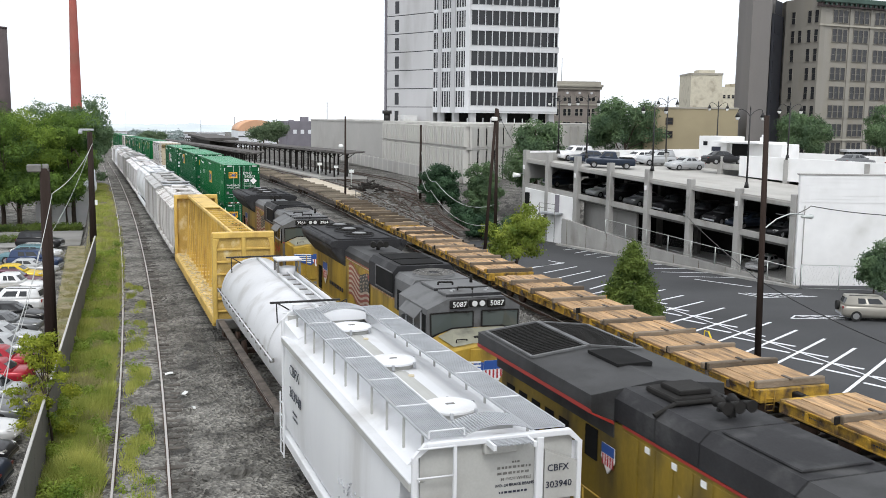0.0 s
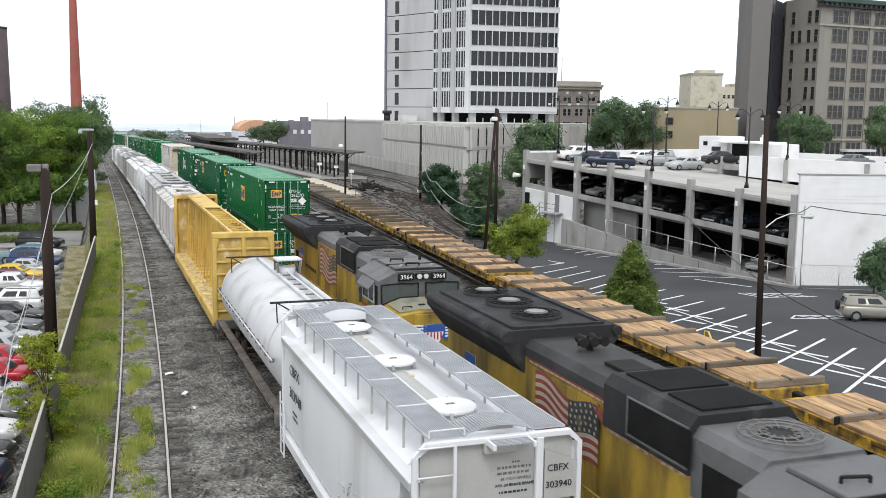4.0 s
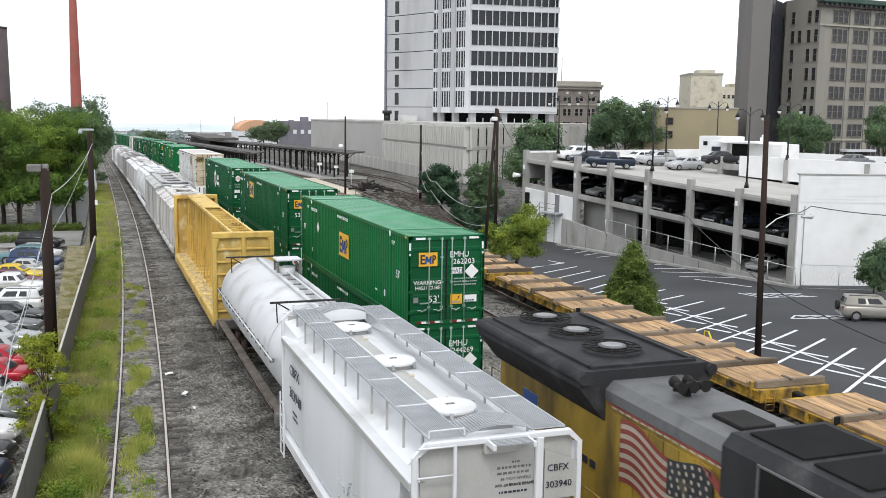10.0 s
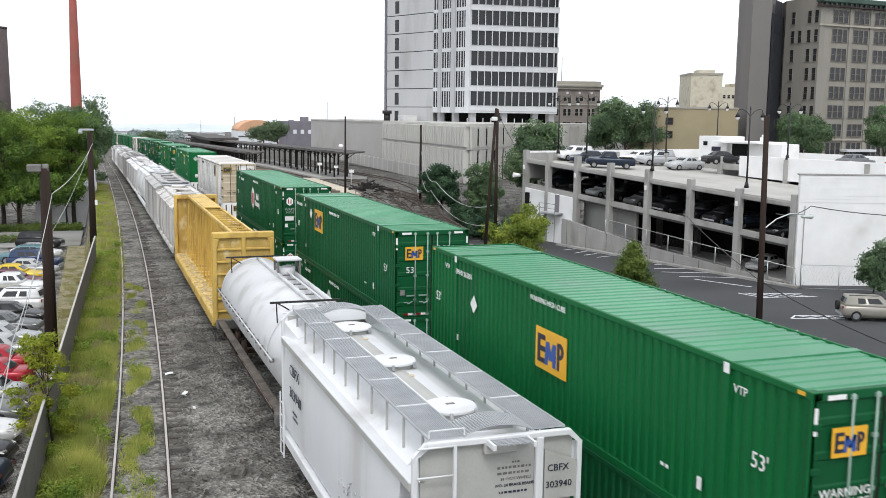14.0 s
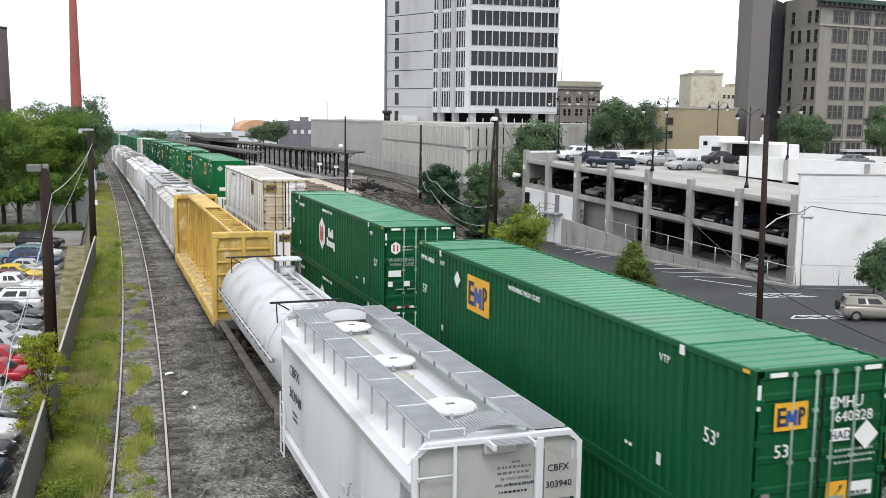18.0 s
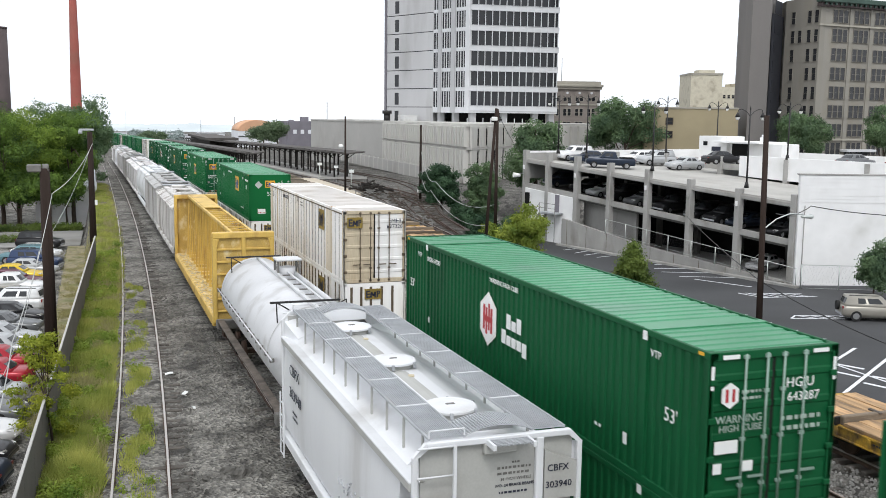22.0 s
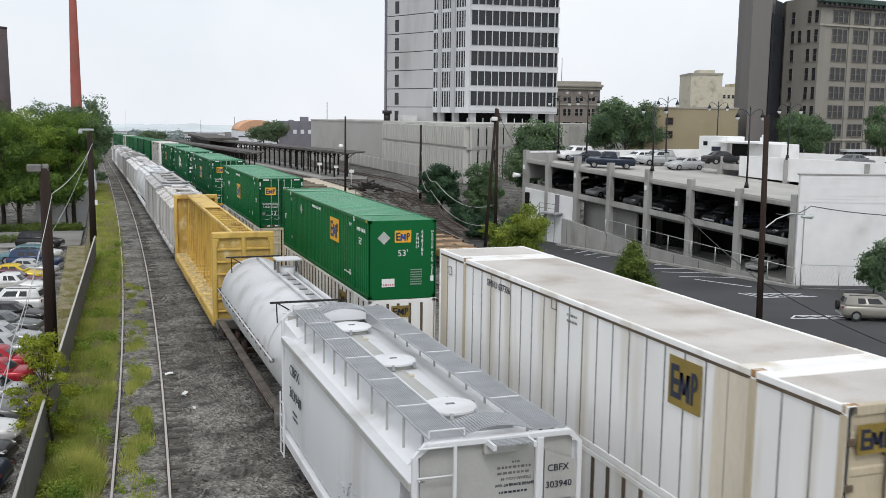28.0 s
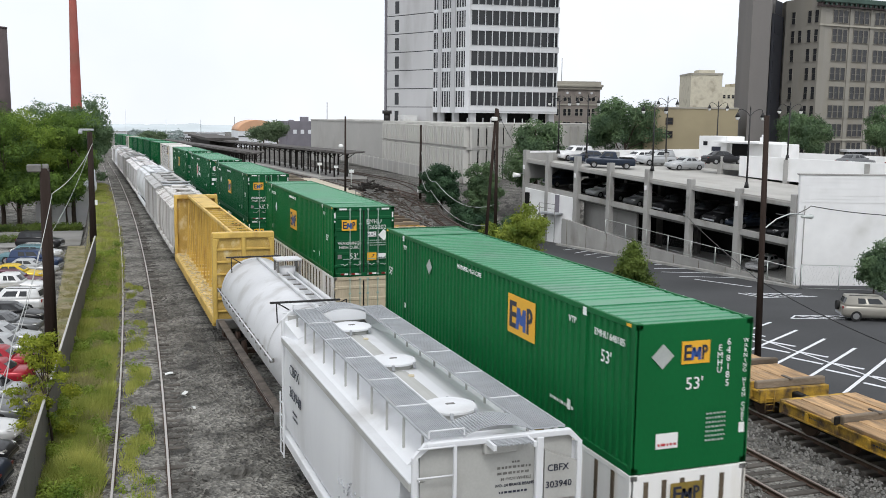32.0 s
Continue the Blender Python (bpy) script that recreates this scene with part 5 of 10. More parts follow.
    if marks == "cream" and not low:
        for ya, yb in ((2.08, 2.95), (length - 0.66, length - 0.14)):
            part("stained_panel", Shape().box(-hw - 0.002, -hw + 0.002, ya, yb, 0.16, CH - 0.155), CREAM_TAN, c, "tan rust-stained side panel")
        for ya, yb in ((0.0, 0.13), (1.90, 2.07), (length - 2.07, length - 1.90)):
            part("stained_post", Shape().box(-hw - 0.009, -hw + 0.004, ya, yb, 0.14, CH - 0.13), CREAM_RUST, c, "yellowed rust-streaked post")
            part("rust_patch", Shape().box(-hw - 0.011, -hw + 0.20, ya + 0.02, yb - 0.03, CH - 0.10, CH + 0.012, 0.004), RUST_PATCH, c, "rusted roof corner")
        part("roof_edge_grime", Shape().box(-hw - 0.007, -hw + 0.03, 0.1, length - 0.1, CH - 0.155, CH - 0.105), DARK_SEAM, c)
        for y in (1.98, length - 1.98):
            part("roof_cap", Shape().box(-hw + 0.05, hw - 0.05, y - 0.42, y + 0.42, CH - 0.02, CH - 0.006), CREAM, c, "bright white cross panel on the roof")
        letter("number", "EMHU 637326", 0.24, (xl, 11.85, 2.45), L, c, LOGO_DARK)
        bars(c, L, (xl, 7.9, 2.5), 2, 0.5, 0.26, SEAM_PALE)
        for y, z in ((15.27, 2.4), (8.8, 2.66)):
            fr = Shape().box(xl - 0.002, xl + 0.01, y - 0.1, y + 0.1, z - 0.12, z - 0.1).box(xl - 0.002, xl + 0.01, y - 0.1, y + 0.1, z + 0.1, z + 0.12).box(xl - 0.002, xl + 0.01, y - 0.12, y - 0.1, z - 0.12, z + 0.12).box(xl - 0.002, xl + 0.01, y + 0.1, y + 0.12, z - 0.12, z + 0.12)
            part("card_frame", fr, SEAM_PALE, c)
    if doors_near:
        if marks == "green":
            emblem(c, N, (-0.64, -0.022, 2.15), 0.62, 0.44)
            letter("number", "EMHU", 0.27, (0.42, -0.03, 2.20), N, c, None, 0.9)
            letter("number", number or "262203", 0.25, (0.58, -0.03, 1.97), N, c)
            diamond(c, N, (0.84, -0.03, 1.72), 0.24, WHITE_DECAL)
            part("code_plate", Shape().box(0.14, 0.52, -0.03, -0.022, 1.66, 1.86), WHITE_DECAL, c)
            letter("code", "HAD", 0.2, (0.33, -0.033, 1.69), N, c, LOGO_DARK)
            if number == "640828":
                letter("size_mark", "53", 0.3, (-0.78, -0.03, 1.5), N, c)
            else:
                letter("warning", "WARNING", 0.19, (-0.66, -0.03, 1.34), N, c)
                letter("warning", "HIGH CUBE", 0.165, (-0.64, -0.03, 1.18), N, c)
                letter("size_mark", "53'", 0.32, (-0.44, -0.03, 0.76), N, c)
            part("vent_square", Shape().box(-1.12, -0.96, -0.03, -0.02, 0.76, 0.94), SEAM_PALE, c)
            part("warning_plate", Shape().box(0.13, 0.53, -0.03, -0.02, 0.67, 0.99), LOGO_YELLOW, c, "yellow warning plate")
            part("pictogram", Shape().prism([(0.27, 0.74), (0.42, 0.86), (0.36, 0.9), (0.45, 0.94), (0.34, 0.8)], "y", -0.034, -0.03), LOGO_DARK, c)
            dpl = part("data_plate", Shape().box(0.58, 1.03, -0.03, -0.02, 0.72, 0.95), WHITE_DECAL, c)
            bars(dpl, N, (0.80, -0.032, 0.78), 1, 0.36, 0.1, LOGO_DARK)
            bars(c, N, (0.64, -0.03, 1.40), 3, 0.8, 0.3, FAINT_WHITE)
            for x in (-0.85, -0.3, 0.3, 0.86):
                part("lock_handle", Shape().path([(x - 0.15, -0.05, 0.52), (x - 0.03, -0.05, 0.52), (x, -0.05, 0.47), (x + 0.15, -0.05, 0.55)], 0.014, 5), CHROME, c)
        elif marks == "hub":
            hx = part("emblem", Shape().prism([(0.19 * math.sin(k * math.pi / 3), 0.22 * math.cos(k * math.pi / 3)) for k in range(6)], "z", 0, 0.012), WHITE_DECAL, c, "white hexagon emblem with red strokes")
            hx.matrix_basis = Matrix.Translation((-0.9, -0.025, 2.17)) @ N
            part("stroke", Shape().box(-0.09, -0.04, -0.11, 0.11, 0.012, 0.02).box(0.04, 0.09, -0.11, 0.11, 0.012, 0.02), LOGO_RED, hx)
            bars(c, N, (-0.48, -0.03, 2.16), 2, 0.36, 0.22, FAINT_WHITE)
            letter("warning", "WARNING", 0.19, (-0.70, -0.03, 1.70), N, c, FAINT_WHITE)
            letter("warning", "HIGH CUBE", 0.165, (-0.66, -0.03, 1.55), N, c, FAINT_WHITE)
            letter("number", "HGIU", 0.24, (0.5, -0.03, 2.22), N, c)
            letter("number", "643287" if not low else "641154", 0.22, (0.58, -0.03, 1.98), N, c)
            bars(c, N, (0.55, -0.03, 1.6), 2, 0.8, 0.35, FAINT_WHITE)
            for xa, xb, za, zb in ((-1.15, -0.7, 1.18, 1.40), (-1.16, -1.0, 0.84, 1.02), (-0.6, -0.38, 0.84, 1.02)):
                part("data_plate", Shape().box(xa, xb, -0.03, -0.02, za, zb), WHITE_DECAL, c)
        elif marks == "cream":
            emblem(c, N, (-0.82, -0.03, 2.43), 0.62, 0.42, plate=LOGO_OLD)
            letter("number", "EMHU", 0.24, (0.88, -0.03, 2.40), N, c, LOGO_DARK)
            letter("number", "637326", 0.22, (0.82, -0.03, 2.18), N, c, LOGO_DARK)
        if marks in ("green", "hub"):
            for x in (-1.0, -0.55, 0.2, 0.75):
                part("reflective_strip", Shape().box(x, x + 0.16, -0.032, -0.02, 0.08, 0.15), TAIL_LAMP, c)
                part("reflective_strip", Shape().box(x + 0.16, x + 0.32, -0.032, -0.02, 0.08, 0.15), WHITE_DECAL, c)
            for x in (-1.05, 0.76):
                part("reflective_strip", Shape().box(x, x + 0.32, -0.012, -0.002, CH - 0.12, CH - 0.05), WHITE_DECAL, c)
            for x in (-hw + 0.03, hw - 0.10):
                part("reflective_strip", Shape().box(x, x + 0.06, -0.012, -0.002, CH - 0.62, CH - 0.22), WHITE_DECAL, c)
    else:
        if marks == "green":
            emblem(c, N, (0.01, -0.012, 2.30), 0.62, 0.44)
            diamond(c, N, (-0.71, -0.012, 2.26), 0.24, CHROME)
            letter("size_mark", "53'", 0.34, (0.01, -0.016, 1.58), N, c)
            letter("number", "\n".join("EMHU"), 0.17, (0.56, -0.016, 2.29), N, c)
            letter("number", "\n".join(number or "648185"), 0.19, (0.75, -0.016, 2.39), N, c)
            letter("warning", "\n".join("WARNING HIGH CUBE"), 0.115, (1.14, -0.016, 2.42), N, c)
            dpl = part("data_plate", Shape().box(-0.78, -0.30, -0.014, -0.001, 0.46, 0.76), WHITE_DECAL, c)
            bars(dpl, N, (-0.54, -0.016, 0.54), 1, 0.4, 0.12, LOGO_RED)
            bars(c, N, (0.53, -0.016, 0.80), 7, 0.44, 0.62, FAINT_WHITE)
            part("corner_plate", Shape().box(1.08, 1.2, -0.014, -0.001, 0.62, 0.82), WHITE_DECAL, c)
        elif marks == "cream":
            [part("end_seam", Shape().box(x - 0.05, x + 0.05, -0.012, 0.0, 0.1, CH - 0.15), DARK_SEAM, c) for x in (-0.95, -0.55, -0.15, 0.3, 0.75)]
            emblem(c, N, (-0.07, -0.03, 2.45), 0.7, 0.42, plate=LOGO_OLD)
    return c


def well_car(label, well=16.6, far=False):
    """An intermodal well car; its well starts at y = 0."""
    w = thing("well_car", label, "railcar", group="well cars of the stack train")
    L = well
    for side in (-1, 1):
        s = Shape().box(side * 1.32, side * 1.42, -0.1, L + 0.1, 0.30, 1.02, 0.02).box(side * 1.30, side * 1.50, -0.1, L + 0.1, 0.98, 1.10, 0.02).box(side * 1.1, side * 1.5, -0.1, L + 0.1, 0.24, 0.32, 0.02)
        sill = part("side_sill", s, WELL_STEEL, w)
        for k in range(0 if far else 8):
            part("stiffener", Shape().box(side * 1.42, side * 1.48, 0.8 + k * L / 8, 0.9 + k * L / 8, 0.32, 0.98), WELL_STEEL, sill)
    for y, d in ((-0.1, -1), (L + 0.1, 1)):
        part("end_platform", Shape().box(-1.45, 1.45, y, y + d * 1.35, 0.85, 1.0, 0.02).box(-0.35, 0.35, y, y + d * 1.9, 0.55, 0.9, 0.03), WELL_STEEL, w)
        wheelset_truck(w, y + d * 0.95)
        part("coupler", Shape().box(-0.12, 0.12, y + d * 1.3, y + d * 2.05, 0.68, 0.94, 0.03), BLACK, w)
        for sx in (-1.4, 1.4):
            part("handrail", Shape().path([(sx, y + d * 0.25, 1.0), (sx, y + d * 0.25, 1.9), (sx, y + d * 1.2, 1.9), (sx, y + d * 1.2, 1.0)], 0.02), WELL_STEEL, w)
    part("floor_beam", Shape().box(-1.3, 1.3, 0.2, 0.7, 0.26, 0.34).box(-1.3, 1.3, L / 2 - 0.3, L / 2 + 0.3, 0.26, 0.34).box(-1.3, 1.3, L - 0.7, L - 0.2, 0.26, 0.34), BLACK, w)
    return w


def loco_underframe(e, L, hoodw):
    part("walkway", Shape().box(-1.55, 1.55, 0.75, L - 0.75, 1.42, 1.58, 0.02), UP_GREY, e)
    part("sill", Shape().box(-1.5, 1.5, 1.0, L - 1.0, 1.12, 1.42, 0.03), UP_YELLOW, e)
    part("fuel_tank", Shape().box(-1.35, 1.35, L * 0.36, L * 0.62, 0.35, 1.12, 0.18), BLACK, e)
    for y in (L * 0.19, L * 0.81):
        b = part("bogie", Shape().box(-1.2, -1.0, y - 2.4, y + 2.4, 0.55, 0.95, 0.06).box(1.0, 1.2, y - 2.4, y + 2.4, 0.55, 0.95, 0.06).box(-1.1, 1.1, y - 0.3, y + 0.3, 0.6, 1.1, 0.05), BLACK, e)
        for d in (-1.85, 0, 1.85):
            w = Shape()
            for sx in (-1, 1):
                w.tube((sx * 0.68, y + d, 0.53), (sx * 0.81, y + d, 0.53), 0.53, n=20)
            part("wheelset", w.tube((-0.95, y + d, 0.53), (0.95, y + d, 0.53), 0.09, n=8), RAIL_RUST, b)
    for y, d in ((0.75, -1), (L - 0.75, 1)):
        part("coupler", Shape().box(-0.13, 0.13, y, y + d * 0.75, 0.7, 0.98, 0.03), BLACK, e)
        part("pilot", Shape().box(-1.4, 1.4, y + d * 0.02, y + d * 0.14, 0.15, 1.4, 0.03), UP_GREY if d > 0 else UP_YELLOW, e)
    for side in (-1, 1):
        h = Shape()
        x = side * 1.5
        y = 6.9
        while y < L - 1.0:
            h.tube((x, y, 1.55), (x, y, 2.55), 0.018, n=6)
            y += 1.75
        h.tube((x, 6.9, 2.55), (x, L - 1.2, 2.55), 0.018, n=6)
        part("handrail", h, UP_YELLOW, e)


def wing_emblem(parent, at, w):
    """A striped shield with a blue head between two feathered wings, in plain shapes."""
    out = [(-0.22 * w, 0.24 * w), (0.22 * w, 0.24 * w), (0.25 * w, 0.0), (0.14 * w, -0.22 * w), (0, -0.3 * w), (-0.14 * w, -0.22 * w), (-0.25 * w, 0.0)]
    s = part("emblem", Shape().prism(out, "z", 0.01, 0.022), WHITE_DECAL, parent, "red, white and blue shield emblem with wings")
    s.matrix_basis = Matrix.Translation(at) @ FACE_NEAR
    part("shield_top", Shape().prism([(-0.22 * w, 0.24 * w), (0.22 * w, 0.24 * w), (0.245 * w, 0.04 * w), (-0.245 * w, 0.04 * w)], "z", 0.022, 0.028), LOGO_BLUE, s)
    for k in range(5):
        x = (-0.18 + k * 0.09) * w
        part("stripe", Shape().box(x - 0.02 * w, x + 0.02 * w, (-0.2 + 0.03 * abs(k - 2)) * w, 0.03 * w, 0.022, 0.027), LOGO_RED, s)
    for sd in (-1, 1):
        back = [(sd * 0.2 * w, 0.2 * w), (sd * 0.98 * w, 0.27 * w), (sd * 0.9 * w, 0.06 * w), (sd * 0.62 * w, -0.1 * w), (sd * 0.3 * w, -0.2 * w), (sd * 0.2 * w, -0.1 * w)]
        wing = part("wing", Shape().prism(back, "z", 0, 0.008), LOGO_BLUE, s)
        for k in range(5):
            r = (0.95, 0.92, 0.84, 0.7, 0.5)[k]
            z = (0.215 - k * 0.078) * w
            part("feather", Shape().prism([(sd * 0.3 * w, z - 0.022 * w), (sd * r * w, z + 0.012 * w), (sd * r * w, z + 0.045 * w), (sd * 0.3 * w, z + 0.022 * w)], "z", 0.008, 0.014), WHITE_DECAL, wing)


def side_shield(parent, at, h):
    s = part("emblem", Shape().prism([(-0.42 * h, 0.5 * h), (0.42 * h, 0.5 * h), (0.45 * h, 0.0), (0, -0.5 * h), (-0.45 * h, 0.0)], "z", 0, 0.012), WHITE_DECAL, parent, "red, white and blue shield emblem")
    s.matrix_basis = Matrix.Translation(at) @ FACE_LEFT
    part("shield_top", Shape().box(-0.42 * h, 0.42 * h, 0.16 * h, 0.5 * h, 0.012, 0.018), LOGO_BLUE, s)
    st = Shape()
    for k in range(5):
        st.box((-0.36 + k * 0.165) * h, (-0.28 + k * 0.165) * h, -0.24 * h, 0.14 * h, 0.012, 0.018)
    part("stripe", st, LOGO_RED, s)


def waving_flag(parent, y0, y1, z0, z1, x):
    """Thirteen waving stripes and a starred canton on the hood side."""
    n = 18
    def zz(t, k):
        return z0 + (z1 - z0) * k + 0.12 * math.sin(t * 8.0 + 0.4) - 0.10 * t
    for r in range(13):
        v = []
        for i in range(n + 1):
            t = i / n * (1.0 if r < 6 else 0.55)
            for k in (r / 13, (r + 0.98) / 13):
                v.append((x, y1 + (y0 - y1) * t, zz(t, k)))
        part("flag_stripe", Shape().add(v, [(2 * i, 2 * i + 1, 2 * i + 3, 2 * i + 2) for i in range(n)]), FLAG_RED if r % 2 == 0 else FLAG_PALE, parent)
    v = []
    for i in range(n + 1):
        t = 0.55 + 0.45 * i / n
        for k in (6 / 13, 1.0):
            v.append((x - 0.004, y1 + (y0 - y1) * t, zz(t, k)))
    canton = part("flag_canton", Shape().add(v, [(2 * i, 2 * i + 1, 2 * i + 3, 2 * i + 2) for i in range(n)]), FLAG_DARK, parent)
    stars = Shape()
    for a in range(6):
        for b in range(5):
            t, k = 0.59 + 0.37 * (a + 0.25 * (b % 2)) / 5.2, 0.52 + 0.42 * b / 4
            y, z = y1 + (y0 - y1) * t, zz(t, k)
            stars.add([(x - 0.008, y + 0.045 * math.cos(q), z + 0.045 * math.sin(q)) for q in (0.3, 1.56, 2.8, 4.1, 5.3)], [(0, 1, 2, 3, 4)])
    part("stars", stars, FLAG_PALE, canton, kind="stuff")


ROOF_GREY = mat("grimy_roof_grey", (0.042, 0.042, 0.043), 0.6, var=0.2, scale=0.9, bump=0.06, dirt=(0.022, 0.022, 0.022), dirt_amt=0.5, dirt_scale=1.2, spec=0.25)
FAN_PLATE = mat("dusty_fan_plate", (0.24, 0.245, 0.25), 0.6, var=0.2, scale=3, bump=0.05)
ANTIGLARE = mat("dull_green_grey_paint", (0.24, 0.235, 0.18), 0.7, var=0.15, scale=1.5, bump=0.05, dirt=(0.1, 0.1, 0.085), dirt_amt=0.35, dirt_scale=1.5)
FLAG_RED = mat("faded_flag_red", (0.24, 0.055, 0.045), 0.5, var=0.2, bump=0.0)
FLAG_PALE = mat("faded_flag_cream", (0.42, 0.36, 0.29), 0.5, var=0.15, bump=0.0)
FLAG_DARK = mat("faded_flag_blue", (0.035, 0.04, 0.045), 0.5, var=0.3, scale=2.5, bump=0.0, dirt=(0.25, 0.2, 0.12), dirt_amt=0.2, dirt_scale=3)


def horn(e, y, z):
    h = Shape().box(-0.06, 0.06, y - 0.06, y + 0.06, z, z + 0.12).box(-0.3, 0.3, y - 0.04, y + 0.04, z + 0.12, z + 0.2, 0.01)
    for x, d in ((-0.26, -1), (0.0, -1), (0.26, -1), (-0.14, 1), (0.16, 1)):
        h.tube((x, y, z + 0.24), (x, y + d * 0.25, z + 0.24), 0.05, 0.12, n=10)
    part("horn", h, BLACK, e)


def fan(e, y, z, r, name="radiator_fan"):
    f = part(name, Shape().tube((0, y, z - 0.05), (0, y, z + 0.07), r, n=24), SOOT if name == "radiator_fan" else UP_GREY, e)
    g = Shape()
    for k in range(3):
        rr = r * (0.95 - 0.24 * k)
        g.path([(rr * math.cos(a), y + rr * math.sin(a), z + 0.12) for a in np.linspace(0, 2 * math.pi, 25)], 0.016, 4)
    for k in range(12):
        a = k * math.pi / 6
        g.beam((0.3 * r * math.cos(a), y + 0.3 * r * math.sin(a), z + 0.12), (r * math.cos(a), y + r * math.sin(a), z + 0.12), 0.02)
    part("guard", g, BLACK if name == "radiator_fan" else SILL_GREY, f)
    if name != "radiator_fan":
        part("hub", Shape().tube((0, y, z + 0.07), (0, y, z + 0.09), r * 0.5, n=20), SOOT, f, "sooty fan middle")
    if name == "radiator_fan":
        part("hub", Shape().tube((0, y, z + 0.08), (0, y, z + 0.15), r * 0.46, n=20), UP_GREY, f, "grey round fan hub")
        part("hub_plate", Shape().tube((0, y, z + 0.15), (0, y, z + 0.165), r * 0.36, n=16), FAN_PLATE, f)


def loco_sd(number, label, roof):
    """A six-axle road locomotive with a wide nose and flared radiators; cab faces -y."""
    L = 22.05
    e = thing("locomotive", label, "locomotive", group="locomotives of the stack train")
    loco_underframe(e, L, 0.95)
    for ob in list(e.children):
        ob.matrix_basis = Matrix.Translation((0, 1.2, 0))
    # short broad nose with a dull top and yellow edges
    nose = [(-1.18, 1.58), (1.18, 1.58), (1.18, 3.34), (0.45, 3.45), (-0.45, 3.45), (-1.18, 3.34)]
    back = [(-1.40, 1.58), (1.40, 1.58), (1.40, 3.45), (0.80, 3.74), (-0.80, 3.74), (-1.40, 3.45)]
    s = Shape().rings([[(a * 0.97, 3.10, 1.58 + (b - 1.58) * 0.97) for a, b in nose], [(a, 3.17, b) for a, b in nose], [(a, 4.2, b) for a, b in back]], smooth=False)
    ns = part("nose", s, UP_YELLOW, e)
    part("nose_light", Shape().box(0.45, 0.85, 3.04, 3.12, 2.98, 3.12, 0.02), BLACK, ns)
    part("nose_door", Shape().box(-0.62, 0.42, 3.05, 3.11, 1.7, 3.34, 0.02), UP_YELLOW, ns)
    part("antiglare_panel", Shape().add([(-1.05, 3.27, 3.395), (-0.42, 3.24, 3.478), (0.42, 3.24, 3.478), (1.05, 3.27, 3.395), (1.24, 4.1, 3.536), (0.78, 4.1, 3.728), (-0.78, 4.1, 3.728), (-1.24, 4.1, 3.536)], [(0, 1, 6, 7), (1, 2, 5, 6), (2, 3, 4, 5)]), ANTIGLARE, ns)
    for x, y, z, w in ((-0.75, 3.42, 3.46, 0.16), (0.55, 3.65, 3.55, 0.2)):
        part("grab_iron", Shape().path([(x - w, y, z - 0.02), (x - w, y, z + 0.1), (x + w, y, z + 0.1), (x + w, y, z - 0.02)], 0.016), BLACK, ns)
    part("hatch_catch", Shape().box(-0.32, -0.08, 3.5, 3.62, 3.55, 3.6, 0.02), BLACK, ns)
    part("grab_iron", Shape().path([(-0.55, 3.04, 1.8), (-0.55, 2.98, 1.9), (-0.55, 2.98, 2.85), (-0.55, 3.04, 2.95)], 0.02), UP_YELLOW, ns)
    wing_emblem(ns, (0.08, 3.03, 2.68), 1.3)
    # cab
    prof = [(-1.48, 1.58), (1.48, 1.58), (1.48, 4.28), (0.88, 4.62), (-0.88, 4.62), (-1.48, 4.28)]
    s = Shape().rings([[(a, 4.38 if abs(a) > 1 else 4.17, b) for a, b in prof], [(a, 7.15, b) for a, b in prof]], smooth=False)
    cab = part("cab", s, UP_GREY, e)
    part("cab_face", Shape().add([(-1.47, 4.37, 1.6), (1.47, 4.37, 1.6), (1.47, 4.37, 4.27), (0.88, 4.16, 4.60), (-0.88, 4.16, 4.60), (-1.47, 4.37, 4.27), (0.88, 4.16, 1.6), (-0.88, 4.16, 1.6)], [(1, 2, 3, 6), (6, 3, 4, 7), (7, 4, 5, 0)]), UP_GREY, cab)
    part("cab_lower_side", Shape().box(-1.487, 1.487, 4.40, 7.14, 1.58, 3.46), UP_YELLOW, cab)
    for sx in (-1, 1):
        pts = [(sx * 1.38, 4.31, 3.48), (sx * 0.80, 4.11, 3.75), (sx * 0.14, 4.11, 3.76), (sx * 0.14, 4.11, 4.22), (sx * 0.88, 4.11, 4.22), (sx * 1.40, 4.31, 4.16)]
        part("windscreen", Shape().add(pts, [(0, 1, 4, 5), (1, 2, 3, 4)]), WINDSCREEN, cab)
        fr = Shape()
        for a, b in zip(pts, pts[1:] + pts[:1]):
            fr.beam(a, b, 0.045, 0.04)
        part("windscreen_frame", fr, BLACK, cab)
        part("wiper", Shape().beam((sx * 0.75, 4.08, 4.26), (sx * 0.3, 4.06, 4.19), 0.022), BLACK, cab)
        part("number_board", Shape().box(sx * 0.30, sx * 0.88, 4.05, 4.15, 4.33, 4.58, 0.03), BLACK, cab)
        letter("number", number, 0.22, (sx * 0.59, 4.035, 4.38), FACE_NEAR, cab)
        part("corner_marker", Shape().box(sx * 1.40, sx * 1.46, 4.30, 4.36, 3.40, 3.46), RED_STRIPE, cab)
        part("side_window", Shape().box(sx * 1.48, sx * 1.498, 4.95, 5.55, 3.5, 4.08), CAR_GLASS, cab)
        part("side_window", Shape().box(sx * 1.48, sx * 1.498, 5.65, 6.3, 3.5, 4.08), CAR_GLASS, cab)
        part("side_window", Shape().box(sx * 1.48, sx * 1.495, 4.5, 4.8, 3.36, 4.1), DARK_IN, cab)
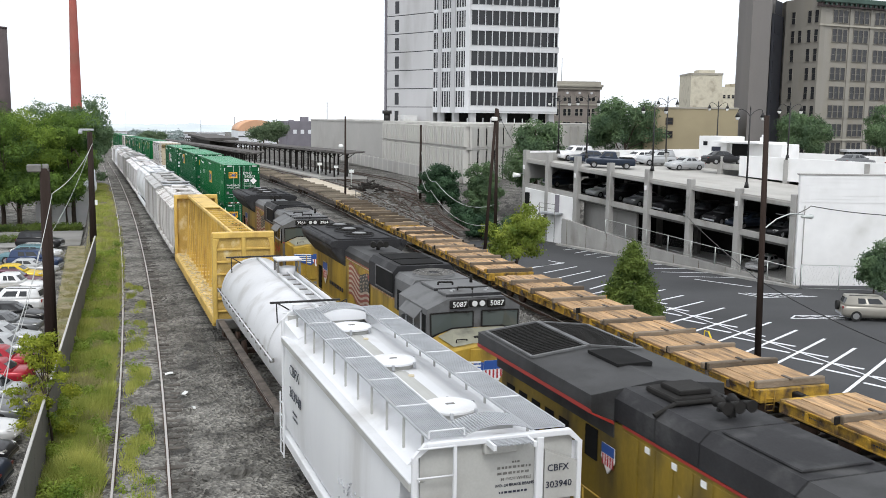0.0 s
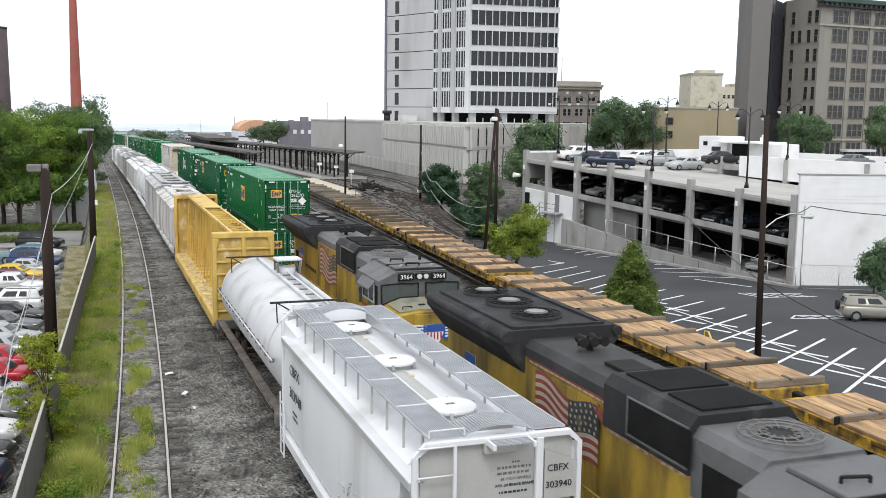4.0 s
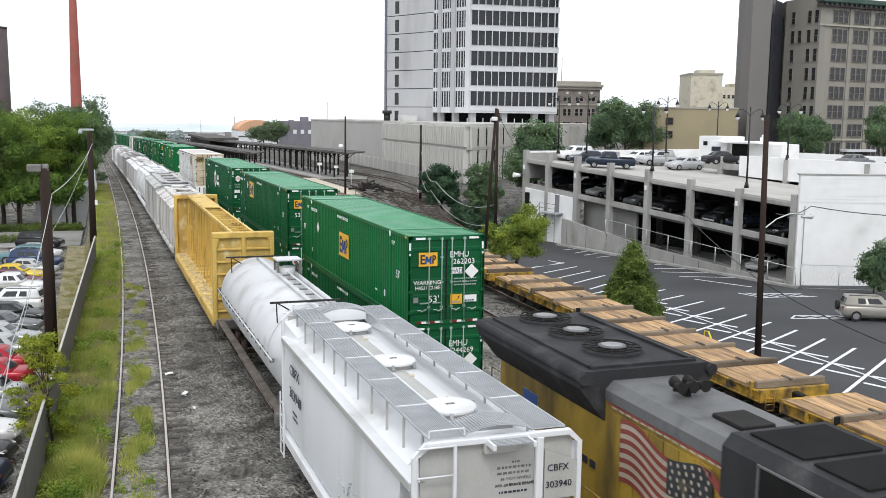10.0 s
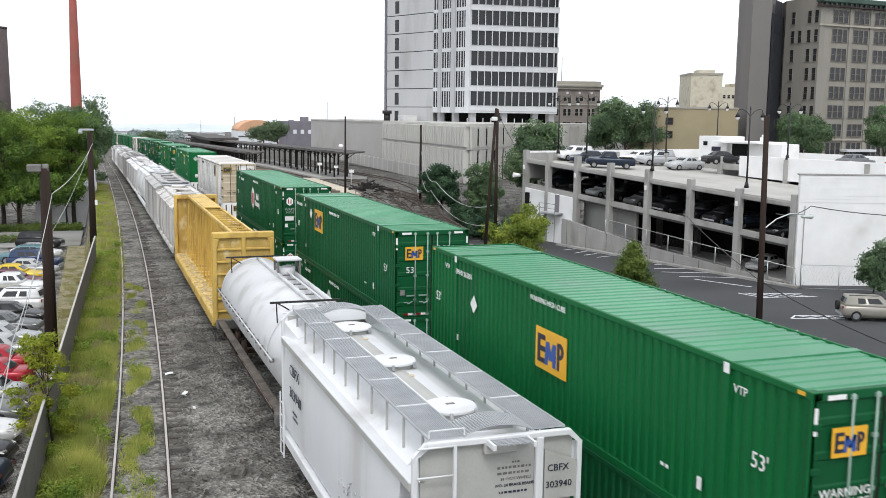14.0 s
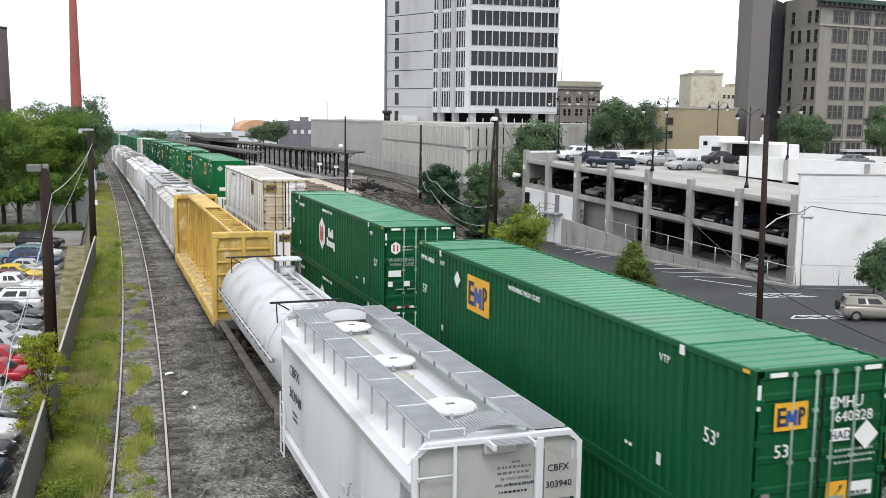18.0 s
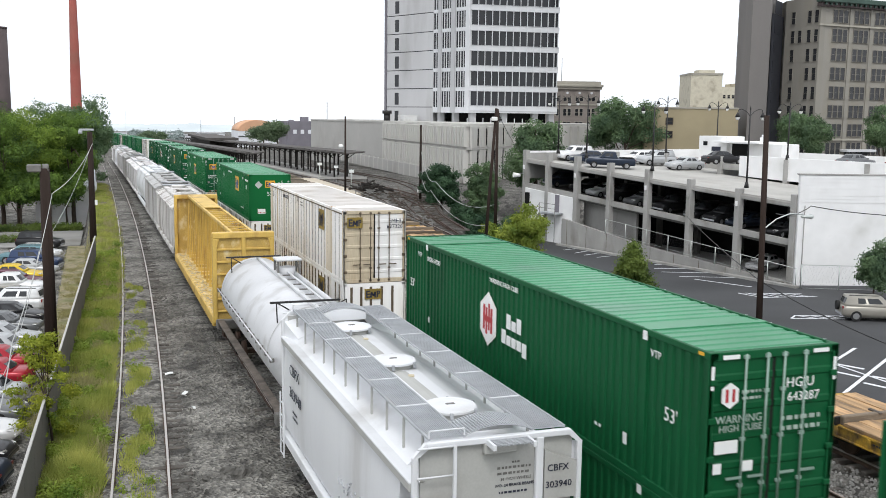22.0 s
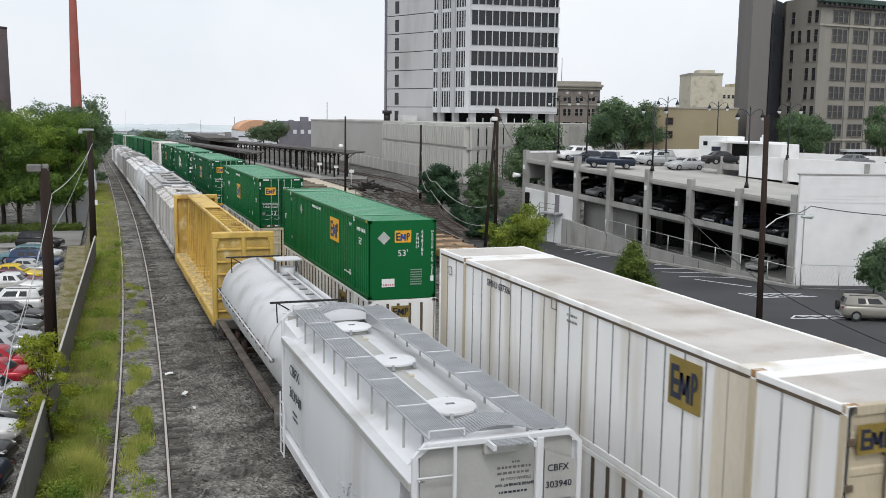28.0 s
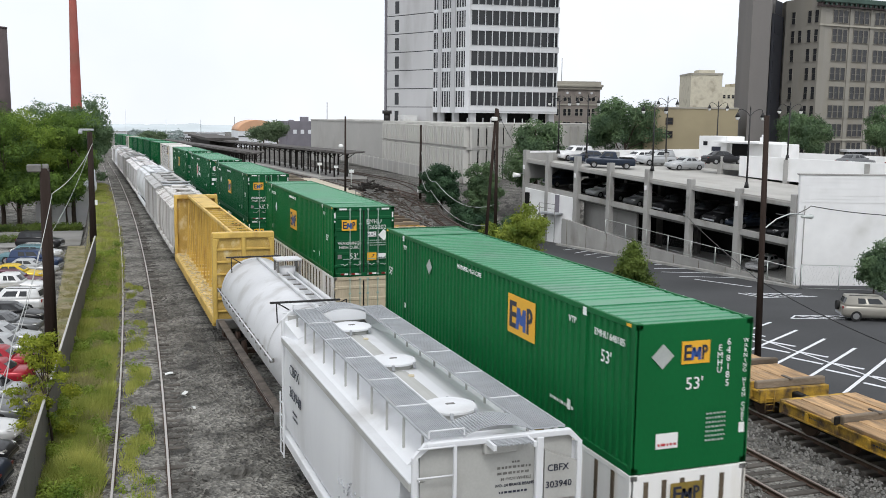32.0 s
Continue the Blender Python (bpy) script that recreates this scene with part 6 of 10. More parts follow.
        part("sunshade", Shape().prism([(sx * 1.48, 4.22), (sx * 1.72, 3.95), (sx * 1.72, 3.93), (sx * 1.48, 4.19)], "y", 4.85, 6.4), UP_GREY, cab)
        part("mirror", Shape().box(sx * 1.49, sx * 1.60, 6.5, 6.56, 3.2, 3.75, 0.01), UP_GREY, cab)
        part("side_window_frame", Shape().box(sx * 1.48, sx * 1.51, 5.57, 5.63, 3.5, 4.12).box(sx * 1.48, sx * 1.52, 4.88, 6.36, 3.44, 3.5).box(sx * 1.48, sx * 1.51, 4.9, 4.95, 3.5, 4.12).box(sx * 1.48, sx * 1.51, 6.3, 6.35, 3.5, 4.12), GRATING, cab)
    letter("number", number, 0.72, (-1.495, 5.75, 2.76), FACE_LEFT, cab, RED_STRIPE)
    hl = part("headlight", Shape().box(-0.27, 0.27, 4.05, 4.15, 4.36, 4.57, 0.03), BLACK, cab)
    for x in (-0.12, 0.12):
        part("lens", Shape().tube((x, 4.02, 4.46), (x, 4.06, 4.46), 0.085, n=16), HEADLIT, hl)
    for y0, y1 in ((4.42, 5.25), (5.5, 6.85)):
        part("roof_plate", Shape().box(-0.86, 0.86, y0, y1, 4.62, 4.71, 0.02), UP_GREY, cab)
        part("plate_edge", Shape().box(-0.88, 0.88, y0 - 0.02, y0 + 0.02, 4.615, 4.70), SOOT, cab)
    for x, y in ((-0.62, 4.7), (-0.48, 4.95), (0.45, 4.62), (0.62, 4.9)):
        part("roof_dome", Shape().tube((x, y, 4.70), (x, y, 4.76), 0.07, 0.05, n=10), FAN_PLATE, cab)
    for x, y in ((-0.1, 4.95), (-0.35, 6.0)):
        part("roof_handle", Shape().path([(x - 0.22, y, 4.7), (x - 0.22, y, 4.8), (x + 0.22, y - 0.1, 4.8), (x + 0.22, y - 0.1, 4.7)], 0.03), BLACK, cab)
    part("antenna", Shape().tube((-0.1, 4.3, 4.62), (-0.1, 4.3, 4.80), 0.012, n=6), BLACK, cab)
    part("antenna", Shape().tube((0.6, 6.2, 4.7), (0.6, 6.2, 4.95), 0.05, n=8), BLACK, cab)
    # electrical cabinet and dynamic brake
    hood = [(-0.96, 1.58), (0.96, 1.58), (0.96, 4.46), (0.80, 4.62), (-0.80, 4.62), (-0.96, 4.46)]
    upper = [(-0.98, 4.26), (0.98, 4.26), (0.98, 4.47), (0.81, 4.64), (-0.81, 4.64), (-0.98, 4.47)]
    part("hood", Shape().prism(hood, "y", 7.15, 20.9), UP_YELLOW, e)
    part("hood_roof", Shape().prism(upper, "y", 11.9, 20.9), roof, e)
    wide = [(-1.06, 1.58), (1.06, 1.58), (1.06, 4.5), (0.92, 4.68), (-0.92, 4.68), (-1.06, 4.5)]
    blower = part("blower_housing", Shape().prism([(a, max(b, 3.45)) for a, b in wide], "y", 7.15, 9.0), UP_GREY, e)
    part("blower_lower_side", Shape().box(-1.055, 1.055, 7.16, 9.0, 1.58, 3.45), UP_YELLOW, e)
    fan(e, 8.05, 4.66, 0.72, "blower_fan")
    dyn = part("dynamic_brake", Shape().prism([(-1.12, 3.8), (1.12, 3.8), (1.12, 4.66), (0.95, 4.86), (-0.95, 4.86), (-1.12, 4.66)], "y", 9.0, 12.0), SOOT, e)
    part("engine_lower_side", Shape().box(-1.06, 1.06, 9.0, 12.0, 1.58, 3.8), UP_YELLOW, e)
    part("engine_stripe", Shape().box(-1.066, 1.066, 9.02, 11.98, 3.70, 3.79), RUST_PATCH, e, "faded red-brown stripe")
    for sx in (-1, 1):
        part("intake_grille", Shape().box(sx * 1.12, sx * 1.15, 8.95, 11.0, 3.95, 4.62, 0.01), DARK_IN, dyn)
        part("intake_grille", Shape().box(sx * 1.06, sx * 1.08, 7.55, 8.65, 3.45, 4.15, 0.01), DARK_IN, blower)
        part("grille_frame", Shape().box(sx * 1.12, sx * 1.155, 9.01, 11.07, 3.90, 3.94).box(sx * 1.12, sx * 1.155, 11.02, 11.06, 3.9, 4.64).box(sx * 1.12, sx * 1.155, 9.01, 11.07, 4.63, 4.66), UP_GREY, dyn)
        for k in range(7):
            y = 12.4 + k * 0.5
            part("hood_door", Shape().box(sx * 0.98, sx * 1.0, y + 0.02, y + 0.48, 1.75, 4.1, 0.006), UP_YELLOW, e)
    part("roof_hatch", Shape().box(-0.75, 0.75, 9.2, 10.3, 4.86, 4.9, 0.01).box(-0.75, 0.75, 10.5, 11.8, 4.86, 4.9, 0.01), DARK_IN, e)
    part("exhaust_outlet", Shape().box(-0.35, 0.35, 12.5, 13.4, 4.63, 4.72, 0.02), BLACK, e)
    part("hood_stripe", Shape().box(-0.985, 0.985, 12.0, 15.95, 4.21, 4.245), FLAG_RED, e)
    horn(e, 14.7, 4.63)
    # flared radiators
    rp = [(-1.0, 3.82), (1.0, 3.82), (1.56, 4.52), (1.56, 4.78), (1.42, 4.86), (-1.42, 4.86), (-1.56, 4.78), (-1.56, 4.52)]
    rad = part("radiator", Shape().prism(rp, "y", 16.1, 21.65), SOOT, e)
    for sx in (-1.5, 1.5):
        part("radiator_beam", Shape().tube((sx, 16.0, 4.72), (sx, 21.65, 4.72), 0.12, n=10), SOOT, rad)
    part("rear_hood_side", Shape().box(-0.96, 0.96, 20.9, 21.5, 1.58, 4.4, 0.03), UP_YELLOW, e)
    for y in (17.6, 19.3, 21.0 - 0.02):
        fan(rad, y, 4.84, 0.66)
    part("radiator_rim", Shape().box(-1.25, -1.15, 16.3, 21.4, 4.86, 4.92).box(1.15, 1.25, 16.3, 21.4, 4.86, 4.92).box(-1.25, 1.25, 16.25, 16.35, 4.86, 4.92), SOOT, rad)
    waving_flag(e, 12.35, 15.4, 2.75, 4.02, -1.008)
    for k in range(14):
        part("reflector_strip", Shape().box(-0.99, -0.975, 12.1 + k * 0.27, 12.1 + k * 0.27 + 0.19, 4.17, 4.205), FLAG_PALE, e)
    part("lightning_stripe", Shape().prism([(12.0, 3.9), (12.35, 4.12), (12.3, 3.95), (12.75, 4.16), (12.0, 3.72)], "x", -1.07, -1.062), FLAG_RED, e)
    side_shield(e, (-0.985, 19.6, 3.0), 0.95)
    bars(e, FACE_LEFT, (-0.985, 17.6, 2.75), 1, 2.4, 0.4, LOGO_DARK, "slogan")
    part("side_opening", Shape().box(-1.01, -0.99, 20.3, 20.85, 2.1, 3.2), DARK_IN, e)
    return e


def loco_ge(label):
    """A six-axle locomotive with a wide winged radiator; cab faces -y."""
    L = 22.3
    e = thing("locomotive", label, "locomotive", group="locomotives of the stack train")
    loco_underframe(e, L, 1.0)
    nose = [(-1.2, 1.58), (1.2, 1.58), (1.2, 3.1), (0.9, 3.35), (-0.9, 3.35), (-1.2, 3.1)]
    part("nose", Shape().prism(nose, "y", 1.7, 3.7), GE_YELLOW, e)
    prof = [(-1.52, 1.58), (1.52, 1.58), (1.52, 4.1), (0.95, 4.5), (-0.95, 4.5), (-1.52, 4.1)]
    cab = part("cab", Shape().prism(prof, "y", 3.7, 6.9), UP_GREY, e)
    part("windscreen", Shape().box(-1.35, -0.1, 3.67, 3.69, 3.4, 3.95).box(0.1, 1.35, 3.67, 3.69, 3.4, 3.95), CAR_GLASS, cab)
    hood = [(-1.0, 1.58), (1.0, 1.58), (1.0, 3.92), (-1.0, 3.92)]
    part("hood", Shape().prism(hood, "y", 6.9, 21.0), GE_YELLOW, e)
    top = [(-1.02, 3.98), (1.02, 3.98), (1.02, 4.42), (0.8, 4.62), (-0.8, 4.62), (-1.02, 4.42)]
    for y0, y1 in ((6.9, 10.0), (10.03, 12.45), (12.48, 13.85), (13.88, 15.35)):
        part("hood_roof", Shape().prism(top, "y", y0, y1), SOOT if y0 > 9 else ROOF_GREY, e)
    part("hood_stripe", Shape().box(-1.025, 1.025, 6.9, 15.0, 3.92, 3.97), RED_STRIPE, e)
    part("blower_housing", Shape().prism([(-1.4, 2.8), (1.4, 2.8), (1.4, 4.3), (1.15, 4.6), (-1.15, 4.6), (-1.4, 4.3)], "y", 6.9, 9.2), ROOF_GREY, e)
    part("side_grille", Shape().box(-1.43, -1.40, 7.2, 9.0, 3.3, 4.2).box(1.40, 1.43, 7.2, 9.0, 3.3, 4.2), DARK_IN, e)
    part("exhaust_outlet", Shape().box(-0.55, 0.55, 13.95, 15.0, 4.62, 4.74, 0.03).box(-0.35, 0.35, 14.1, 14.8, 4.74, 4.84, 0.02), BLACK, e)
    part("roof_hatch", Shape().box(-0.7, 0.7, 10.3, 12.3, 4.62, 4.67, 0.02), SOOT, e)
    horn(e, 13.0, 4.64)
    for sx in (-1, 1):
        for k in range(9 if sx < 0 else 0):
            y = 9.6 + k * 0.6
            part("hood_door", Shape().box(sx * 1.0, sx * 1.02, y + 0.02, y + 0.58, 1.75, 3.85, 0.006), GE_YELLOW, e)
        for k in range(5 if sx < 0 else 0):
            part("reflector_plate", Shape().box(-1.03, -1.02, 10.4 + k * 0.9, 10.56 + k * 0.9, 3.70, 3.82), WHITE_DECAL, e)
    # winged radiator with a shallow ridged top
    rp = [(-1.02, 3.6), (1.02, 3.6), (1.02, 3.95), (1.55, 4.17), (1.55, 4.52), (0.0, 4.70), (-1.55, 4.52), (-1.55, 4.17), (-1.02, 3.95)]
    rad = part("radiator", Shape().prism(rp, "y", 15.35, 21.3), ROOF_GREY, e)
    for sx in (-1, 1):
        part("radiator_stripe", Shape().prism([(sx * 1.56, 4.24), (sx * 1.56, 4.15), (sx * 1.03, 3.88), (sx * 1.03, 3.95), (sx * 1.53, 4.17)], "y", 15.33, 21.32), RED_STRIPE, rad)
        slope = lambda x: 4.70 - 0.18 * x / 1.55
        part("screen_bed", Shape().add([(sx * 0.06, 18.4, slope(0.06) + 0.012), (sx * 1.38, 18.4, slope(1.38) + 0.012), (sx * 1.38, 21.05, slope(1.38) + 0.012), (sx * 0.06, 21.05, slope(0.06) + 0.012)], [(0, 1, 2, 3)]), DARK_IN, rad)
        g = Shape()
        for k in range(22):
            y = 18.46 + k * 0.12
            g.beam((sx * 0.08, y, slope(0.08) + 0.03), (sx * 1.36, y, slope(1.36) + 0.03), 0.035, 0.02)
        part("radiator_screen", g, BLACK, rad, kind="stuff")
        fr = Shape()
        c = [(0.03, 18.36), (1.42, 18.36), (1.42, 21.1), (0.03, 21.1)]
        for (xa, ya), (xb, yb) in zip(c, c[1:] + c[:1]):
            fr.beam((sx * xa, ya, slope(xa) + 0.03), (sx * xb, yb, slope(xb) + 0.03), 0.07, 0.05)
        part("screen_frame", fr, UP_GREY, rad)
        for k in range(5):
            part("side_screen", Shape().box(sx * 1.0, sx * 1.02, 17.3 + k * 0.72, 17.75 + k * 0.72, 2.1, 3.35, 0.004), DARK_IN, e)
        part("side_window", Shape().box(sx * 1.0, sx * 1.03, 16.0, 16.5, 2.9, 3.55), DARK_IN, e)
    part("rear_stripe", Shape().box(-1.5, 1.5, 21.3, 21.33, 4.15, 4.24), RED_STRIPE, rad)
    part("radiator_hatch", Shape().box(-0.25, 0.6, 16.6, 17.95, 4.6, 4.74, 0.01), DARK_IN, rad)
    part("hood_lip", Shape().path([(-1.05, 13.86, 4.5), (-0.6, 13.86, 4.68), (0.6, 13.86, 4.68), (1.05, 13.86, 4.5)], 0.05), BLACK, e)
    side_shield(e, (-1.03, 15.5, 3.1), 0.6)
    part("flag_emblem", Shape().prism([(9.2, 2.0), (13.2, 2.1), (13.0, 3.3), (12.0, 3.0), (11.2, 3.45), (9.6, 3.2)], "x", -1.035, -1.025), FLAG_PALE, e, "faded flag and eagle graphic")
    part("flag_emblem", Shape().prism([(9.3, 2.1), (10.6, 2.1), (10.8, 3.1), (9.7, 3.0)], "x", -1.04, -1.03), FLAG_DARK, e)
    return e


HEADLIT = mat("headlight_lens", (0.55, 0.56, 0.56), 0.15, var=0.02, bump=0.0)
_b = HEADLIT.node_tree.nodes["Principled BSDF"]
_b.inputs["Emission Color"].default_value, _b.inputs["Emission Strength"].default_value = (1.0, 0.95, 0.88, 1), 0.05
# tint raised to paint in the pale sky the glass reflects
WINDSCREEN = glass_mat("windscreen_glass", (0.075, 0.09, 0.085), 0.07, 0.8)


# ---- the stack train: places along the train, in metres behind the eye at the start ----
TRAIN = []


def join_train(ob, u, x=STACK_X, z=0.0):
    TRAIN.append((ob, u, x, z))
    return ob


def build_train():
    a = loco_ge("yellow locomotive with sooty roof and winged radiator")
    join_train(a, 1.3)
    b = loco_sd("5087", "yellow and grey locomotive numbered 5087 with flared radiators", ROOF_GREY)
    join_train(b, 22.4)
    c = loco_sd("3964", "yellow and grey locomotive numbered 3964 with flared radiators", UP_GREY)
    join_train(c, 45.0)
    G, GD = GREEN, GREEN_DARK
    # u of the near end, length, (top: paint, marks, doors near), (bottom), number
    rows = [
        (73.2, CL, (G, "green", True), (GD, "green", True), "262203"),
        (93.05, CL, (GD, "green", True), (GD, "hub", True), "640828"),
        (112.9, CL, (GD, "hub", True), (GD, "hub", True), ""),
        (137.3, CL, ("cream", "cream", True), ("cream", "cream", False), ""),
        (161.1, CL, (G, "green", False), ("cream", "cream", False), "648185"),
        (184.8, CL, (G, "green", True), ("cream", "plain", True), "265202"),
        (207.5, CL, (GD, "green", True), (GD, "green", True), "262041"),
        (227.5, CL, (GD, "hub", True), (GD, "hub", True), ""),
        (247.4, CL, (GD, "green", True), (GD, "green", True), "262377"),
        (267.6, CL, ("cream", "cream", False), ("cream", "cream", True), ""),
    ]
    u = 288.0
    for k in range(11):
        cr = k == 5
        rows.append((u, CL, ("cream", "cream", True) if cr else (GD if k % 2 else G, "plain", True), ("cream", "plain", True) if cr else (GD, "plain", True), "262001"))
        u += 20.1
    wc = None
    for i, (u, ln, top, bot, num) in enumerate(rows):
        for lev, (paint, marks, near) in ((1, top), (0, bot)):
            if paint == "cream":
                c = container("cream-white panelled container with rust-stained doors" if lev else "cream-white panelled container in the well below", CREAM, CREAM_ROOF, near, ln, marks, panel=True, door_paint=CREAM_RUST, far=i > 9, low=lev == 0)
            else:
                lab = {"green": "green ribbed container with a yellow emblem", "hub": "dark green ribbed container with hexagon emblem", "plain": "dark green ribbed container"}[marks]
                c = container(lab + (" stacked on top" if lev else " in the well below"), paint, GREEN_SHEEN, near, ln, marks, number=num if lev else "244269", emb={1: (11.25, 2.06), 4: (5.05, 2.03)}.get(i) if lev else None, far=i > 9)
            join_train(c, u, STACK_X, 0.345 + lev * (CH + 0.012))
        if wc is None or i == 10:
            w = wc = well_car("grimy yellow double-stack well car", far=i == 10)
        else:
            w = copy_thing(wc, Matrix.Identity(4))
        join_train(w, u - 0.22)


build_train()


place_standing_cars()


# ---- buildings ----
def plan_frame(p, q, z=0.0):
    """A frame at p whose local x runs to q, and whose local -y looks out of the wall."""
    d = Vector((q[0] - p[0], q[1] - p[1], 0))
    L = d.length
    d.normalize()
    m = Matrix(((d.x, -d.y, 0, p[0]), (d.y, d.x, 0, p[1]), (0, 0, 1, z), (0, 0, 0, 1)))
    return m, L


def windows(parent, m, spots, w, h, glass=None, frame_mat=None, depth=0.10, sill=None, t=0.09, bar=0.03):
    """Panes with frames at (x, z) spots in the frame m; each window a part with a pane under it."""
    fm = Shape()
    fm.box(-w / 2 - t, -w / 2, -depth, 0.05, -t, h + t).box(w / 2, w / 2 + t, -depth, 0.05, -t, h + t).box(-w / 2, w / 2, -depth, 0.05, h, h + t).box(-w / 2 - (0.1 if sill else 0), w / 2 + (0.1 if sill else 0), -depth - (0.1 if sill else 0), 0.05, -t, 0)
    fm.box(-w / 2, w / 2, -depth * 0.6, 0.02, h * 0.5 - bar, h * 0.5 + bar)
    fme = fm.mesh("window", frame_mat or BEIGE_TRIM)
    gme = Shape().box(-w / 2, w / 2, -0.035, 0.03, 0, h).mesh("pane", glass or DARK_GLASS)
    for x, z in spots:
        a = part("window", fme, None, parent)
        a.matrix_basis = m @ Matrix.Translation((x, 0, z))
        part("pane", gme, None, a)


def slab_prism(pts, z0, z1):
    return Shape().prism(pts, "z", z0, z1)


def build_tower():
    P0, P1, P2 = (90.1, 182.3), (72.1, 184.4), (68.3, 194.3)
    t = thing("office_tower", "pale concrete office tower with dark ribbon windows", "building")
    ZT = 62.0
    part("wall", slab_prism([P1, P0, (94, 212), (78, 216), P2], 10.75, ZT), TOWER_CONC, t)
    part("roof_parapet", slab_prism([(71.9, 184.2), (90.4, 182.0), (94.3, 212.2), (78, 216.3), (68, 194.4)], ZT, ZT + 1.2), TOWER_WHITE, t)
    part("recessed_base", slab_prism([(74, 187), (89, 185), (93, 210), (79, 213), (71, 195)], -4, 10.75), DARK_IN, t)
    for x, y in ((73, 185.3), (79.5, 184.6), (86, 183.9), (89.4, 183.5), (69.4, 193.8), (71.1, 189.8)):
        part("column", Shape().box(x - 0.6, x + 0.6, y - 0.6, y + 0.6, -4, 10.8, 0.05), TOWER_CONC, t)
    m, L = plan_frame(P1, P0)
    fh, band = 3.93, 1.05
    xs = [0.12] + [1.42 + 1.442 * k for k in range(12)] + [L - 0.12]
    panes = {}
    fin = Shape().box(-0.065, 0.065, -0.34, 0.02, -band - 0.02, fh - band).mesh("mullion", TOWER_WHITE)
    for f in range(13):
        z = 10.98 + f * fh
        b = part("spandrel", Shape().box(-0.15, L + 0.15, -0.28, 0.1, z - (0.36 if f == 0 else 0), z + band, 0.03), TOWER_WHITE, t)
        b.matrix_basis = m
        if f < 9:
            part("sill_rail", Shape().box(-0.1, L + 0.1, -0.36, -0.24, z + band - 0.06, z + band + 0.05, 0.01).box(-0.1, L + 0.1, -0.36, -0.24, z - 0.06, z + 0.05, 0.01), TOWER_CONC, b)
        for k, (xa, xb) in enumerate(zip(xs, xs[1:])):
            w = round(xb - xa, 2)
            if w not in panes:
                panes[w] = Shape().box(-w / 2 + 0.06, w / 2 - 0.06, -0.06, 0.02, 0, fh - band).mesh("pane", TOWER_GLASS)
            if f < 7 or k == 0:
                a = part("window", panes[w] if f < 7 else Shape().box(-w / 2, L - w / 2, -0.06, 0.02, 0, fh - band).mesh("pane", TOWER_GLASS), None, t)
                a.matrix_basis = m @ Matrix.Translation(((xa + xb) / 2, 0, z + band))
            if f < 7:
                part("mullion", fin, None, t).matrix_basis = m @ Matrix.Translation((xb if k < len(xs) - 2 else L - 0.1, 0, z + band))
    # receding side: three window bays between piers
    m, L = plan_frame(P2, P1)
    for x0, x1 in ((1.12, 2.03), (5.09, 6.3), (9.44, L + 0.1)):
        part("pier", Shape().box(x0, x1, -0.5, 0.1, -0.2, ZT - 10.75, 0.04), TOWER_WHITE if x0 > 9 else TOWER_CONC, t).matrix_basis = m @ Matrix.Translation((0, 0, 10.75))
    for f in range(13):
        z = 10.98 + f * fh
        part("spandrel", Shape().box(-0.7, L - 1.0, -0.2, 0.1, z - (0.4 if f == 0 else 0), z + 0.72, 0.03), TOWER_WHITE, t).matrix_basis = m
        for x0, x1, n in ((-0.6, 1.1, 2), (2.05, 5.07, 4), (6.32, 9.42, 4)):
            w = (x1 - x0) / n
            if f > 6:
                part("window", Shape().box(x0, x1, -0.06, 0.05, z + 0.72, z + fh), TOWER_GLASS, t).matrix_basis = m
                continue
            for k in range(n):
                part("window", Shape().box(x0 + k * w + 0.05, x0 + (k + 1) * w - 0.05, -0.06, 0.05, z + 0.74, z + fh), TOWER_GLASS, t).matrix_basis = m
            fins = Shape()
            for k in range(n + 1):
                fins.box(x0 + k * w - 0.07, x0 + k * w + 0.07, -0.2, 0.05, z + 0.7, z + fh)
            part("mullions", fins, TOWER_WHITE, t, kind="stuff").matrix_basis = m
    # service core: stacked concrete panels, each storey proud of the joint
    for f in range(13):
        z = 3.93 + f * 3.846
        part("core_panel", slab_prism([(62.06, 208.4), (64.74, 202.8), (67.9, 194.7), (76, 203), (68, 214)], z + 0.16, z + 3.846), TOWER_CORE, t)
    part("core_joint", slab_prism([(62.36, 208.5), (64.95, 203.1), (67.9, 195.1), (75.8, 203), (68, 213.6)], -4, 53.9), DARK_SLAB, t)
    # added violet-grey strip, standing in for the lens's colour fringe
    part("core_strip", slab_prism([(61.75, 209.4), (62.0, 208.5), (66, 213), (65, 214)], -4, 53.5), GREY_BRICK, t)
    m, L = plan_frame((62.06, 208.4), (64.74, 202.8))
    for f in range(13):
        z = 3.93 + f * 3.846
        part("window", Shape().box(2.55, 3.75, -0.05, 0.1, z + 0.55, z + 3.1), TOWER_GLASS, t).matrix_basis = m
    return t


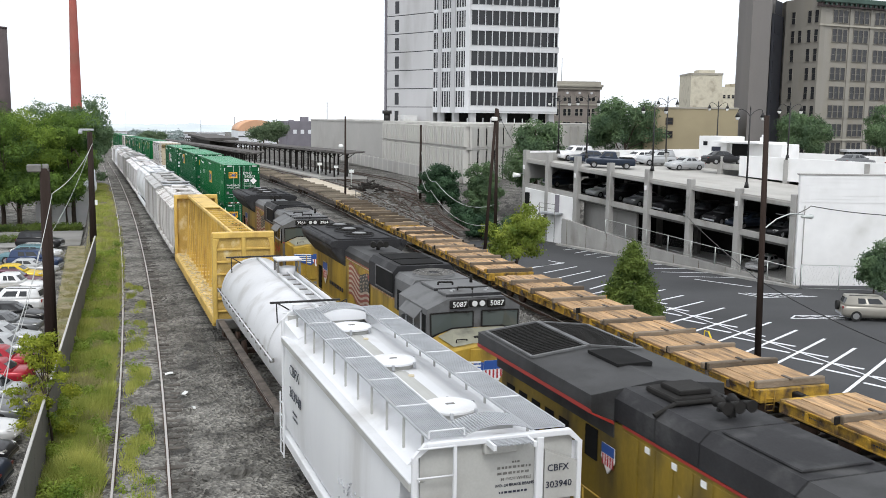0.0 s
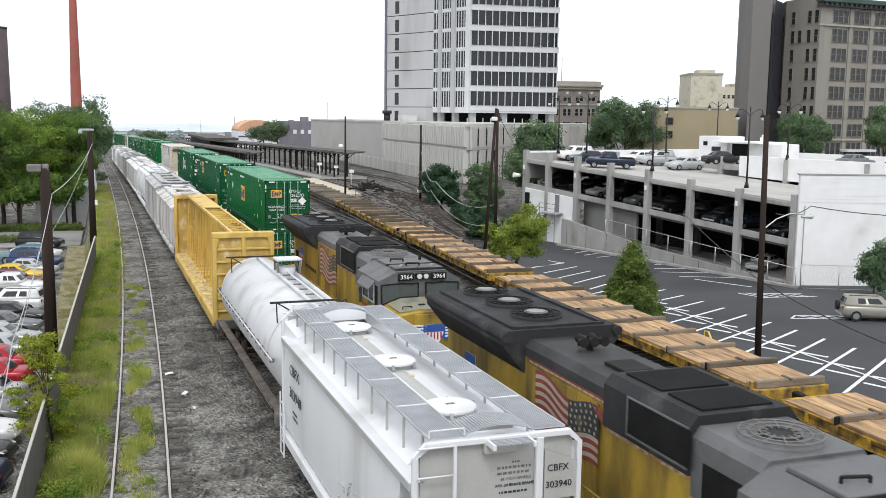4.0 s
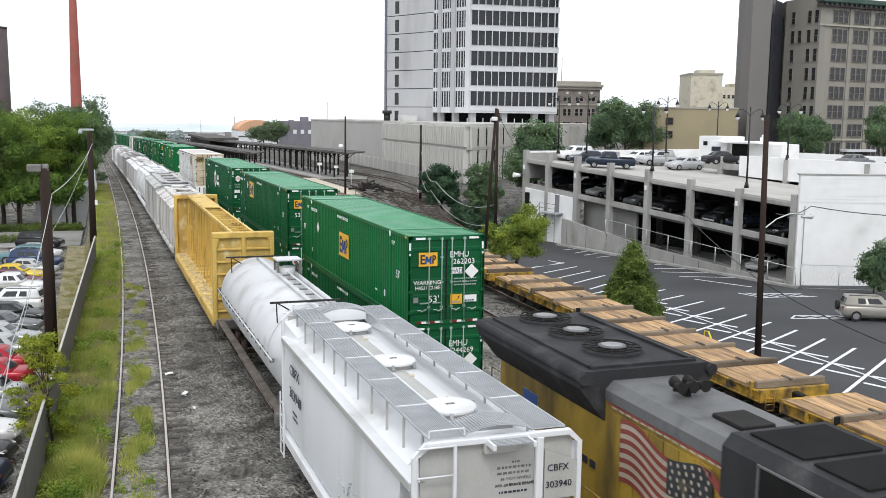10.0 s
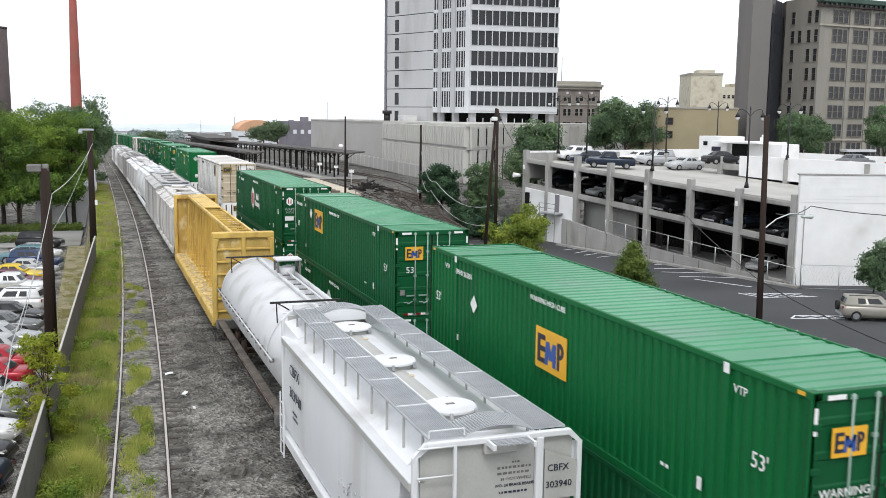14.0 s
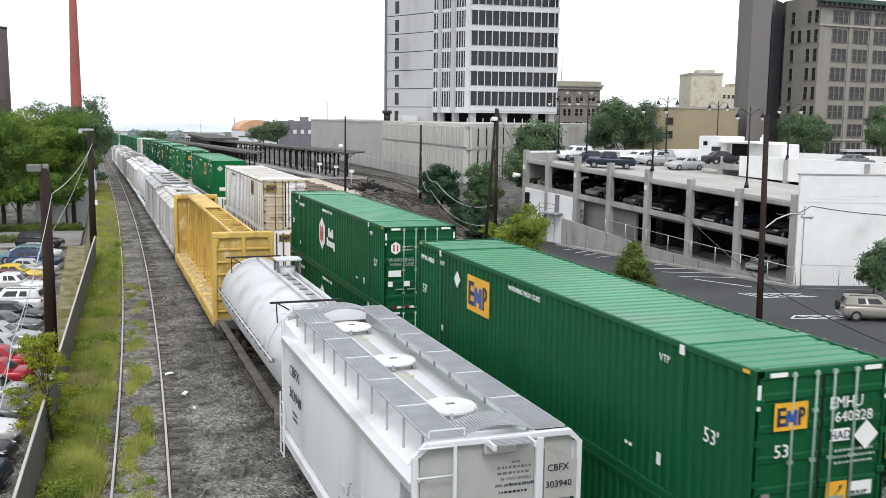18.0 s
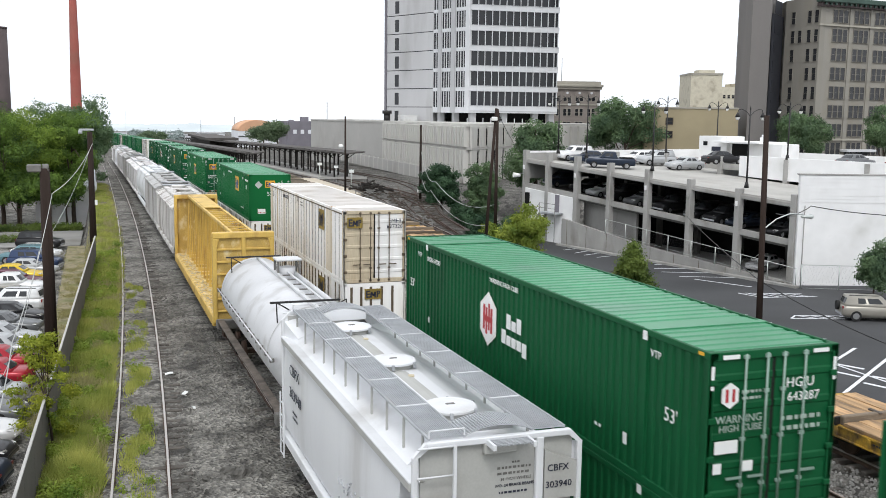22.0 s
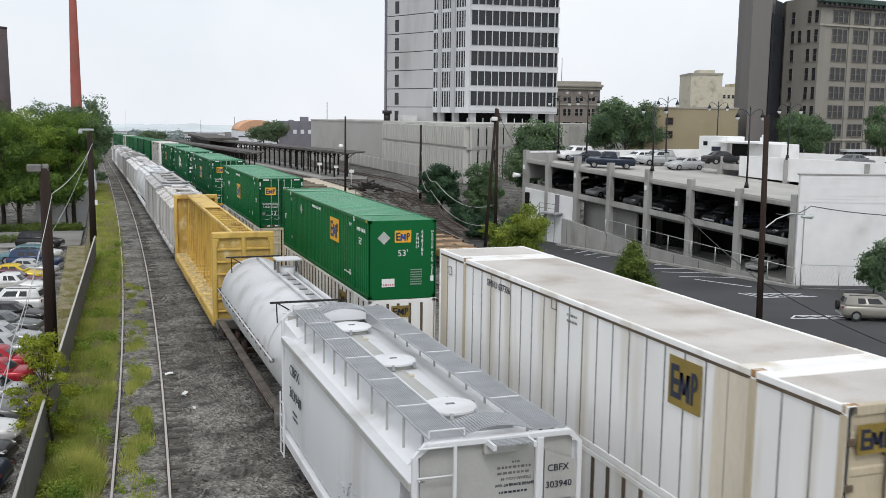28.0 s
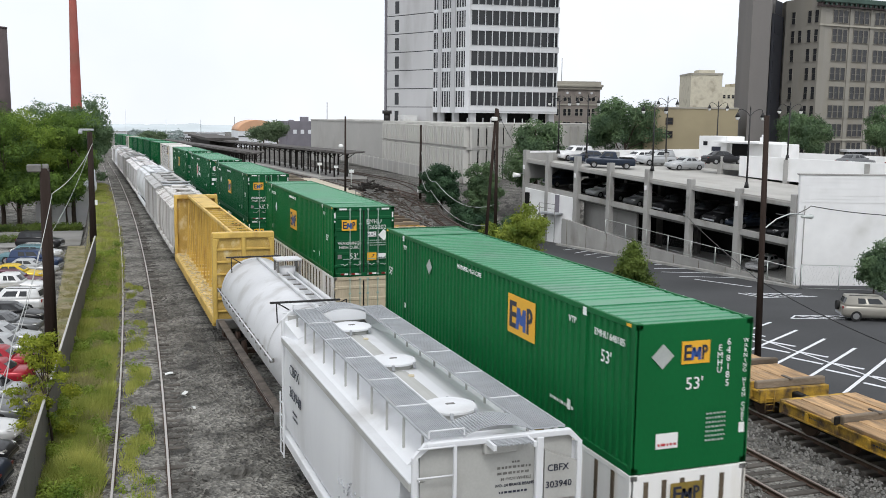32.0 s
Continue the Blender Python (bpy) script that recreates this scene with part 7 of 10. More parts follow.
def build_podium():
    t = thing("podium_building", "low precast concrete building with fluted panels", "building")
    A, B, C, D = (69.2, 157.3), (55.9, 142.8), (58.9, 198.5), (56.9, 262.0)
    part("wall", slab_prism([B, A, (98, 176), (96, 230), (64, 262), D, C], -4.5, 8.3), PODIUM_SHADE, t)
    part("parapet", slab_prism([(B[0] - 0.2, B[1] - 0.1), (A[0] + 0.1, A[1] - 0.25), (98, 175.8), (96, 230), (64, 262), (C[0] - 0.25, C[1])], 8.3, 8.75), PODIUM, t)
    part("parapet", slab_prism([(C[0] - 0.1, C[1]), (64, 199), (64, 262), (D[0] - 0.1, D[1])], 8.3, 8.6), PODIUM_SHADE, t)
    m, L = plan_frame(C, B)
    n = 40
    for z0, z1 in ((-1.0, 4.7), (5.15, 8.3)):
        me = Shape().box(-0.36, 0.36, -0.85, 0.05, z0, z1, 0.06).mesh("flute", PODIUM)
        for k in range(n):
            part("flute", me, None, t).matrix_basis = m @ Matrix.Translation(((k + 0.5) * L / n, 0, 0))
    part("band", Shape().box(0, L, -0.5, 0.05, 4.72, 4.85).box(0, L, -0.5, 0.05, 8.25, 8.5), PODIUM, t).matrix_basis = m
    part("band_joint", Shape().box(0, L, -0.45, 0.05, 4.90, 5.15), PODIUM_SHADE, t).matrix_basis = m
    m, L = plan_frame(B, A)
    cuts = (0.1, 3.25, 7.1, 11.0, 15.3, L)
    for z0, z1 in ((-4.5, 4.7), (5.0, 8.3)):
        for k, (a, b) in enumerate(zip(cuts, cuts[1:])):
            n = 2
            for q in range(n):
                u0, u1 = a + (b - a - 0.55) * q / n, a + (b - a - 0.55) * (q + 1) / n
                part("flute", Shape().box(u0 + (0.55 if k and not q else 0.05), u1, -0.3, 0.05, z0, z1, 0.05), PODIUM, t).matrix_basis = m
            if k < 4:
                part("slot_window", Shape().box(b - 0.55, b + 0.55, -0.08, 0.02, z0 + 0.3, z1 - 0.3), DARK_IN, t).matrix_basis = m
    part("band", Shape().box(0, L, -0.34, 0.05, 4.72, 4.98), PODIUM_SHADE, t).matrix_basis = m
    m, L = plan_frame(A, (98, 176))
    for k in range(12):
        part("flute", Shape().box(k * L / 12 + 0.2, (k + 1) * L / 12 - 0.5, -0.4, 0.05, -4, 8.3, 0.05), PODIUM, t).matrix_basis = m
    # rooftop plant
    part("roof_unit", Shape().box(62, 65, 196, 200, 8.7, 10.0, 0.05), GREY_CAR, t)
    part("roof_fan", Shape().tube((60.5, 203, 8.6), (60.5, 203, 10.2), 0.7, n=16).tube((60.5, 203, 10.2), (60.5, 203, 10.9), 1.0, n=16), IRON, t)
    part("flagpole", Shape().tube((58.5, 250, 8.4), (58.5, 250, 13), 0.08, n=6), IRON, t)
    for k in range(9):
        part("roof_rail", Shape().beam((66 + k * 1.4, 170 - k * 0.4, 8.6), (66 + k * 1.4, 170 - k * 0.4, 9.6), 0.12), TOWER_WHITE, t)
    return t


def build_beige():
    t = thing("brick_office_block", "beige brick office block with triple windows and green cornice", "building")
    P, Q, S = (111.4, 131.4), (134.5, 132.9), (110.3, 138.4)
    part("wall", slab_prism([P, Q, (136, 160), (122, 160), S], -4, 29.6), BEIGE, t)
    m, L = plan_frame(P, Q)
    part("cornice", Shape().box(-0.9, L, -1.3, 0.2, 28.75, 29.5, 0.1), COPPER, t).matrix_basis = m
    # dark strip painting the shade under the cornice
    part("frieze", Shape().box(-0.6, L, -0.7, 0.2, 28.1, 28.75, 0.05), DARK_BRICK, t).matrix_basis = m
    dent = Shape().box(-0.14, 0.14, -1.05, -0.6, 28.35, 28.75).mesh("dentil", COPPER)
    for k in range(22):
        part("dentil", dent, None, t).matrix_basis = m @ Matrix.Translation((0.2 + k * 1.05, 0, 0))
    part("corner_pier", Shape().box(-0.1, 1.0, -0.2, 0.2, -4, 28.1, 0.03), BEIGE, t).matrix_basis = m
    for z in (6.95, 25.3):
        part("string_course", Shape().box(-0.2, L, -0.35, 0.1, z - 0.18, z + 0.1), BEIGE_TRIM, t).matrix_basis = m
    spots = []
    rows = [4.39 + 3.05 * k for k in range(8)]
    for z in rows:
        for b in range(5):
            for k in range(3):
                spots.append((3.2 + b * 4.53 + k * 1.12, z))
    windows(t, m, [q for q in spots if q[0] < L - 1], 0.90, 1.98, sill=True, frame_mat=BEIGE, t=0.03, bar=0.015, glass=OLD_GLASS)
    for b in range(4):
        part("pilaster", Shape().box(6.2 + b * 4.53, 6.95 + b * 4.53, -0.18, 0.1, -4, 28.1, 0.03), BEIGE, t).matrix_basis = m
    m2, L2 = plan_frame(S, P)
    windows(t, m2, [(x, z - 0.1) for z in rows for x in (1.76, 5.05, 6.5)] + [(3.2, rows[6] - 0.1)], 0.72, 1.95, sill=True, frame_mat=BEIGE, t=0.03, bar=0.015, glass=OLD_GLASS)
    part("entrance_canopy", Shape().box(6.0, 12.5, -1.6, 0.0, 4.9, 5.3, 0.05), TOWER_WHITE, t).matrix_basis = m
    part("entrance", Shape().box(6.8, 11.8, -0.3, 0.0, -1.0, 4.9), DARK_GLASS, t).matrix_basis = m
    s = thing("slab_tower", "plain grey-brown brick slab tower with a dark recess", "building")
    part("wall", slab_prism([(99.77, 133.2), (103.7, 133.7), (109.0, 139.5), (118.0, 160), (116.5, 158), (106.5, 146.0)], -4, 60), BROWN_SLAB, s)
    part("recess", slab_prism([(104.5, 134.4), (110.2, 138.8), (112, 147), (110.5, 147)], -4, 27.0), DARK_SLAB, s)
    for k in range(9):
        mm, LL = plan_frame((104.5, 134.4), (110.2, 138.8))
        part("window", Shape().box(1.6, LL - 1.4, -0.06, 0.02, 1.5 + k * 3.2, 3.6 + k * 3.2), DARK_SLAB, s).matrix_basis = mm


def build_small_buildings():
    t = thing("tan_building", "low tan brick building with small square windows", "building")
    a, b = (80.2, 131.6), (93.5, 126.9)
    part("wall", slab_prism([a, b, (101, 141), (86, 146)], -4, 11.6), TAN, t)
    m, L = plan_frame(a, b)
    part("coping", Shape().box(-0.1, L, -0.12, 0.15, 11.5, 11.75), BEIGE_TRIM, t).matrix_basis = m
    windows(t, m, [(3.6, 9.1), (3.6, 7.1)], 1.0, 0.95, frame_mat=DARK_SEAM)
    c = thing("old_cream_building", "old cream building with peeling render and stepped roof", "building")
    part("wall", slab_prism([(151.4, 226.6), (159.2, 223.8), (164, 236), (156, 239)], -4, 21.6), CREAM_WALL, c)
    part("roof_block", slab_prism([(153.5, 226.4), (157.6, 225.0), (159.5, 230), (155.5, 231.5)], 22.1, 22.9), CREAM_WALL, c)
    part("wing_block", slab_prism([(163.0, 223.4), (168.2, 221.8), (171, 230), (166, 232)], 18.6, 19.5), CREAM_WALL, c)
    part("wing", slab_prism([(159.25, 224.2), (168, 221.4), (172, 232), (163, 235)], -4, 18.6), CREAM_WALL, c)
    part("parapet", slab_prism([(151.2, 226.5), (159.3, 223.6), (164.1, 236), (156, 239.2)], 21.6, 22.1), BEIGE_TRIM, c)
    m, L = plan_frame((159.25, 224.2), (168, 221.4))
    windows(c, m, [(0.9 + k * 1.2, 15.6) for k in range(6)], 0.6, 0.8)
    m, L = plan_frame((151.4, 226.6), (159.2, 223.8))
    windows(c, m, [(1.2 + k * 1.6, 11.5) for k in range(3)], 0.8, 1.6)
    r = thing("brick_hotel", "brown brick building with stone cornice and arched windows", "building")
    p, q = (108.5, 225.0), (121.0, 220.5)
    part("wall", slab_prism([p, q, (128, 240), (115, 245)], -4, 18.6), RED_BRICK, r)
    m, L = plan_frame(p, q)
    part("cornice", Shape().box(-0.6, L + 0.7, -0.9, 0.3, 17.5, 18.1, 0.1).box(-0.4, L + 0.4, -0.5, 0.3, 16.9, 17.5).box(-0.2, L + 0.2, -0.25, 0.2, 18.1, 18.9, 0.05), BEIGE_TRIM, r).matrix_basis = m
    part("string_course", Shape().box(0, L, -0.2, 0.1, 13.0, 13.3), BEIGE_TRIM, r).matrix_basis = m
    windows(r, m, [(1.6 + b * 3.0 + k * 1.1, z) for b in range(4) for k in range(2) for z in (14.0, 10.4, 7.2, 4.0)], 0.75, 1.7)
    for b in range(4):
        part("arch", Shape().tube((2.15 + b * 3.0, -0.1, 15.7), (2.15 + b * 3.0, -0.25, 15.7), 0.95, n=20), RED_BRICK, r).matrix_basis = m
        part("medallion", Shape().tube((2.15 + b * 3.0, -0.25, 16.0), (2.15 + b * 3.0, -0.34, 16.0), 0.3, n=12), TOWER_WHITE, r).matrix_basis = m
    part("flagpole", Shape().tube((112, 224, 18.8), (112, 224, 24.5), 0.07, n=6), IRON, r)
    # chimneys
    k = thing("factory_chimney", "tall tapered red brick chimney", "chimney")
    part("shaft", Shape().rings([[(-2.0 + r2 * math.cos(a), 281.5 + r2 * math.sin(a), z) for a in np.linspace(0, 2 * math.pi, 28, endpoint=False)] for r2, z in ((1.75, -3), (1.42, 11), (0.92, 40), (0.8, 48))]), STACK_BRICK, k)
    part("band", Shape().tube((-2.0, 281.5, 44), (-2.0, 281.5, 44.6), 1.0, n=24), STACK_BRICK, k)
    k = thing("dark_chimney", "broad dark brick chimney behind the trees", "chimney")
    part("shaft", Shape().rings([[(-18.6 + r2 * math.cos(a), 254 + r2 * math.sin(a), z) for a in np.linspace(0, 2 * math.pi, 28, endpoint=False)] for r2, z in ((2.9, -3), (2.45, 10), (2.25, 28.9))]), DARK_BRICK, k)
    part("cap", Shape().tube((-18.6, 254, 28.6), (-18.6, 254, 28.95), 2.35, n=28), DARK_BRICK, k)
    # low building behind the lot trees
    w = thing("white_shed", "long low white shed behind the trees", "building")
    part("wall", slab_prism([(-6, 129), (0.2, 128), (1.2, 136), (-5.5, 138)], -4.2, 0.8), WHITE_WALL, w)
    part("roof", Shape().prism([(127.6, 0.8), (133, 2.6), (138.4, 0.8)], "x", -6.2, 1.0), FAR_WALL, w)
    # distant hall with an orange vault
    d = thing("domed_hall", "distant white hall with an orange vaulted roof", "building")
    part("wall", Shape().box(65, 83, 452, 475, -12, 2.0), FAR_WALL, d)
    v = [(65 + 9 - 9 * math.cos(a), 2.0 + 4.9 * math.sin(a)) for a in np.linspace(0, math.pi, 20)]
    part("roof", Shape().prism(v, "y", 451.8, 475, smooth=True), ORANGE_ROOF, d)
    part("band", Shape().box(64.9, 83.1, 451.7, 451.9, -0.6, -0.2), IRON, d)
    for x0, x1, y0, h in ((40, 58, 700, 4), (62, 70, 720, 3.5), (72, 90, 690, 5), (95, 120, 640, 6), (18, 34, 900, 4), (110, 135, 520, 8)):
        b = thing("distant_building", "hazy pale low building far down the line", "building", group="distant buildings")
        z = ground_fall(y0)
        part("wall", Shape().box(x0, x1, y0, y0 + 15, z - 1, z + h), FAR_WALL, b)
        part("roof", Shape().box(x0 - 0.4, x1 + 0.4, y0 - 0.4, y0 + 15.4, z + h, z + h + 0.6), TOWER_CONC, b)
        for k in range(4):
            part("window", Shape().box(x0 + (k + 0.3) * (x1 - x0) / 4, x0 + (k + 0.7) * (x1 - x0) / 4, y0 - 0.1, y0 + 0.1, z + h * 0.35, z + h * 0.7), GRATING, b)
    g = thing("grey_warehouse", "grey-violet brick warehouse with a roof stack beyond the platforms", "building")
    part("wall", Shape().box(81.5, 97, 420, 442, -6, 6.8), GREY_BRICK, g)
    part("stack", Shape().box(88.0, 91.0, 424, 428, 6.8, 8.7), GREY_BRICK, g)
    part("stack", Shape().box(83.0, 84.6, 424, 428, 6.8, 7.4), GREY_BRICK, g)
    for k in range(4):
        part("window", Shape().box(83.5 + k * 3.2, 85 + k * 3.2, 419.9, 420.1, 1.5, 3.2), FAR_WALL, g)
    for x, y, h in ((46, 620, 16), (28, 760, 22), (70, 500, 14), (60, 560, 13)):
        m = thing("radio_mast", "thin steel mast far down the line", "mast", group="masts")
        part("shaft", Shape().tube((x, y, ground_fall(y)), (x, y, ground_fall(y) + h), 0.22, 0.1, n=6), FAR_WALL if h > 15 else IRON, m)


def build_garage():
    ax, ay, rz = 55.3, 66.6, 13.35
    M = pose(ax, ay, 0, 0, 0, rz)
    g = thing("parking_garage", "two-level concrete parking garage with sloping decks", "parking garage", M)
    up = lambda y: 2.96 + 0.0565 * y
    lo = lambda y: -0.40 + 0.069 * y
    W = 14.0
    def sloped(x0, x1, y0, y1, zf, thick):
        return Shape().add([(x0, y0, zf(y0) - thick), (x1, y0, zf(y0) - thick), (x1, y1, zf(y1) - thick), (x0, y1, zf(y1) - thick), (x0, y0, zf(y0)), (x1, y0, zf(y0)), (x1, y1, zf(y1)), (x0, y1, zf(y1))],
                           [(3, 2, 1, 0), (4, 5, 6, 7), (0, 1, 5, 4), (1, 2, 6, 5), (2, 3, 7, 6), (3, 0, 4, 7)])
    part("upper_deck", sloped(0.25, W, 0.3, 36.4, up, 0.25), DECK_CONC, g)
    part("upper_deck", sloped(W, 18.0, 21.2, 36.4, up, 0.25), DECK_CONC, g)
    part("ramp_wall", Shape().box(W + 0.3, 18.0, 21.0, 21.2, 3.6, 5.25), WHITE_WALL, g)
    part("lower_deck", sloped(0.25, 30, 0.3, 36.4, lo, 0.35), GARAGE_SHADE, g)
    part("deck_soffit", sloped(0.4, W - 0.3, 0.5, 36.0, lambda y: up(y) - 0.26, 0.06), GARAGE_SHADE, g)
    # added near-black sheet, painting the darkness behind the front bay
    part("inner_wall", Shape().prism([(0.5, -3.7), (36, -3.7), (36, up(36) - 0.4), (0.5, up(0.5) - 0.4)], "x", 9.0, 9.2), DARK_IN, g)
    part("upper_edge_beam", sloped(-0.1, 0.25, 0.0, 36.4, lambda y: up(y) + 0.12, 0.30), CONCRETE, g)
    part("lower_edge_beam", sloped(-0.1, 0.25, 0.0, 36.4, lambda y: lo(y) + 0.42, 0.50), CONCRETE, g)
    part("edge_kerb", sloped(-0.02, 0.2, 0.0, 36.4, lambda y: up(y) + 0.28, 0.16), DECK_CONC, g)
    cols = (0.16, 6.0, 11.67, 17.15, 22.5, 27.6, 32.4, 36.4)
    tops = (3.86, 3.97, 4.44, 5.06, 5.42, 5.86, 6.09, 6.24)
    for k, y in enumerate(cols):
        top = tops[k]
        part("column", Shape().box(-0.32, 0.32, y - 0.27, y + 0.27, -3.8, top, 0.03), CONCRETE, g)
        part("bracket", Shape().box(-0.42, -0.32, y - 0.12, y + 0.12, up(y) - 0.9, up(y) - 0.45, 0.02), WHITE_WALL if k % 2 else CONCRETE, g)
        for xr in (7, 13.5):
            part("inner_column", Shape().box(xr, xr + 0.5, y - 0.25, y + 0.25, -3.8, up(y) - 0.3), GARAGE_SHADE, g)
    part("back_wall", Shape().box(28, 28.3, 0, 36.4, -3.8, 4.6), GARAGE_SHADE, g)
    part("ground_floor", Shape().box(-0.3, 28, 0.3, 36, -3.75, -3.66), DECK_CONC, g)
    # rising retaining wall along the front
    rise = lambda y: -3.5 + 0.0723 * (y - 0.5) if y < 17.8 else -2.25 + 0.125 * (y - 17.8)
    part("retaining_wall", Shape().prism([(0.5, -3.9), (29.2, -3.9), (29.2, rise(29.2)), (17.8, rise(17.8)), (0.5, rise(0.5))], "x", -0.65, -0.35), CONCRETE, g)
    for k in range(9):
        y = 3.5 + k * 3.1
        part("wall_joint", Shape().box(-0.665, -0.645, y - 0.02, y + 0.02, -3.8, rise(y) - 0.03), DARK_SEAM, g)
    part("lower_front_wall", Shape().box(1.4, 1.7, 20.0, 28.0, -3.8, 0.95), CONCRETE, g)
    # white infill at the far end, with door and outside stair
    part("white_infill", Shape().prism([(27.9, -3.8), (36.2, -3.8), (36.2, lo(36.2) - 0.08), (27.9, lo(27.9) - 0.08)], "x", -0.28, 0.1), WHITE_WALL, g)
    part("door", Shape().box(-0.34, -0.28, 30.1, 30.8, -0.3, 1.6, 0.01), GREY_BRICK, g)
    part("door", Shape().box(-0.34, -0.28, 35.3, 36.1, -0.75, 1.5, 0.01), DARK_IN, g)
    st = part("stair", Shape().box(-1.4, -0.3, 29.5, 32.1, -0.45, -0.32), GRATING, g, "grey steel outside stair")
    for k in range(11):
        part("tread", Shape().box(-1.4, -0.4, 32.1 + k * 0.27, 32.37 + k * 0.27, -0.6 - k * 0.27, -0.55 - k * 0.27), GRATING, st)
    for x in (-1.4, -0.36):
        part("stringer", Shape().beam((x, 32.1, -0.55), (x, 35.0, -3.45), 0.08, 0.22), SILL_GREY, st)
    rl = Shape().path([(-1.4, 29.5, 0.65), (-1.4, 32.1, 0.65), (-1.4, 35.0, -2.5)], 0.03).path([(-1.4, 29.5, 0.15), (-1.4, 32.1, 0.15), (-1.4, 35.0, -3.0)], 0.025)
    for y in (29.5, 30.8, 32.1):
        rl.tube((-1.4, y, -3.8), (-1.4, y, 0.65), 0.035, n=6)
    part("stair_rail", rl, SILL_GREY, st)
    part("end_wall", Shape().box(-0.2, 14, 36.15, 36.4, up(36.4) - 2.0, up(36.4) + 0.9), CONCRETE, g)
    part("far_parapet", Shape().box(0.2, 30, 36.4, 36.7, up(36.4) - 0.5, up(36.4) + 1.1), WHITE_WALL, g)
    # rear bay, level, behind the sloping strip
    ZB = 5.12
    part("rear_deck", Shape().box(W + 0.1, 30, 0.3, 21.0, ZB - 0.4, ZB), DECK_CONC, g)
    part("rear_deck", Shape().box(18.2, 30, 21.0, 36.4, ZB - 0.4, ZB), DECK_CONC, g)
    part("rear_edge", Shape().box(W + 0.05, W + 0.3, 17.9, 21, ZB - 0.5, ZB + 0.14, 0.02), CONCRETE, g)
    part("rear_edge", Shape().box(18.0, 18.2, 21.2, 36, ZB - 1.2, ZB + 0.14, 0.02), DECK_CONC, g)
    part("rear_white_wall", Shape().add([(W - 0.12, 0.2, up(0.2) + 0.55), (W - 0.12, 17.9, up(17.9) + 0.1), (W - 0.12, 17.9, ZB + 1.05), (W - 0.12, 0.2, ZB + 1.05), (W + 0.3, 0.2, up(0.2) + 0.55), (W + 0.3, 17.9, up(17.9) + 0.1), (W + 0.3, 17.9, ZB + 1.05), (W + 0.3, 0.2, ZB + 1.05)], [(0, 1, 2, 3), (7, 6, 5, 4), (0, 4, 5, 1), (2, 6, 7, 3), (1, 5, 6, 2), (0, 3, 7, 4)]), WHITE_WALL, g)
    part("back_parapet", Shape().box(29.7, 30.0, 0.2, 36.7, ZB, ZB + 1.05), WHITE_WALL, g)
    for y in (3, 12.0, 20.5, 28.6):
        part("rear_post", Shape().box(W - 0.25, W + 0.25, y - 0.25, y + 0.25, up(y) - 0.2, ZB + 0.9, 0.02), CONCRETE, g)
    # near-black sheet closes the lower level; interior shade as colour
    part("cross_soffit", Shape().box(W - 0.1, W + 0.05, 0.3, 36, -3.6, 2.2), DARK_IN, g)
    # stair house on the deck
    h = thing("stair_house", "white rooftop stair house with a flat canopy", "stair house", M)
    part("wall", Shape().box(20.5, 23.5, 25.4, 29.6, ZB, 8.0, 0.02), WHITE_WALL, h)
    part("wall", Shape().box(21.0, 24.0, 18.2, 25.4, ZB, 7.3, 0.02), WHITE_WALL, h)
    part("canopy", Shape().box(19.4, 24.2, 20.0, 26.4, 7.3, 7.5, 0.02), WHITE_WALL, h)
    part("doorway", Shape().box(20.94, 21.0, 22.6, 25.0, ZB, 7.2), DARK_IN, h)
    part("sign_board", Shape().box(20.44, 20.5, 26.3, 27.6, 6.3, 6.8), LOGO_DARK, h)
    part("small_window", Shape().box(20.44, 20.5, 28.3, 28.9, 6.9, 7.4), DARK_GLASS, h)
    part("vent", Shape().box(21.6, 22.3, 21.0, 21.7, 7.48, 8.0, 0.05).tube((21.95, 21.35, 8.0), (21.95, 21.35, 8.3), 0.3, n=10), WHITE_WALL, h)
    # the white end wall towards the tracks
    w = thing("white_side_wall", "tall white painted block wall of the garage", "wall", kind="structure")
    m, L = plan_frame((55.12, 66.15), (70.4, 61.2))
    w.matrix_basis = m
    part("panel", Shape().box(0, L, 0, 0.35, -3.9, 5.5, 0.02), WHITE_WALL, w)
    part("coping", Shape().box(-0.12, L, -0.08, 0.45, 5.5, 5.62, 0.02), CONCRETE, w)
    for k in range(8):
        part("siding_board", Shape().box(0.05, L, -0.03, 0.0, 3.25 + k * 0.28, 3.25 + k * 0.28 + 0.25), WHITE_WALL, w)
    part("conduit", Shape().tube((0.5, -0.08, -3.5), (0.5, -0.08, 3.0), 0.04, n=6), CONCRETE, w)
    return M, up, lo, ZB


build_tower()
build_podium()
build_beige()
build_small_buildings()
GARAGE_M, GUP, GLO, GZB = build_garage()


# ---- road vehicles ----
CAR_PAINT = {}


def car_paint(name, c, metal=0.2):
    if name not in CAR_PAINT:
        CAR_PAINT[name] = mat(name + "_car_lacquer", c, 0.28, metal=metal, var=0.05, scale=1.0, bump=0.0)
    return CAR_PAINT[name]


PAINTS = {"white": (0.72, 0.72, 0.72), "silver": (0.42, 0.43, 0.44), "black": (0.018, 0.018, 0.02), "red": (0.36, 0.016, 0.03), "blue": (0.03, 0.05, 0.11), "grey": (0.14, 0.145, 0.15),
          "maroon": (0.10, 0.012, 0.035), "yellow": (0.65, 0.45, 0.03), "navy": (0.016, 0.025, 0.045), "tan": (0.30, 0.285, 0.25), "teal": (0.12, 0.22, 0.25)}


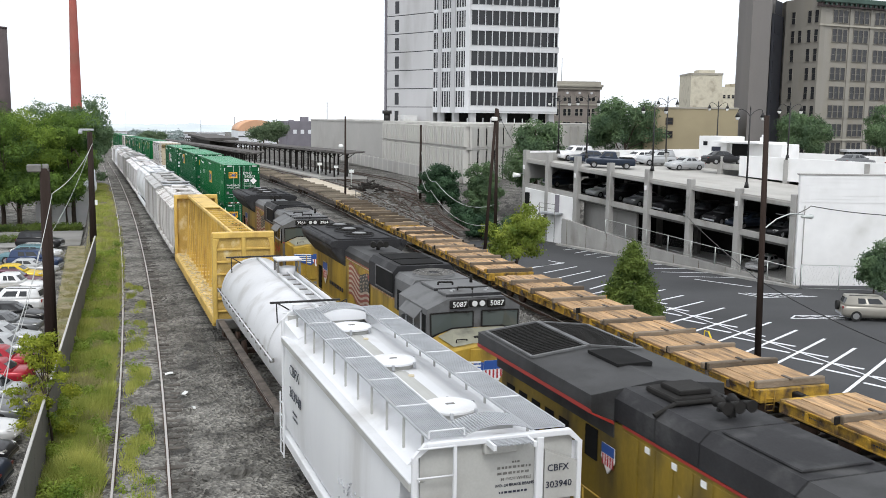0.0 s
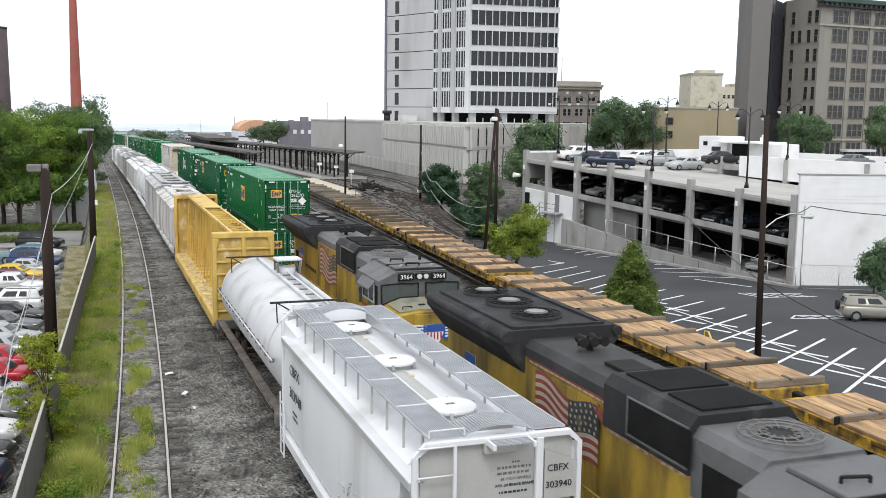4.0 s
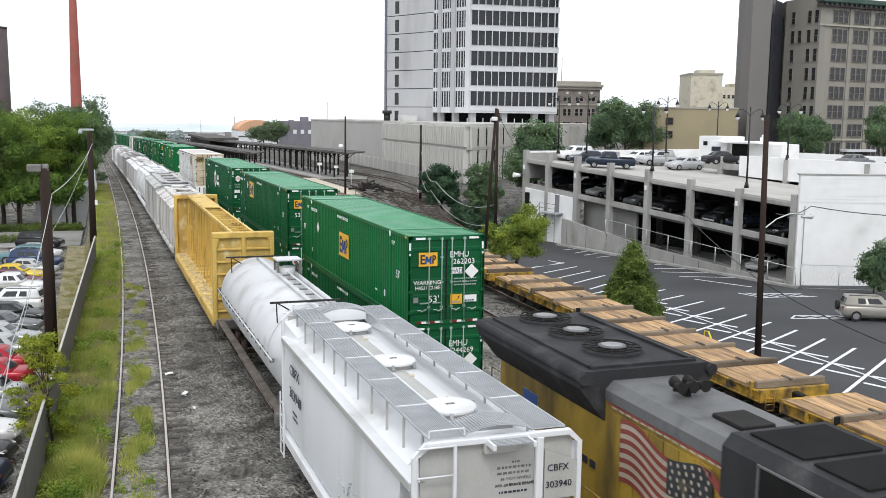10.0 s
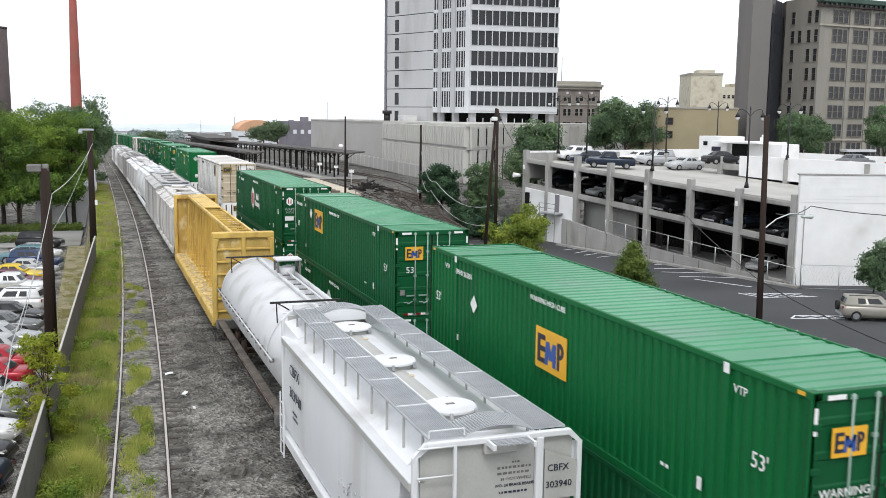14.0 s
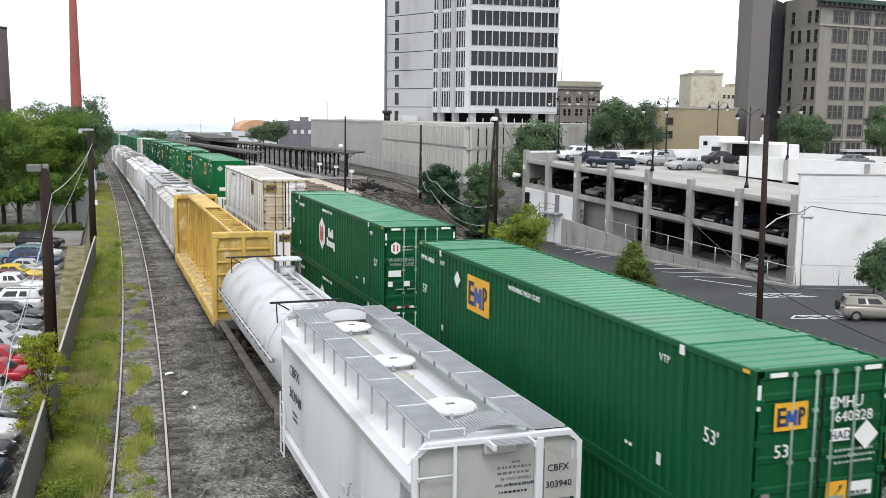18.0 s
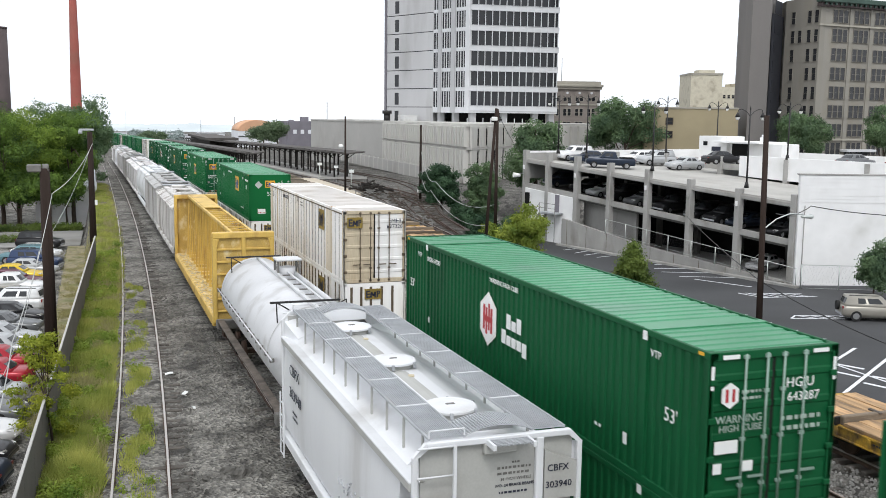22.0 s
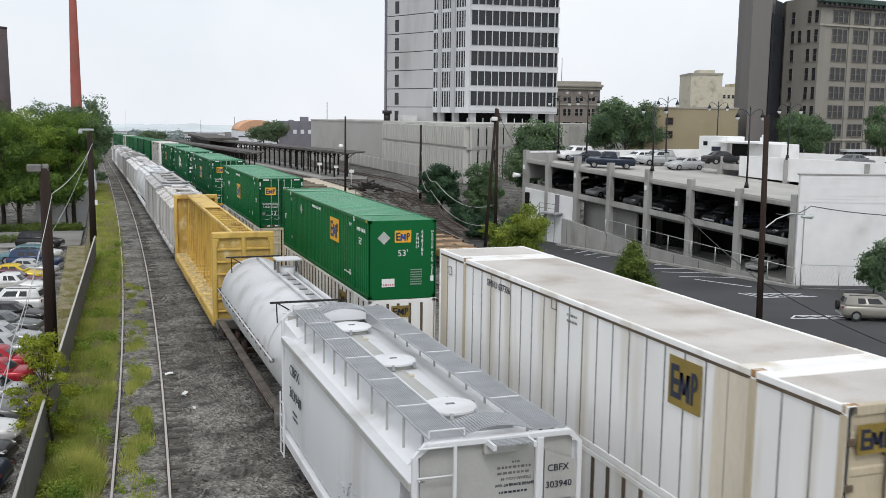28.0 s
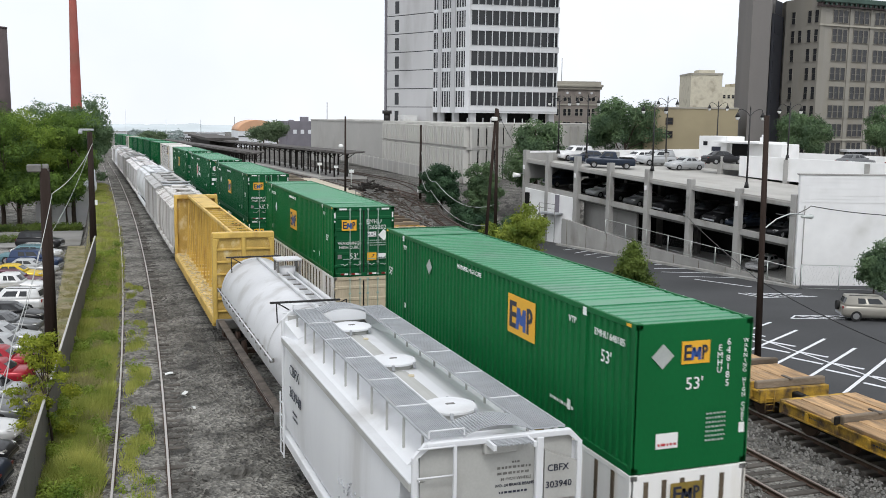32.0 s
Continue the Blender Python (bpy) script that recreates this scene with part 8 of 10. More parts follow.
def car(style, colour, m, group="parked cars", label=""):
    """style: sedan, suv or pickup; length along y, nose at -y."""
    L, H, W = {"sedan": (4.6, 1.42, 1.76), "suv": (4.5, 1.72, 1.80), "pickup": (5.3, 1.78, 1.88)}[style]
    paint = car_paint(colour, PAINTS[colour])
    words = {"sedan": "sedan car", "suv": "sport utility car", "pickup": "pickup truck"}[style]
    c = thing("pickup_truck" if style == "pickup" else "car", label or (colour + " parked " + words + " with dark windows"), "pickup" if style == "pickup" else "car", m, group)
    hw = W / 2
    belt = {"sedan": 0.90, "suv": 1.02, "pickup": 1.10}[style]
    # body: rounded sections from nose to tail (place, width, underside, top)
    sec = {"sedan": ((0.0, 0.68, 0.38, 0.56), (0.10, 0.84, 0.28, 0.68), (0.40, 0.97, 0.2, 0.77), (1.25, 1.0, 0.2, 0.89), (2.3, 1.0, 0.2, 0.92), (3.7, 1.0, 0.2, 0.96), (4.3, 0.97, 0.22, 0.95), (4.52, 0.88, 0.28, 0.86), (4.6, 0.70, 0.40, 0.62)),
           "suv": ((0.0, 0.72, 0.42, 0.70), (0.10, 0.88, 0.32, 0.84), (0.35, 0.98, 0.26, 0.95), (1.1, 1.0, 0.25, 1.04), (2.3, 1.0, 0.25, 1.06), (4.2, 1.0, 0.28, 1.08), (4.42, 0.96, 0.34, 1.04), (4.5, 0.84, 0.45, 0.90)),
           "pickup": ((0.0, 0.76, 0.5, 0.80), (0.10, 0.90, 0.42, 0.94), (0.35, 0.98, 0.38, 1.04), (1.3, 1.0, 0.36, 1.12), (2.5, 1.0, 0.36, 1.14), (3.5, 1.0, 0.36, 1.16), (5.15, 1.0, 0.4, 1.16), (5.3, 0.95, 0.5, 1.10))}[style]
    loops = []
    for y, q, za, zb in sec:
        w = hw * q
        half = [(w * 0.9, za), (w, za + 0.30 * (zb - za)), (w, za + 0.62 * (zb - za)), (w * 0.965, zb - 0.10 * (zb - za)), (w * 0.86, zb - 0.02), (w * 0.4, zb + 0.015)]
        loops.append([(a, y, b) for a, b in half] + [(-a, y, b) for a, b in half[::-1]])
    part("body", Shape().rings(loops), paint, c)
    # cabin: a tapering ring from the belt to a crowned roof
    y0, y1, y4, y5 = {"sedan": (1.15, 1.98, 3.35, 4.05), "suv": (1.02, 1.75, 4.15, 4.42), "pickup": (1.3, 1.95, 3.2, 3.5)}[style]
    wb, wt = hw - 0.07, hw - 0.27
    def skin(t, e=0.0):
        w, a, b = wb + (wt - wb) * t + e, y0 + (y1 - y0) * t - e, y5 + (y4 - y5) * t + e
        z = belt - 0.05 + (H - 0.05 - belt + 0.05) * t
        fr = [(q * w, a + 0.16 * abs(q) ** 3, z) for q in (-1, -0.8, -0.4, 0, 0.4, 0.8, 1)]
        bk = [(q * w, b - 0.12 * abs(q) ** 3, z) for q in (1, 0.8, 0.4, 0, -0.4, -0.8, -1)]
        return fr, bk
    loops = [sum(skin(t), []) for t in (0, 0.35, 0.7, 1.0)]
    fr, bk = skin(1.0)
    for k, dz in ((0.86, 0.035), (0.5, 0.05)):
        cy = (y1 + y4) / 2
        loops.append([(x * k, cy + (y - cy) * (0.5 + 0.5 * k), z + dz) for x, y, z in fr + bk])
    part("cabin", Shape().rings(loops), paint, c)
    ta, tb, e = 0.36, 0.86, 0.012
    (fa, ba), (fb, bb) = skin(ta, e), skin(tb, e)
    for sd in (0, 6):
        p0, p1, q0, q1 = Vector(fa[sd]), Vector(ba[6 - sd]), Vector(fb[sd]), Vector(bb[6 - sd])
        for a, b in ((0.13, 0.46), (0.52, 0.84 if style == "sedan" else 0.72)):
            part("side_window", Shape().add([p0.lerp(p1, a), p0.lerp(p1, b), q0.lerp(q1, b), q0.lerp(q1, a)], [(0, 1, 2, 3)]), CAR_GLASS, c)
    for nm, lo, hi in (("windscreen", fa, fb), ("rear_window", ba, bb)):
        v = lo[1:6] + hi[1:6]
        part(nm, Shape().add(v, [(k, k + 1, k + 6, k + 5) for k in range(4)], True), CAR_GLASS, c)
    r = 0.32 if style == "sedan" else 0.36
    for y in (0.86, L - 0.95):
        for sd in (-1, 1):
            wobj = part("wheel", Shape().tube((sd * (hw - 0.2), y, r), (sd * (hw + 0.01), y, r), r, n=18), TYRE, c)
            part("rim", Shape().tube((sd * (hw + 0.005), y, r), (sd * (hw + 0.02), y, r), r * 0.6, n=14), HUB, wobj)
    zl = belt - 0.24
    for sd in (-1, 1):
        part("headlight", Shape().add([(sd * hw * 0.45, 0.07, zl), (sd * hw * 0.86, 0.12, zl), (sd * hw * 0.96, 0.36, zl + 0.08), (sd * hw * 0.55, 0.12, zl + 0.1)], [(0, 1, 2, 3)]), HEAD_LAMP, c)
        part("tail_light", Shape().box(sd * (hw - 0.26), sd * (hw - 0.05), L - 0.12, L - 0.03, zl + 0.02, zl + (0.13 if style == "sedan" else 0.24), 0.02), TAIL_LAMP, c)
        part("mirror", Shape().box(sd * hw * 0.97, sd * (hw + 0.13), y0 + 0.42, y0 + 0.5, belt, belt + 0.11, 0.02), paint, c)
    for ya, yb in ((-0.03, 0.12), (L - 0.12, L + 0.03)):
        part("bumper", Shape().box(-hw * 0.78, hw * 0.78, ya, yb, 0.36, 0.52, 0.04), GRATING if style != "sedan" else paint, c)
    if style == "pickup":
        part("bed", Shape().box(-hw + 0.14, hw - 0.14, 3.62, 5.12, 1.15, 1.195), DARK_IN, c)
    if style == "suv":
        for sd in (-1, 1):
            part("roof_rail", Shape().beam((sd * (hw - 0.42), 2.0, H + 0.02), (sd * (hw - 0.42), 4.0, H + 0.02), 0.035), IRON, c)
    return c


def park_cars():
    # slanted row beyond the fence wall: (y, end towards the tracks, style, colour, nose to the tracks)
    row = ((38.6, -3.1, "sedan", "navy", 0), (41.3, -3.1, "sedan", "black", 1), (44.2, -3.0, "sedan", "white", 1), (47.0, -2.95, "sedan", "grey", 1), (49.8, -3.1, "sedan", "silver", 0),
           (53.2, -2.95, "sedan", "red", 0), (56.2, -3.1, "sedan", "red", 0), (59.2, -3.2, "sedan", "silver", 0), (62.4, -2.9, "sedan", "silver", 1), (66.0, -3.0, "sedan", "grey", 1), (69.0, -2.8, "sedan", "black", 1),
           (73.0, -2.95, "suv", "white", 0), (76.3, -3.8, "sedan", "tan", 0), (79.5, -3.2, "pickup", "white", 1), (83.4, -3.5, "sedan", "maroon", 1), (86.6, -3.5, "sedan", "yellow", 1), (89.4, -2.6, "sedan", "silver", 1),
           (93.0, -2.4, "suv", "blue", 1), (96.6, -3.4, "suv", "teal", 0), (99.8, -2.5, "sedan", "white", 1), (107.0, -2.5, "suv", "black", 1))
    rr = random.Random(3)
    for y, x, st, co, nose in row:
        L = {"sedan": 4.6, "suv": 4.5, "pickup": 5.3}[st]
        a = radians(14 + rr.uniform(-3, 3))
        if nose:
            m = pose(x, y - 0.3, LEFT_LOT_Z + 0.03, 0, 0, 90 - math.degrees(a))
        else:
            m = pose(x - L * math.cos(a), y - 0.3 + L * math.sin(a), LEFT_LOT_Z + 0.03, 0, 0, -90 - math.degrees(a))
        car(st, co, m, "cars in the fenced lot")
    # asphalt lot
    open_car = car("suv", "tan", pose(52.85, 51.9, LOT_Z + 0.03, 0, 0, 64), "cars in the open lot", "gold-grey sport utility car with a spare wheel in the open lot")
    part("spare_wheel", Shape().tube((0.1, 4.46, 0.95), (0.1, 4.66, 0.95), 0.33, n=16), TYRE, open_car)
    # garage decks: (local x, local y, level, heading, style, colour)
    tilt = math.degrees(math.atan(0.0565))
    for x, y, rz, st, co in ((2.7, 29.5, -127, "pickup", "navy"), (4.1, 33.9, -118, "sedan", "navy"), (4.3, 36.1, -100, "suv", "white"), (10.9, 25.2, -98, "sedan", "silver"), (11.2, 30.0, -104, "suv", "silver"), (10.6, 32.3, -100, "sedan", "white")):
        car(st, co, GARAGE_M @ pose(x, y, GUP(y) + 0.02, tilt, 0, 0) @ pose(0, 0, 0, 0, 0, rz), "cars in the garage")
    for x, y, rz, st, co in ((17.0, 20.2, 72, "sedan", "black"), (26.4, 5.6, 90, "sedan", "silver"), (26.4, 1.4, 90, "sedan", "white"), (25.8, 10.6, 86, "sedan", "grey")):
        car(st, co, GARAGE_M @ pose(x, y, GZB + 0.02, 0, 0, rz), "cars in the garage")
    tilt = math.degrees(math.atan(0.069))
    for x, y, st, co in ((0.9, 2.6, "sedan", "black"), (1.2, 7.0, "sedan", "navy"), (0.8, 9.3, "suv", "black"), (0.8, 11.7, "suv", "black"), (0.9, 15.9, "pickup", "black"), (1.2, 20.3, "sedan", "grey"), (1.8, 23.8, "suv", "black"), (1.6, 26.6, "sedan", "silver"), (2.4, 30.2, "sedan", "black"), (2.2, 34.6, "suv", "navy")):
        car(st, co, GARAGE_M @ pose(x, y, GLO(y) + 0.03, tilt, 0, 0) @ pose(0, 0, 0, 0, 0, -90) @ Matrix.Translation((-0.9, 0, 0)), "cars in the garage")
    car("sedan", "white", GARAGE_M @ pose(2.0, 5.9, -3.64, 0, 0, -80), "cars in the garage", "white sedan on the garage ground floor")


# ---- trees: tapered trunk, limbs, a crown of many leaves ----
def leaf_cloud(name, blobs, n, size, material, parent, seed, flat=0.0):
    """n small leaves spread in ragged blobs (x, y, z, rx, ry, rz)."""
    rg = np.random.RandomState(seed)
    vol = np.array([b[3] * b[4] * b[5] for b in blobs])
    pick = rg.choice(len(blobs), n, p=vol / vol.sum())
    bl = np.array(blobs)[pick]
    d = rg.normal(size=(n, 3))
    d /= np.linalg.norm(d, axis=1)[:, None]
    rad = rg.uniform(0.45, 1.0, n) ** 0.6
    # clumps: pull leaves towards seeds on the shell so that gaps open
    c = bl[:, :3] + d * rad[:, None] * bl[:, 3:6]
    ns = max(8, n // 26)
    first = rg.choice(n, ns, replace=False)
    own = rg.randint(0, ns, n)
    use = rg.rand(n) < 0.55
    root = bl[:, :3].copy()
    root[use] = bl[first[own[use]], :3]
    c[use] = c[first][own[use]] + rg.normal(size=(use.sum(), 3)) * size * np.array([2.0, 2.0, 1.3])
    # leaves lie along the clump's outer skin, most of them facing out and up
    face = c - root
    face /= np.linalg.norm(face, axis=1)[:, None] + 1e-6
    face = face + np.array([0, 0, 0.35]) + 0.55 * rg.normal(size=(n, 3))
    u = np.cross(face, rg.normal(size=(n, 3)))
    u /= np.linalg.norm(u, axis=1)[:, None] + 1e-6
    w = np.cross(face, u)
    w /= np.linalg.norm(w, axis=1)[:, None] + 1e-6
    s = size * rg.uniform(0.6, 1.3, n)[:, None]
    v = np.stack([c - u * s, c + w * s * 0.55, c + u * s, c - w * s * 0.55], 1).reshape(-1, 3)
    me = bpy.data.meshes.new(name)
    me.from_pydata(v.tolist(), [], np.arange(4 * n).reshape(-1, 4).tolist())
    me.materials.append(material)
    ob = part(name, me, None, parent)
    return ob


def tree(name, label, x, y, z, h, blobs, n, size, leaf, seed, trunk=0.2, lean=0.0, limbs=7):
    t = thing(name, label, "tree", pose(x, y, z))
    rr = random.Random(seed)
    tr = Shape()
    pts = [(0, 0, -0.3)]
    for k in range(1, 7):
        pts.append((lean * k / 6 + rr.uniform(-0.1, 0.1) * trunk * 4, rr.uniform(-0.1, 0.1) * trunk * 4, h * 0.8 * k / 6))
    for k in range(6):
        tr.tube(pts[k], pts[k + 1], trunk * (1 - k / 7), trunk * (1 - (k + 1) / 7), n=9, caps=False)
    part("trunk", tr, BARK, t)
    for k in range(limbs):
        a = pts[2 + k % 4]
        b = blobs[k % len(blobs)]
        mid = ((a[0] + b[0]) / 2 + rr.uniform(-0.3, 0.3), (a[1] + b[1]) / 2 + rr.uniform(-0.3, 0.3), (a[2] + b[2]) / 2 + 0.1 * h * rr.random())
        part("limb", Shape().tube(a, mid, trunk * 0.4, trunk * 0.25, n=6, caps=False).tube(mid, (b[0], b[1], b[2]), trunk * 0.25, trunk * 0.08, n=6, caps=False), BARK, t)
    leaf_cloud("crown", blobs, n, size, leaf, t, seed)
    return t


def rblobs(seed, n, cx, cy, cz, rx, ry, rz, r):
    rr = random.Random(seed)
    out = []
    for _ in range(n):
        a, b, q = rr.uniform(0, 6.283), math.acos(rr.uniform(-0.6, 1)), rr.uniform(0.35, 1.0)
        s = r * rr.uniform(0.65, 1.25)
        out.append((cx + rx * q * math.sin(b) * math.cos(a), cy + ry * q * math.sin(b) * math.sin(a), cz + rz * q * math.cos(b), s, s, s * 0.8))
    return out


def sapling_sprays():
    """Flat loose sprays round a thin leaning stem."""
    rr = random.Random(38)
    out = []
    for k in range(44):
        z = 3.55 - 2.9 * (k / 43) ** 1.25
        a = k * 2.4 + rr.uniform(-0.4, 0.4)
        q = rr.uniform(0.2, 1.0) * (0.6 + 0.5 * math.sin(min(1, (3.75 - z) / 1.6) * 1.57))
        if z < 1.6 and k % 3 == 0:
            q *= 0.6
        out.append((-0.1 * z + q * math.cos(a) * 0.8, q * math.sin(a) * 0.8, z - 0.15 * q, rr.uniform(0.16, 0.34), rr.uniform(0.16, 0.3), rr.uniform(0.06, 0.12)))
    return out


def feather_tips(seed, h):
    """Thin upright sprays over a crown."""
    rr = random.Random(seed + 200)
    return [(rr.uniform(0.4, 3.2), rr.uniform(-1.5, 1.5), h * rr.uniform(0.78, 1.04), 0.13, 0.13, rr.uniform(0.6, 1.3)) for _ in range(34)]


def plant_trees():
    # woods beyond the fenced lot
    spec = [(-9.5, 127, 9.9, 4.9), (-4.8, 128, 9.7, 4.2), (-15, 129, 10.8, 5.6), (-1.6, 128, 9.7, 3.1), (-8, 132, 10.8, 5.2), (-3.0, 134, 11.2, 4.4), (-12, 136, 11.8, 5.8), (-0.6, 146, 11.4, 3.4), (-5, 150, 12, 5), (0.6, 165, 11.6, 3.3), (-20, 126, 10.5, 5.5), (-20, 130, 12, 6), (-2, 172, 12, 5), (1.0, 188, 11.5, 3.2)]
    for k, (x, y, h, r) in enumerate(spec):
        z = ground_z(x, y)
        tree("tree", "broad leafy green tree beyond the fenced lot", x, y, z, h - z, rblobs(k, 46, 0, 0, (h - z) * 0.54, r * 0.95, r * 0.95, (h - z) * 0.43, r * 0.29) + (feather_tips(k, h - z) if y in (128, 146, 165) else []), 30000 if y < 140 else 18000, 0.115 if y < 140 else 0.15, LEAF_MID if y > 140 else LEAF_LIME if k % 3 == 1 else LEAF_DARK, k, 0.3)
    for k, (x, y, zc, r) in enumerate(((-10.6, 125, 0.9, 3.2), (-7.4, 124.5, 0.6, 2.9), (-4.6, 124, 0.3, 2.5), (-2.4, 126, 0.8, 2.2), (-13.5, 125, 1.2, 3.4))):
        tree("tree", "low round green tree at the end of the fenced lot", x, y, LEFT_LOT_Z, zc + 4.6, rblobs(80 + k, 18, 0, 0, zc - LEFT_LOT_Z, r * 0.8, r * 0.8, 1.9, 1.15), 9000, 0.17, LEAF_DARK, 80 + k, 0.16)
    # beside the yard and the lots
    for label, x, y, top, r, q, n, leaf, sd in (("dark green bushy tree beside the yard", 39.0, 108.2, 5.0, 2.3, 0.66, 32000, LEAF_BUSH, 31), ("loose green tree behind the utility poles", 43.4, 107.0, 5.0, 2.3, 0.6, 22000, LEAF_MID, 32)):
        z = ground_z(x, y)
        tree("tree", label, x, y, z, top - z, rblobs(sd, 80, 0, 0, (top - z) * 0.46, r, r, (top - z) * 0.5, q), n, 0.12, leaf, sd, 0.19)
    tree("tree", "tall green tree behind the garage corner", 53.6, 113.5, ground_z(53, 113), 14.0, rblobs(33, 30, 0, 0, 8.0, 3.4, 3.4, 5.8, 1.5), 24000, 0.15, LEAF_MID, 33, 0.28)
    tree("tree", "round green tree behind the garage", 77.5, 133, ground_z(77, 133), 13.5, rblobs(34, 30, 0, 0, 8.0, 5.2, 5.0, 5.2, 1.7), 26000, 0.17, LEAF_MID, 34, 0.28)
    tree("tree", "green tree before the office block", 95.5, 115.5, ground_z(95, 115), 11.5, rblobs(35, 24, 0, 0, 7.6, 3.6, 3.4, 3.8, 1.4), 18000, 0.15, LEAF_MID, 35, 0.25)
    tree("tree", "green tree before the office block", 112.5, 117.0, ground_z(110, 115), 11.5, rblobs(36, 22, 0, 0, 7.4, 3.0, 2.8, 4.2, 1.3), 14000, 0.15, LEAF_MID, 36, 0.25)
    tree("young_tree", "yellow-green young tree beside the flatcars", 31.9, 70.8, ground_z(31.9, 70.8), 6.2, rblobs(37, 60, 0, 0, 4.2, 2.8, 2.8, 2.7, 0.55), 15000, 0.11, LEAF_LIGHT, 37, 0.10)
    for k, (x, y, r) in enumerate(((39.4, 104.8, 2.2), (42.6, 103.2, 2.0), (41.0, 100.6, 1.7), (46.6, 104.0, 1.6))):
        tree("bush", "dark green undergrowth round the utility poles", x, y, ground_z(x, y), 2.6, rblobs(70 + k, 16, 0, 0, 1.2, r, r, 1.5, 0.7), 8000, 0.12, LEAF_BUSH if k < 3 else LEAF_MID, 70 + k, 0.05, limbs=3)
    # cedar
    c = thing("cedar_tree", "dense dark green conical cedar at the lot edge", "tree", pose(28.95, 48.3, ground_z(28.95, 48.3)))
    part("trunk", Shape().tube((0, 0, -0.2), (0, 0, 5.6), 0.16, 0.03, n=8), BARK, c)
    zb = ground_z(28.95, 48.3)
    topz = 2.95 - zb
    blobs = []
    rr = random.Random(8)
    for k in range(340):
        t = rr.random() ** 1.0
        zz = 0.5 + (topz - 0.7) * t
        rad = 2.5 * (1 - t) ** 0.72 * (0.8 if zz < 0.8 else 1.0)
        a = rr.uniform(0, 6.283)
        q = rr.uniform(0.5, 0.95)
        blobs.append((rad * q * math.cos(a), rad * q * math.sin(a), zz, 0.24 * (1 - 0.4 * t), 0.24 * (1 - 0.4 * t), rr.uniform(0.4, 0.75) * (1 - 0.3 * t)))
    leaf_cloud("crown", blobs, 60000, 0.08, LEAF_CONIFER, c, 41)
    part("spire", Shape().tube((0, 0, topz - 0.9), (0, 0, topz + 0.05), 0.05, 0.01, n=6), LEAF_CONIFER, c)
    # sapling by the fence wall
    tree("sapling", "yellow-green sapling growing beside the fence wall", -1.18, 30.35, -0.1, 4.1, sapling_sprays(), 9500, 0.042, LEAF_SAPLING, 38, 0.042, -0.35, limbs=14)
    tree("bush", "green creeper bush against the white wall", 57.3, 59.6, LOT_Z, 4.2, rblobs(39, 18, 0, 0, 2.2, 1.6, 1.1, 2.0, 0.8), 12000, 0.11, LEAF_MID, 39, 0.08)
    # clipped hedges at the end of the fenced lot
    for k, (x, y, w) in enumerate(((-8.0, 123.0, 3.6), (-3.4, 122.6, 2.4), (-10.5, 112.5, 4.5))):
        hb = [(-w + 2 * w * q / 11, 0, 0.45, w / 9, 0.55, 0.5) for q in range(12)]
        hd = thing("hedge", "low dark clipped hedge beside the lane", "hedge", pose(x, y, LEFT_LOT_Z), "lane hedges")
        leaf_cloud("foliage", hb, 5000, 0.09, LEAF_CONIFER, hd, 90 + k)
        part("stem", Shape().tube((0, 0, -0.1), (0, 0, 0.5), 0.05, n=6), BARK, hd)
    # far woods along the horizon
    rg = random.Random(77)
    blobs = []
    for k in range(420):
        y = rg.uniform(650, 1050)
        x = y * rg.uniform(0.042, 0.088) if k % 4 else y * rg.uniform(-0.1, 0.02)
        q = rg.uniform(1.0, 2.4)
        blobs.append((x, y, ground_fall(y) + q * 0.9, q, q, q * 1.2))
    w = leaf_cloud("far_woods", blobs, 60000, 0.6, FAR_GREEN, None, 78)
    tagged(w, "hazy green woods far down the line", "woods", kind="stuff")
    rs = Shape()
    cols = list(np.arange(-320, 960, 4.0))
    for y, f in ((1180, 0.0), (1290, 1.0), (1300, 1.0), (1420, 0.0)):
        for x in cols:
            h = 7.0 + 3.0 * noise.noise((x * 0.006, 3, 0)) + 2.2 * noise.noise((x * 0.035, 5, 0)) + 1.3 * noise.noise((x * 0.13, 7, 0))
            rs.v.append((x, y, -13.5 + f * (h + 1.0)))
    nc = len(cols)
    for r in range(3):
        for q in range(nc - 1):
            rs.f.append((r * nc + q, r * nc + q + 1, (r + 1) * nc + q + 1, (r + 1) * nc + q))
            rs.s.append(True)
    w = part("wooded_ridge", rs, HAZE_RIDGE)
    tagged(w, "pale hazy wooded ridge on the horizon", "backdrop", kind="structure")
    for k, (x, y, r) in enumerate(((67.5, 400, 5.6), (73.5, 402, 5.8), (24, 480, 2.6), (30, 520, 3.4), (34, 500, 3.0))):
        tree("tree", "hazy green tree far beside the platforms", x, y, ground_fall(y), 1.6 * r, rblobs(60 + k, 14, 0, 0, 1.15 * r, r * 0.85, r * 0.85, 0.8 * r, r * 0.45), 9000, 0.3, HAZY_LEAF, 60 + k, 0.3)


park_cars()
plant_trees()


# ---- poles, lamps, wires, platforms, fences ----
def pole(x, y, z0, z1, r, label, lean=0.0):
    p = thing("utility_pole", label, "pole", pose(x, y, z0), "utility poles")
    part("shaft", Shape().tube((0, 0, -0.3), (lean, 0, z1 - z0), r, r * 0.72, n=12), POLE_WOOD, p)
    return p


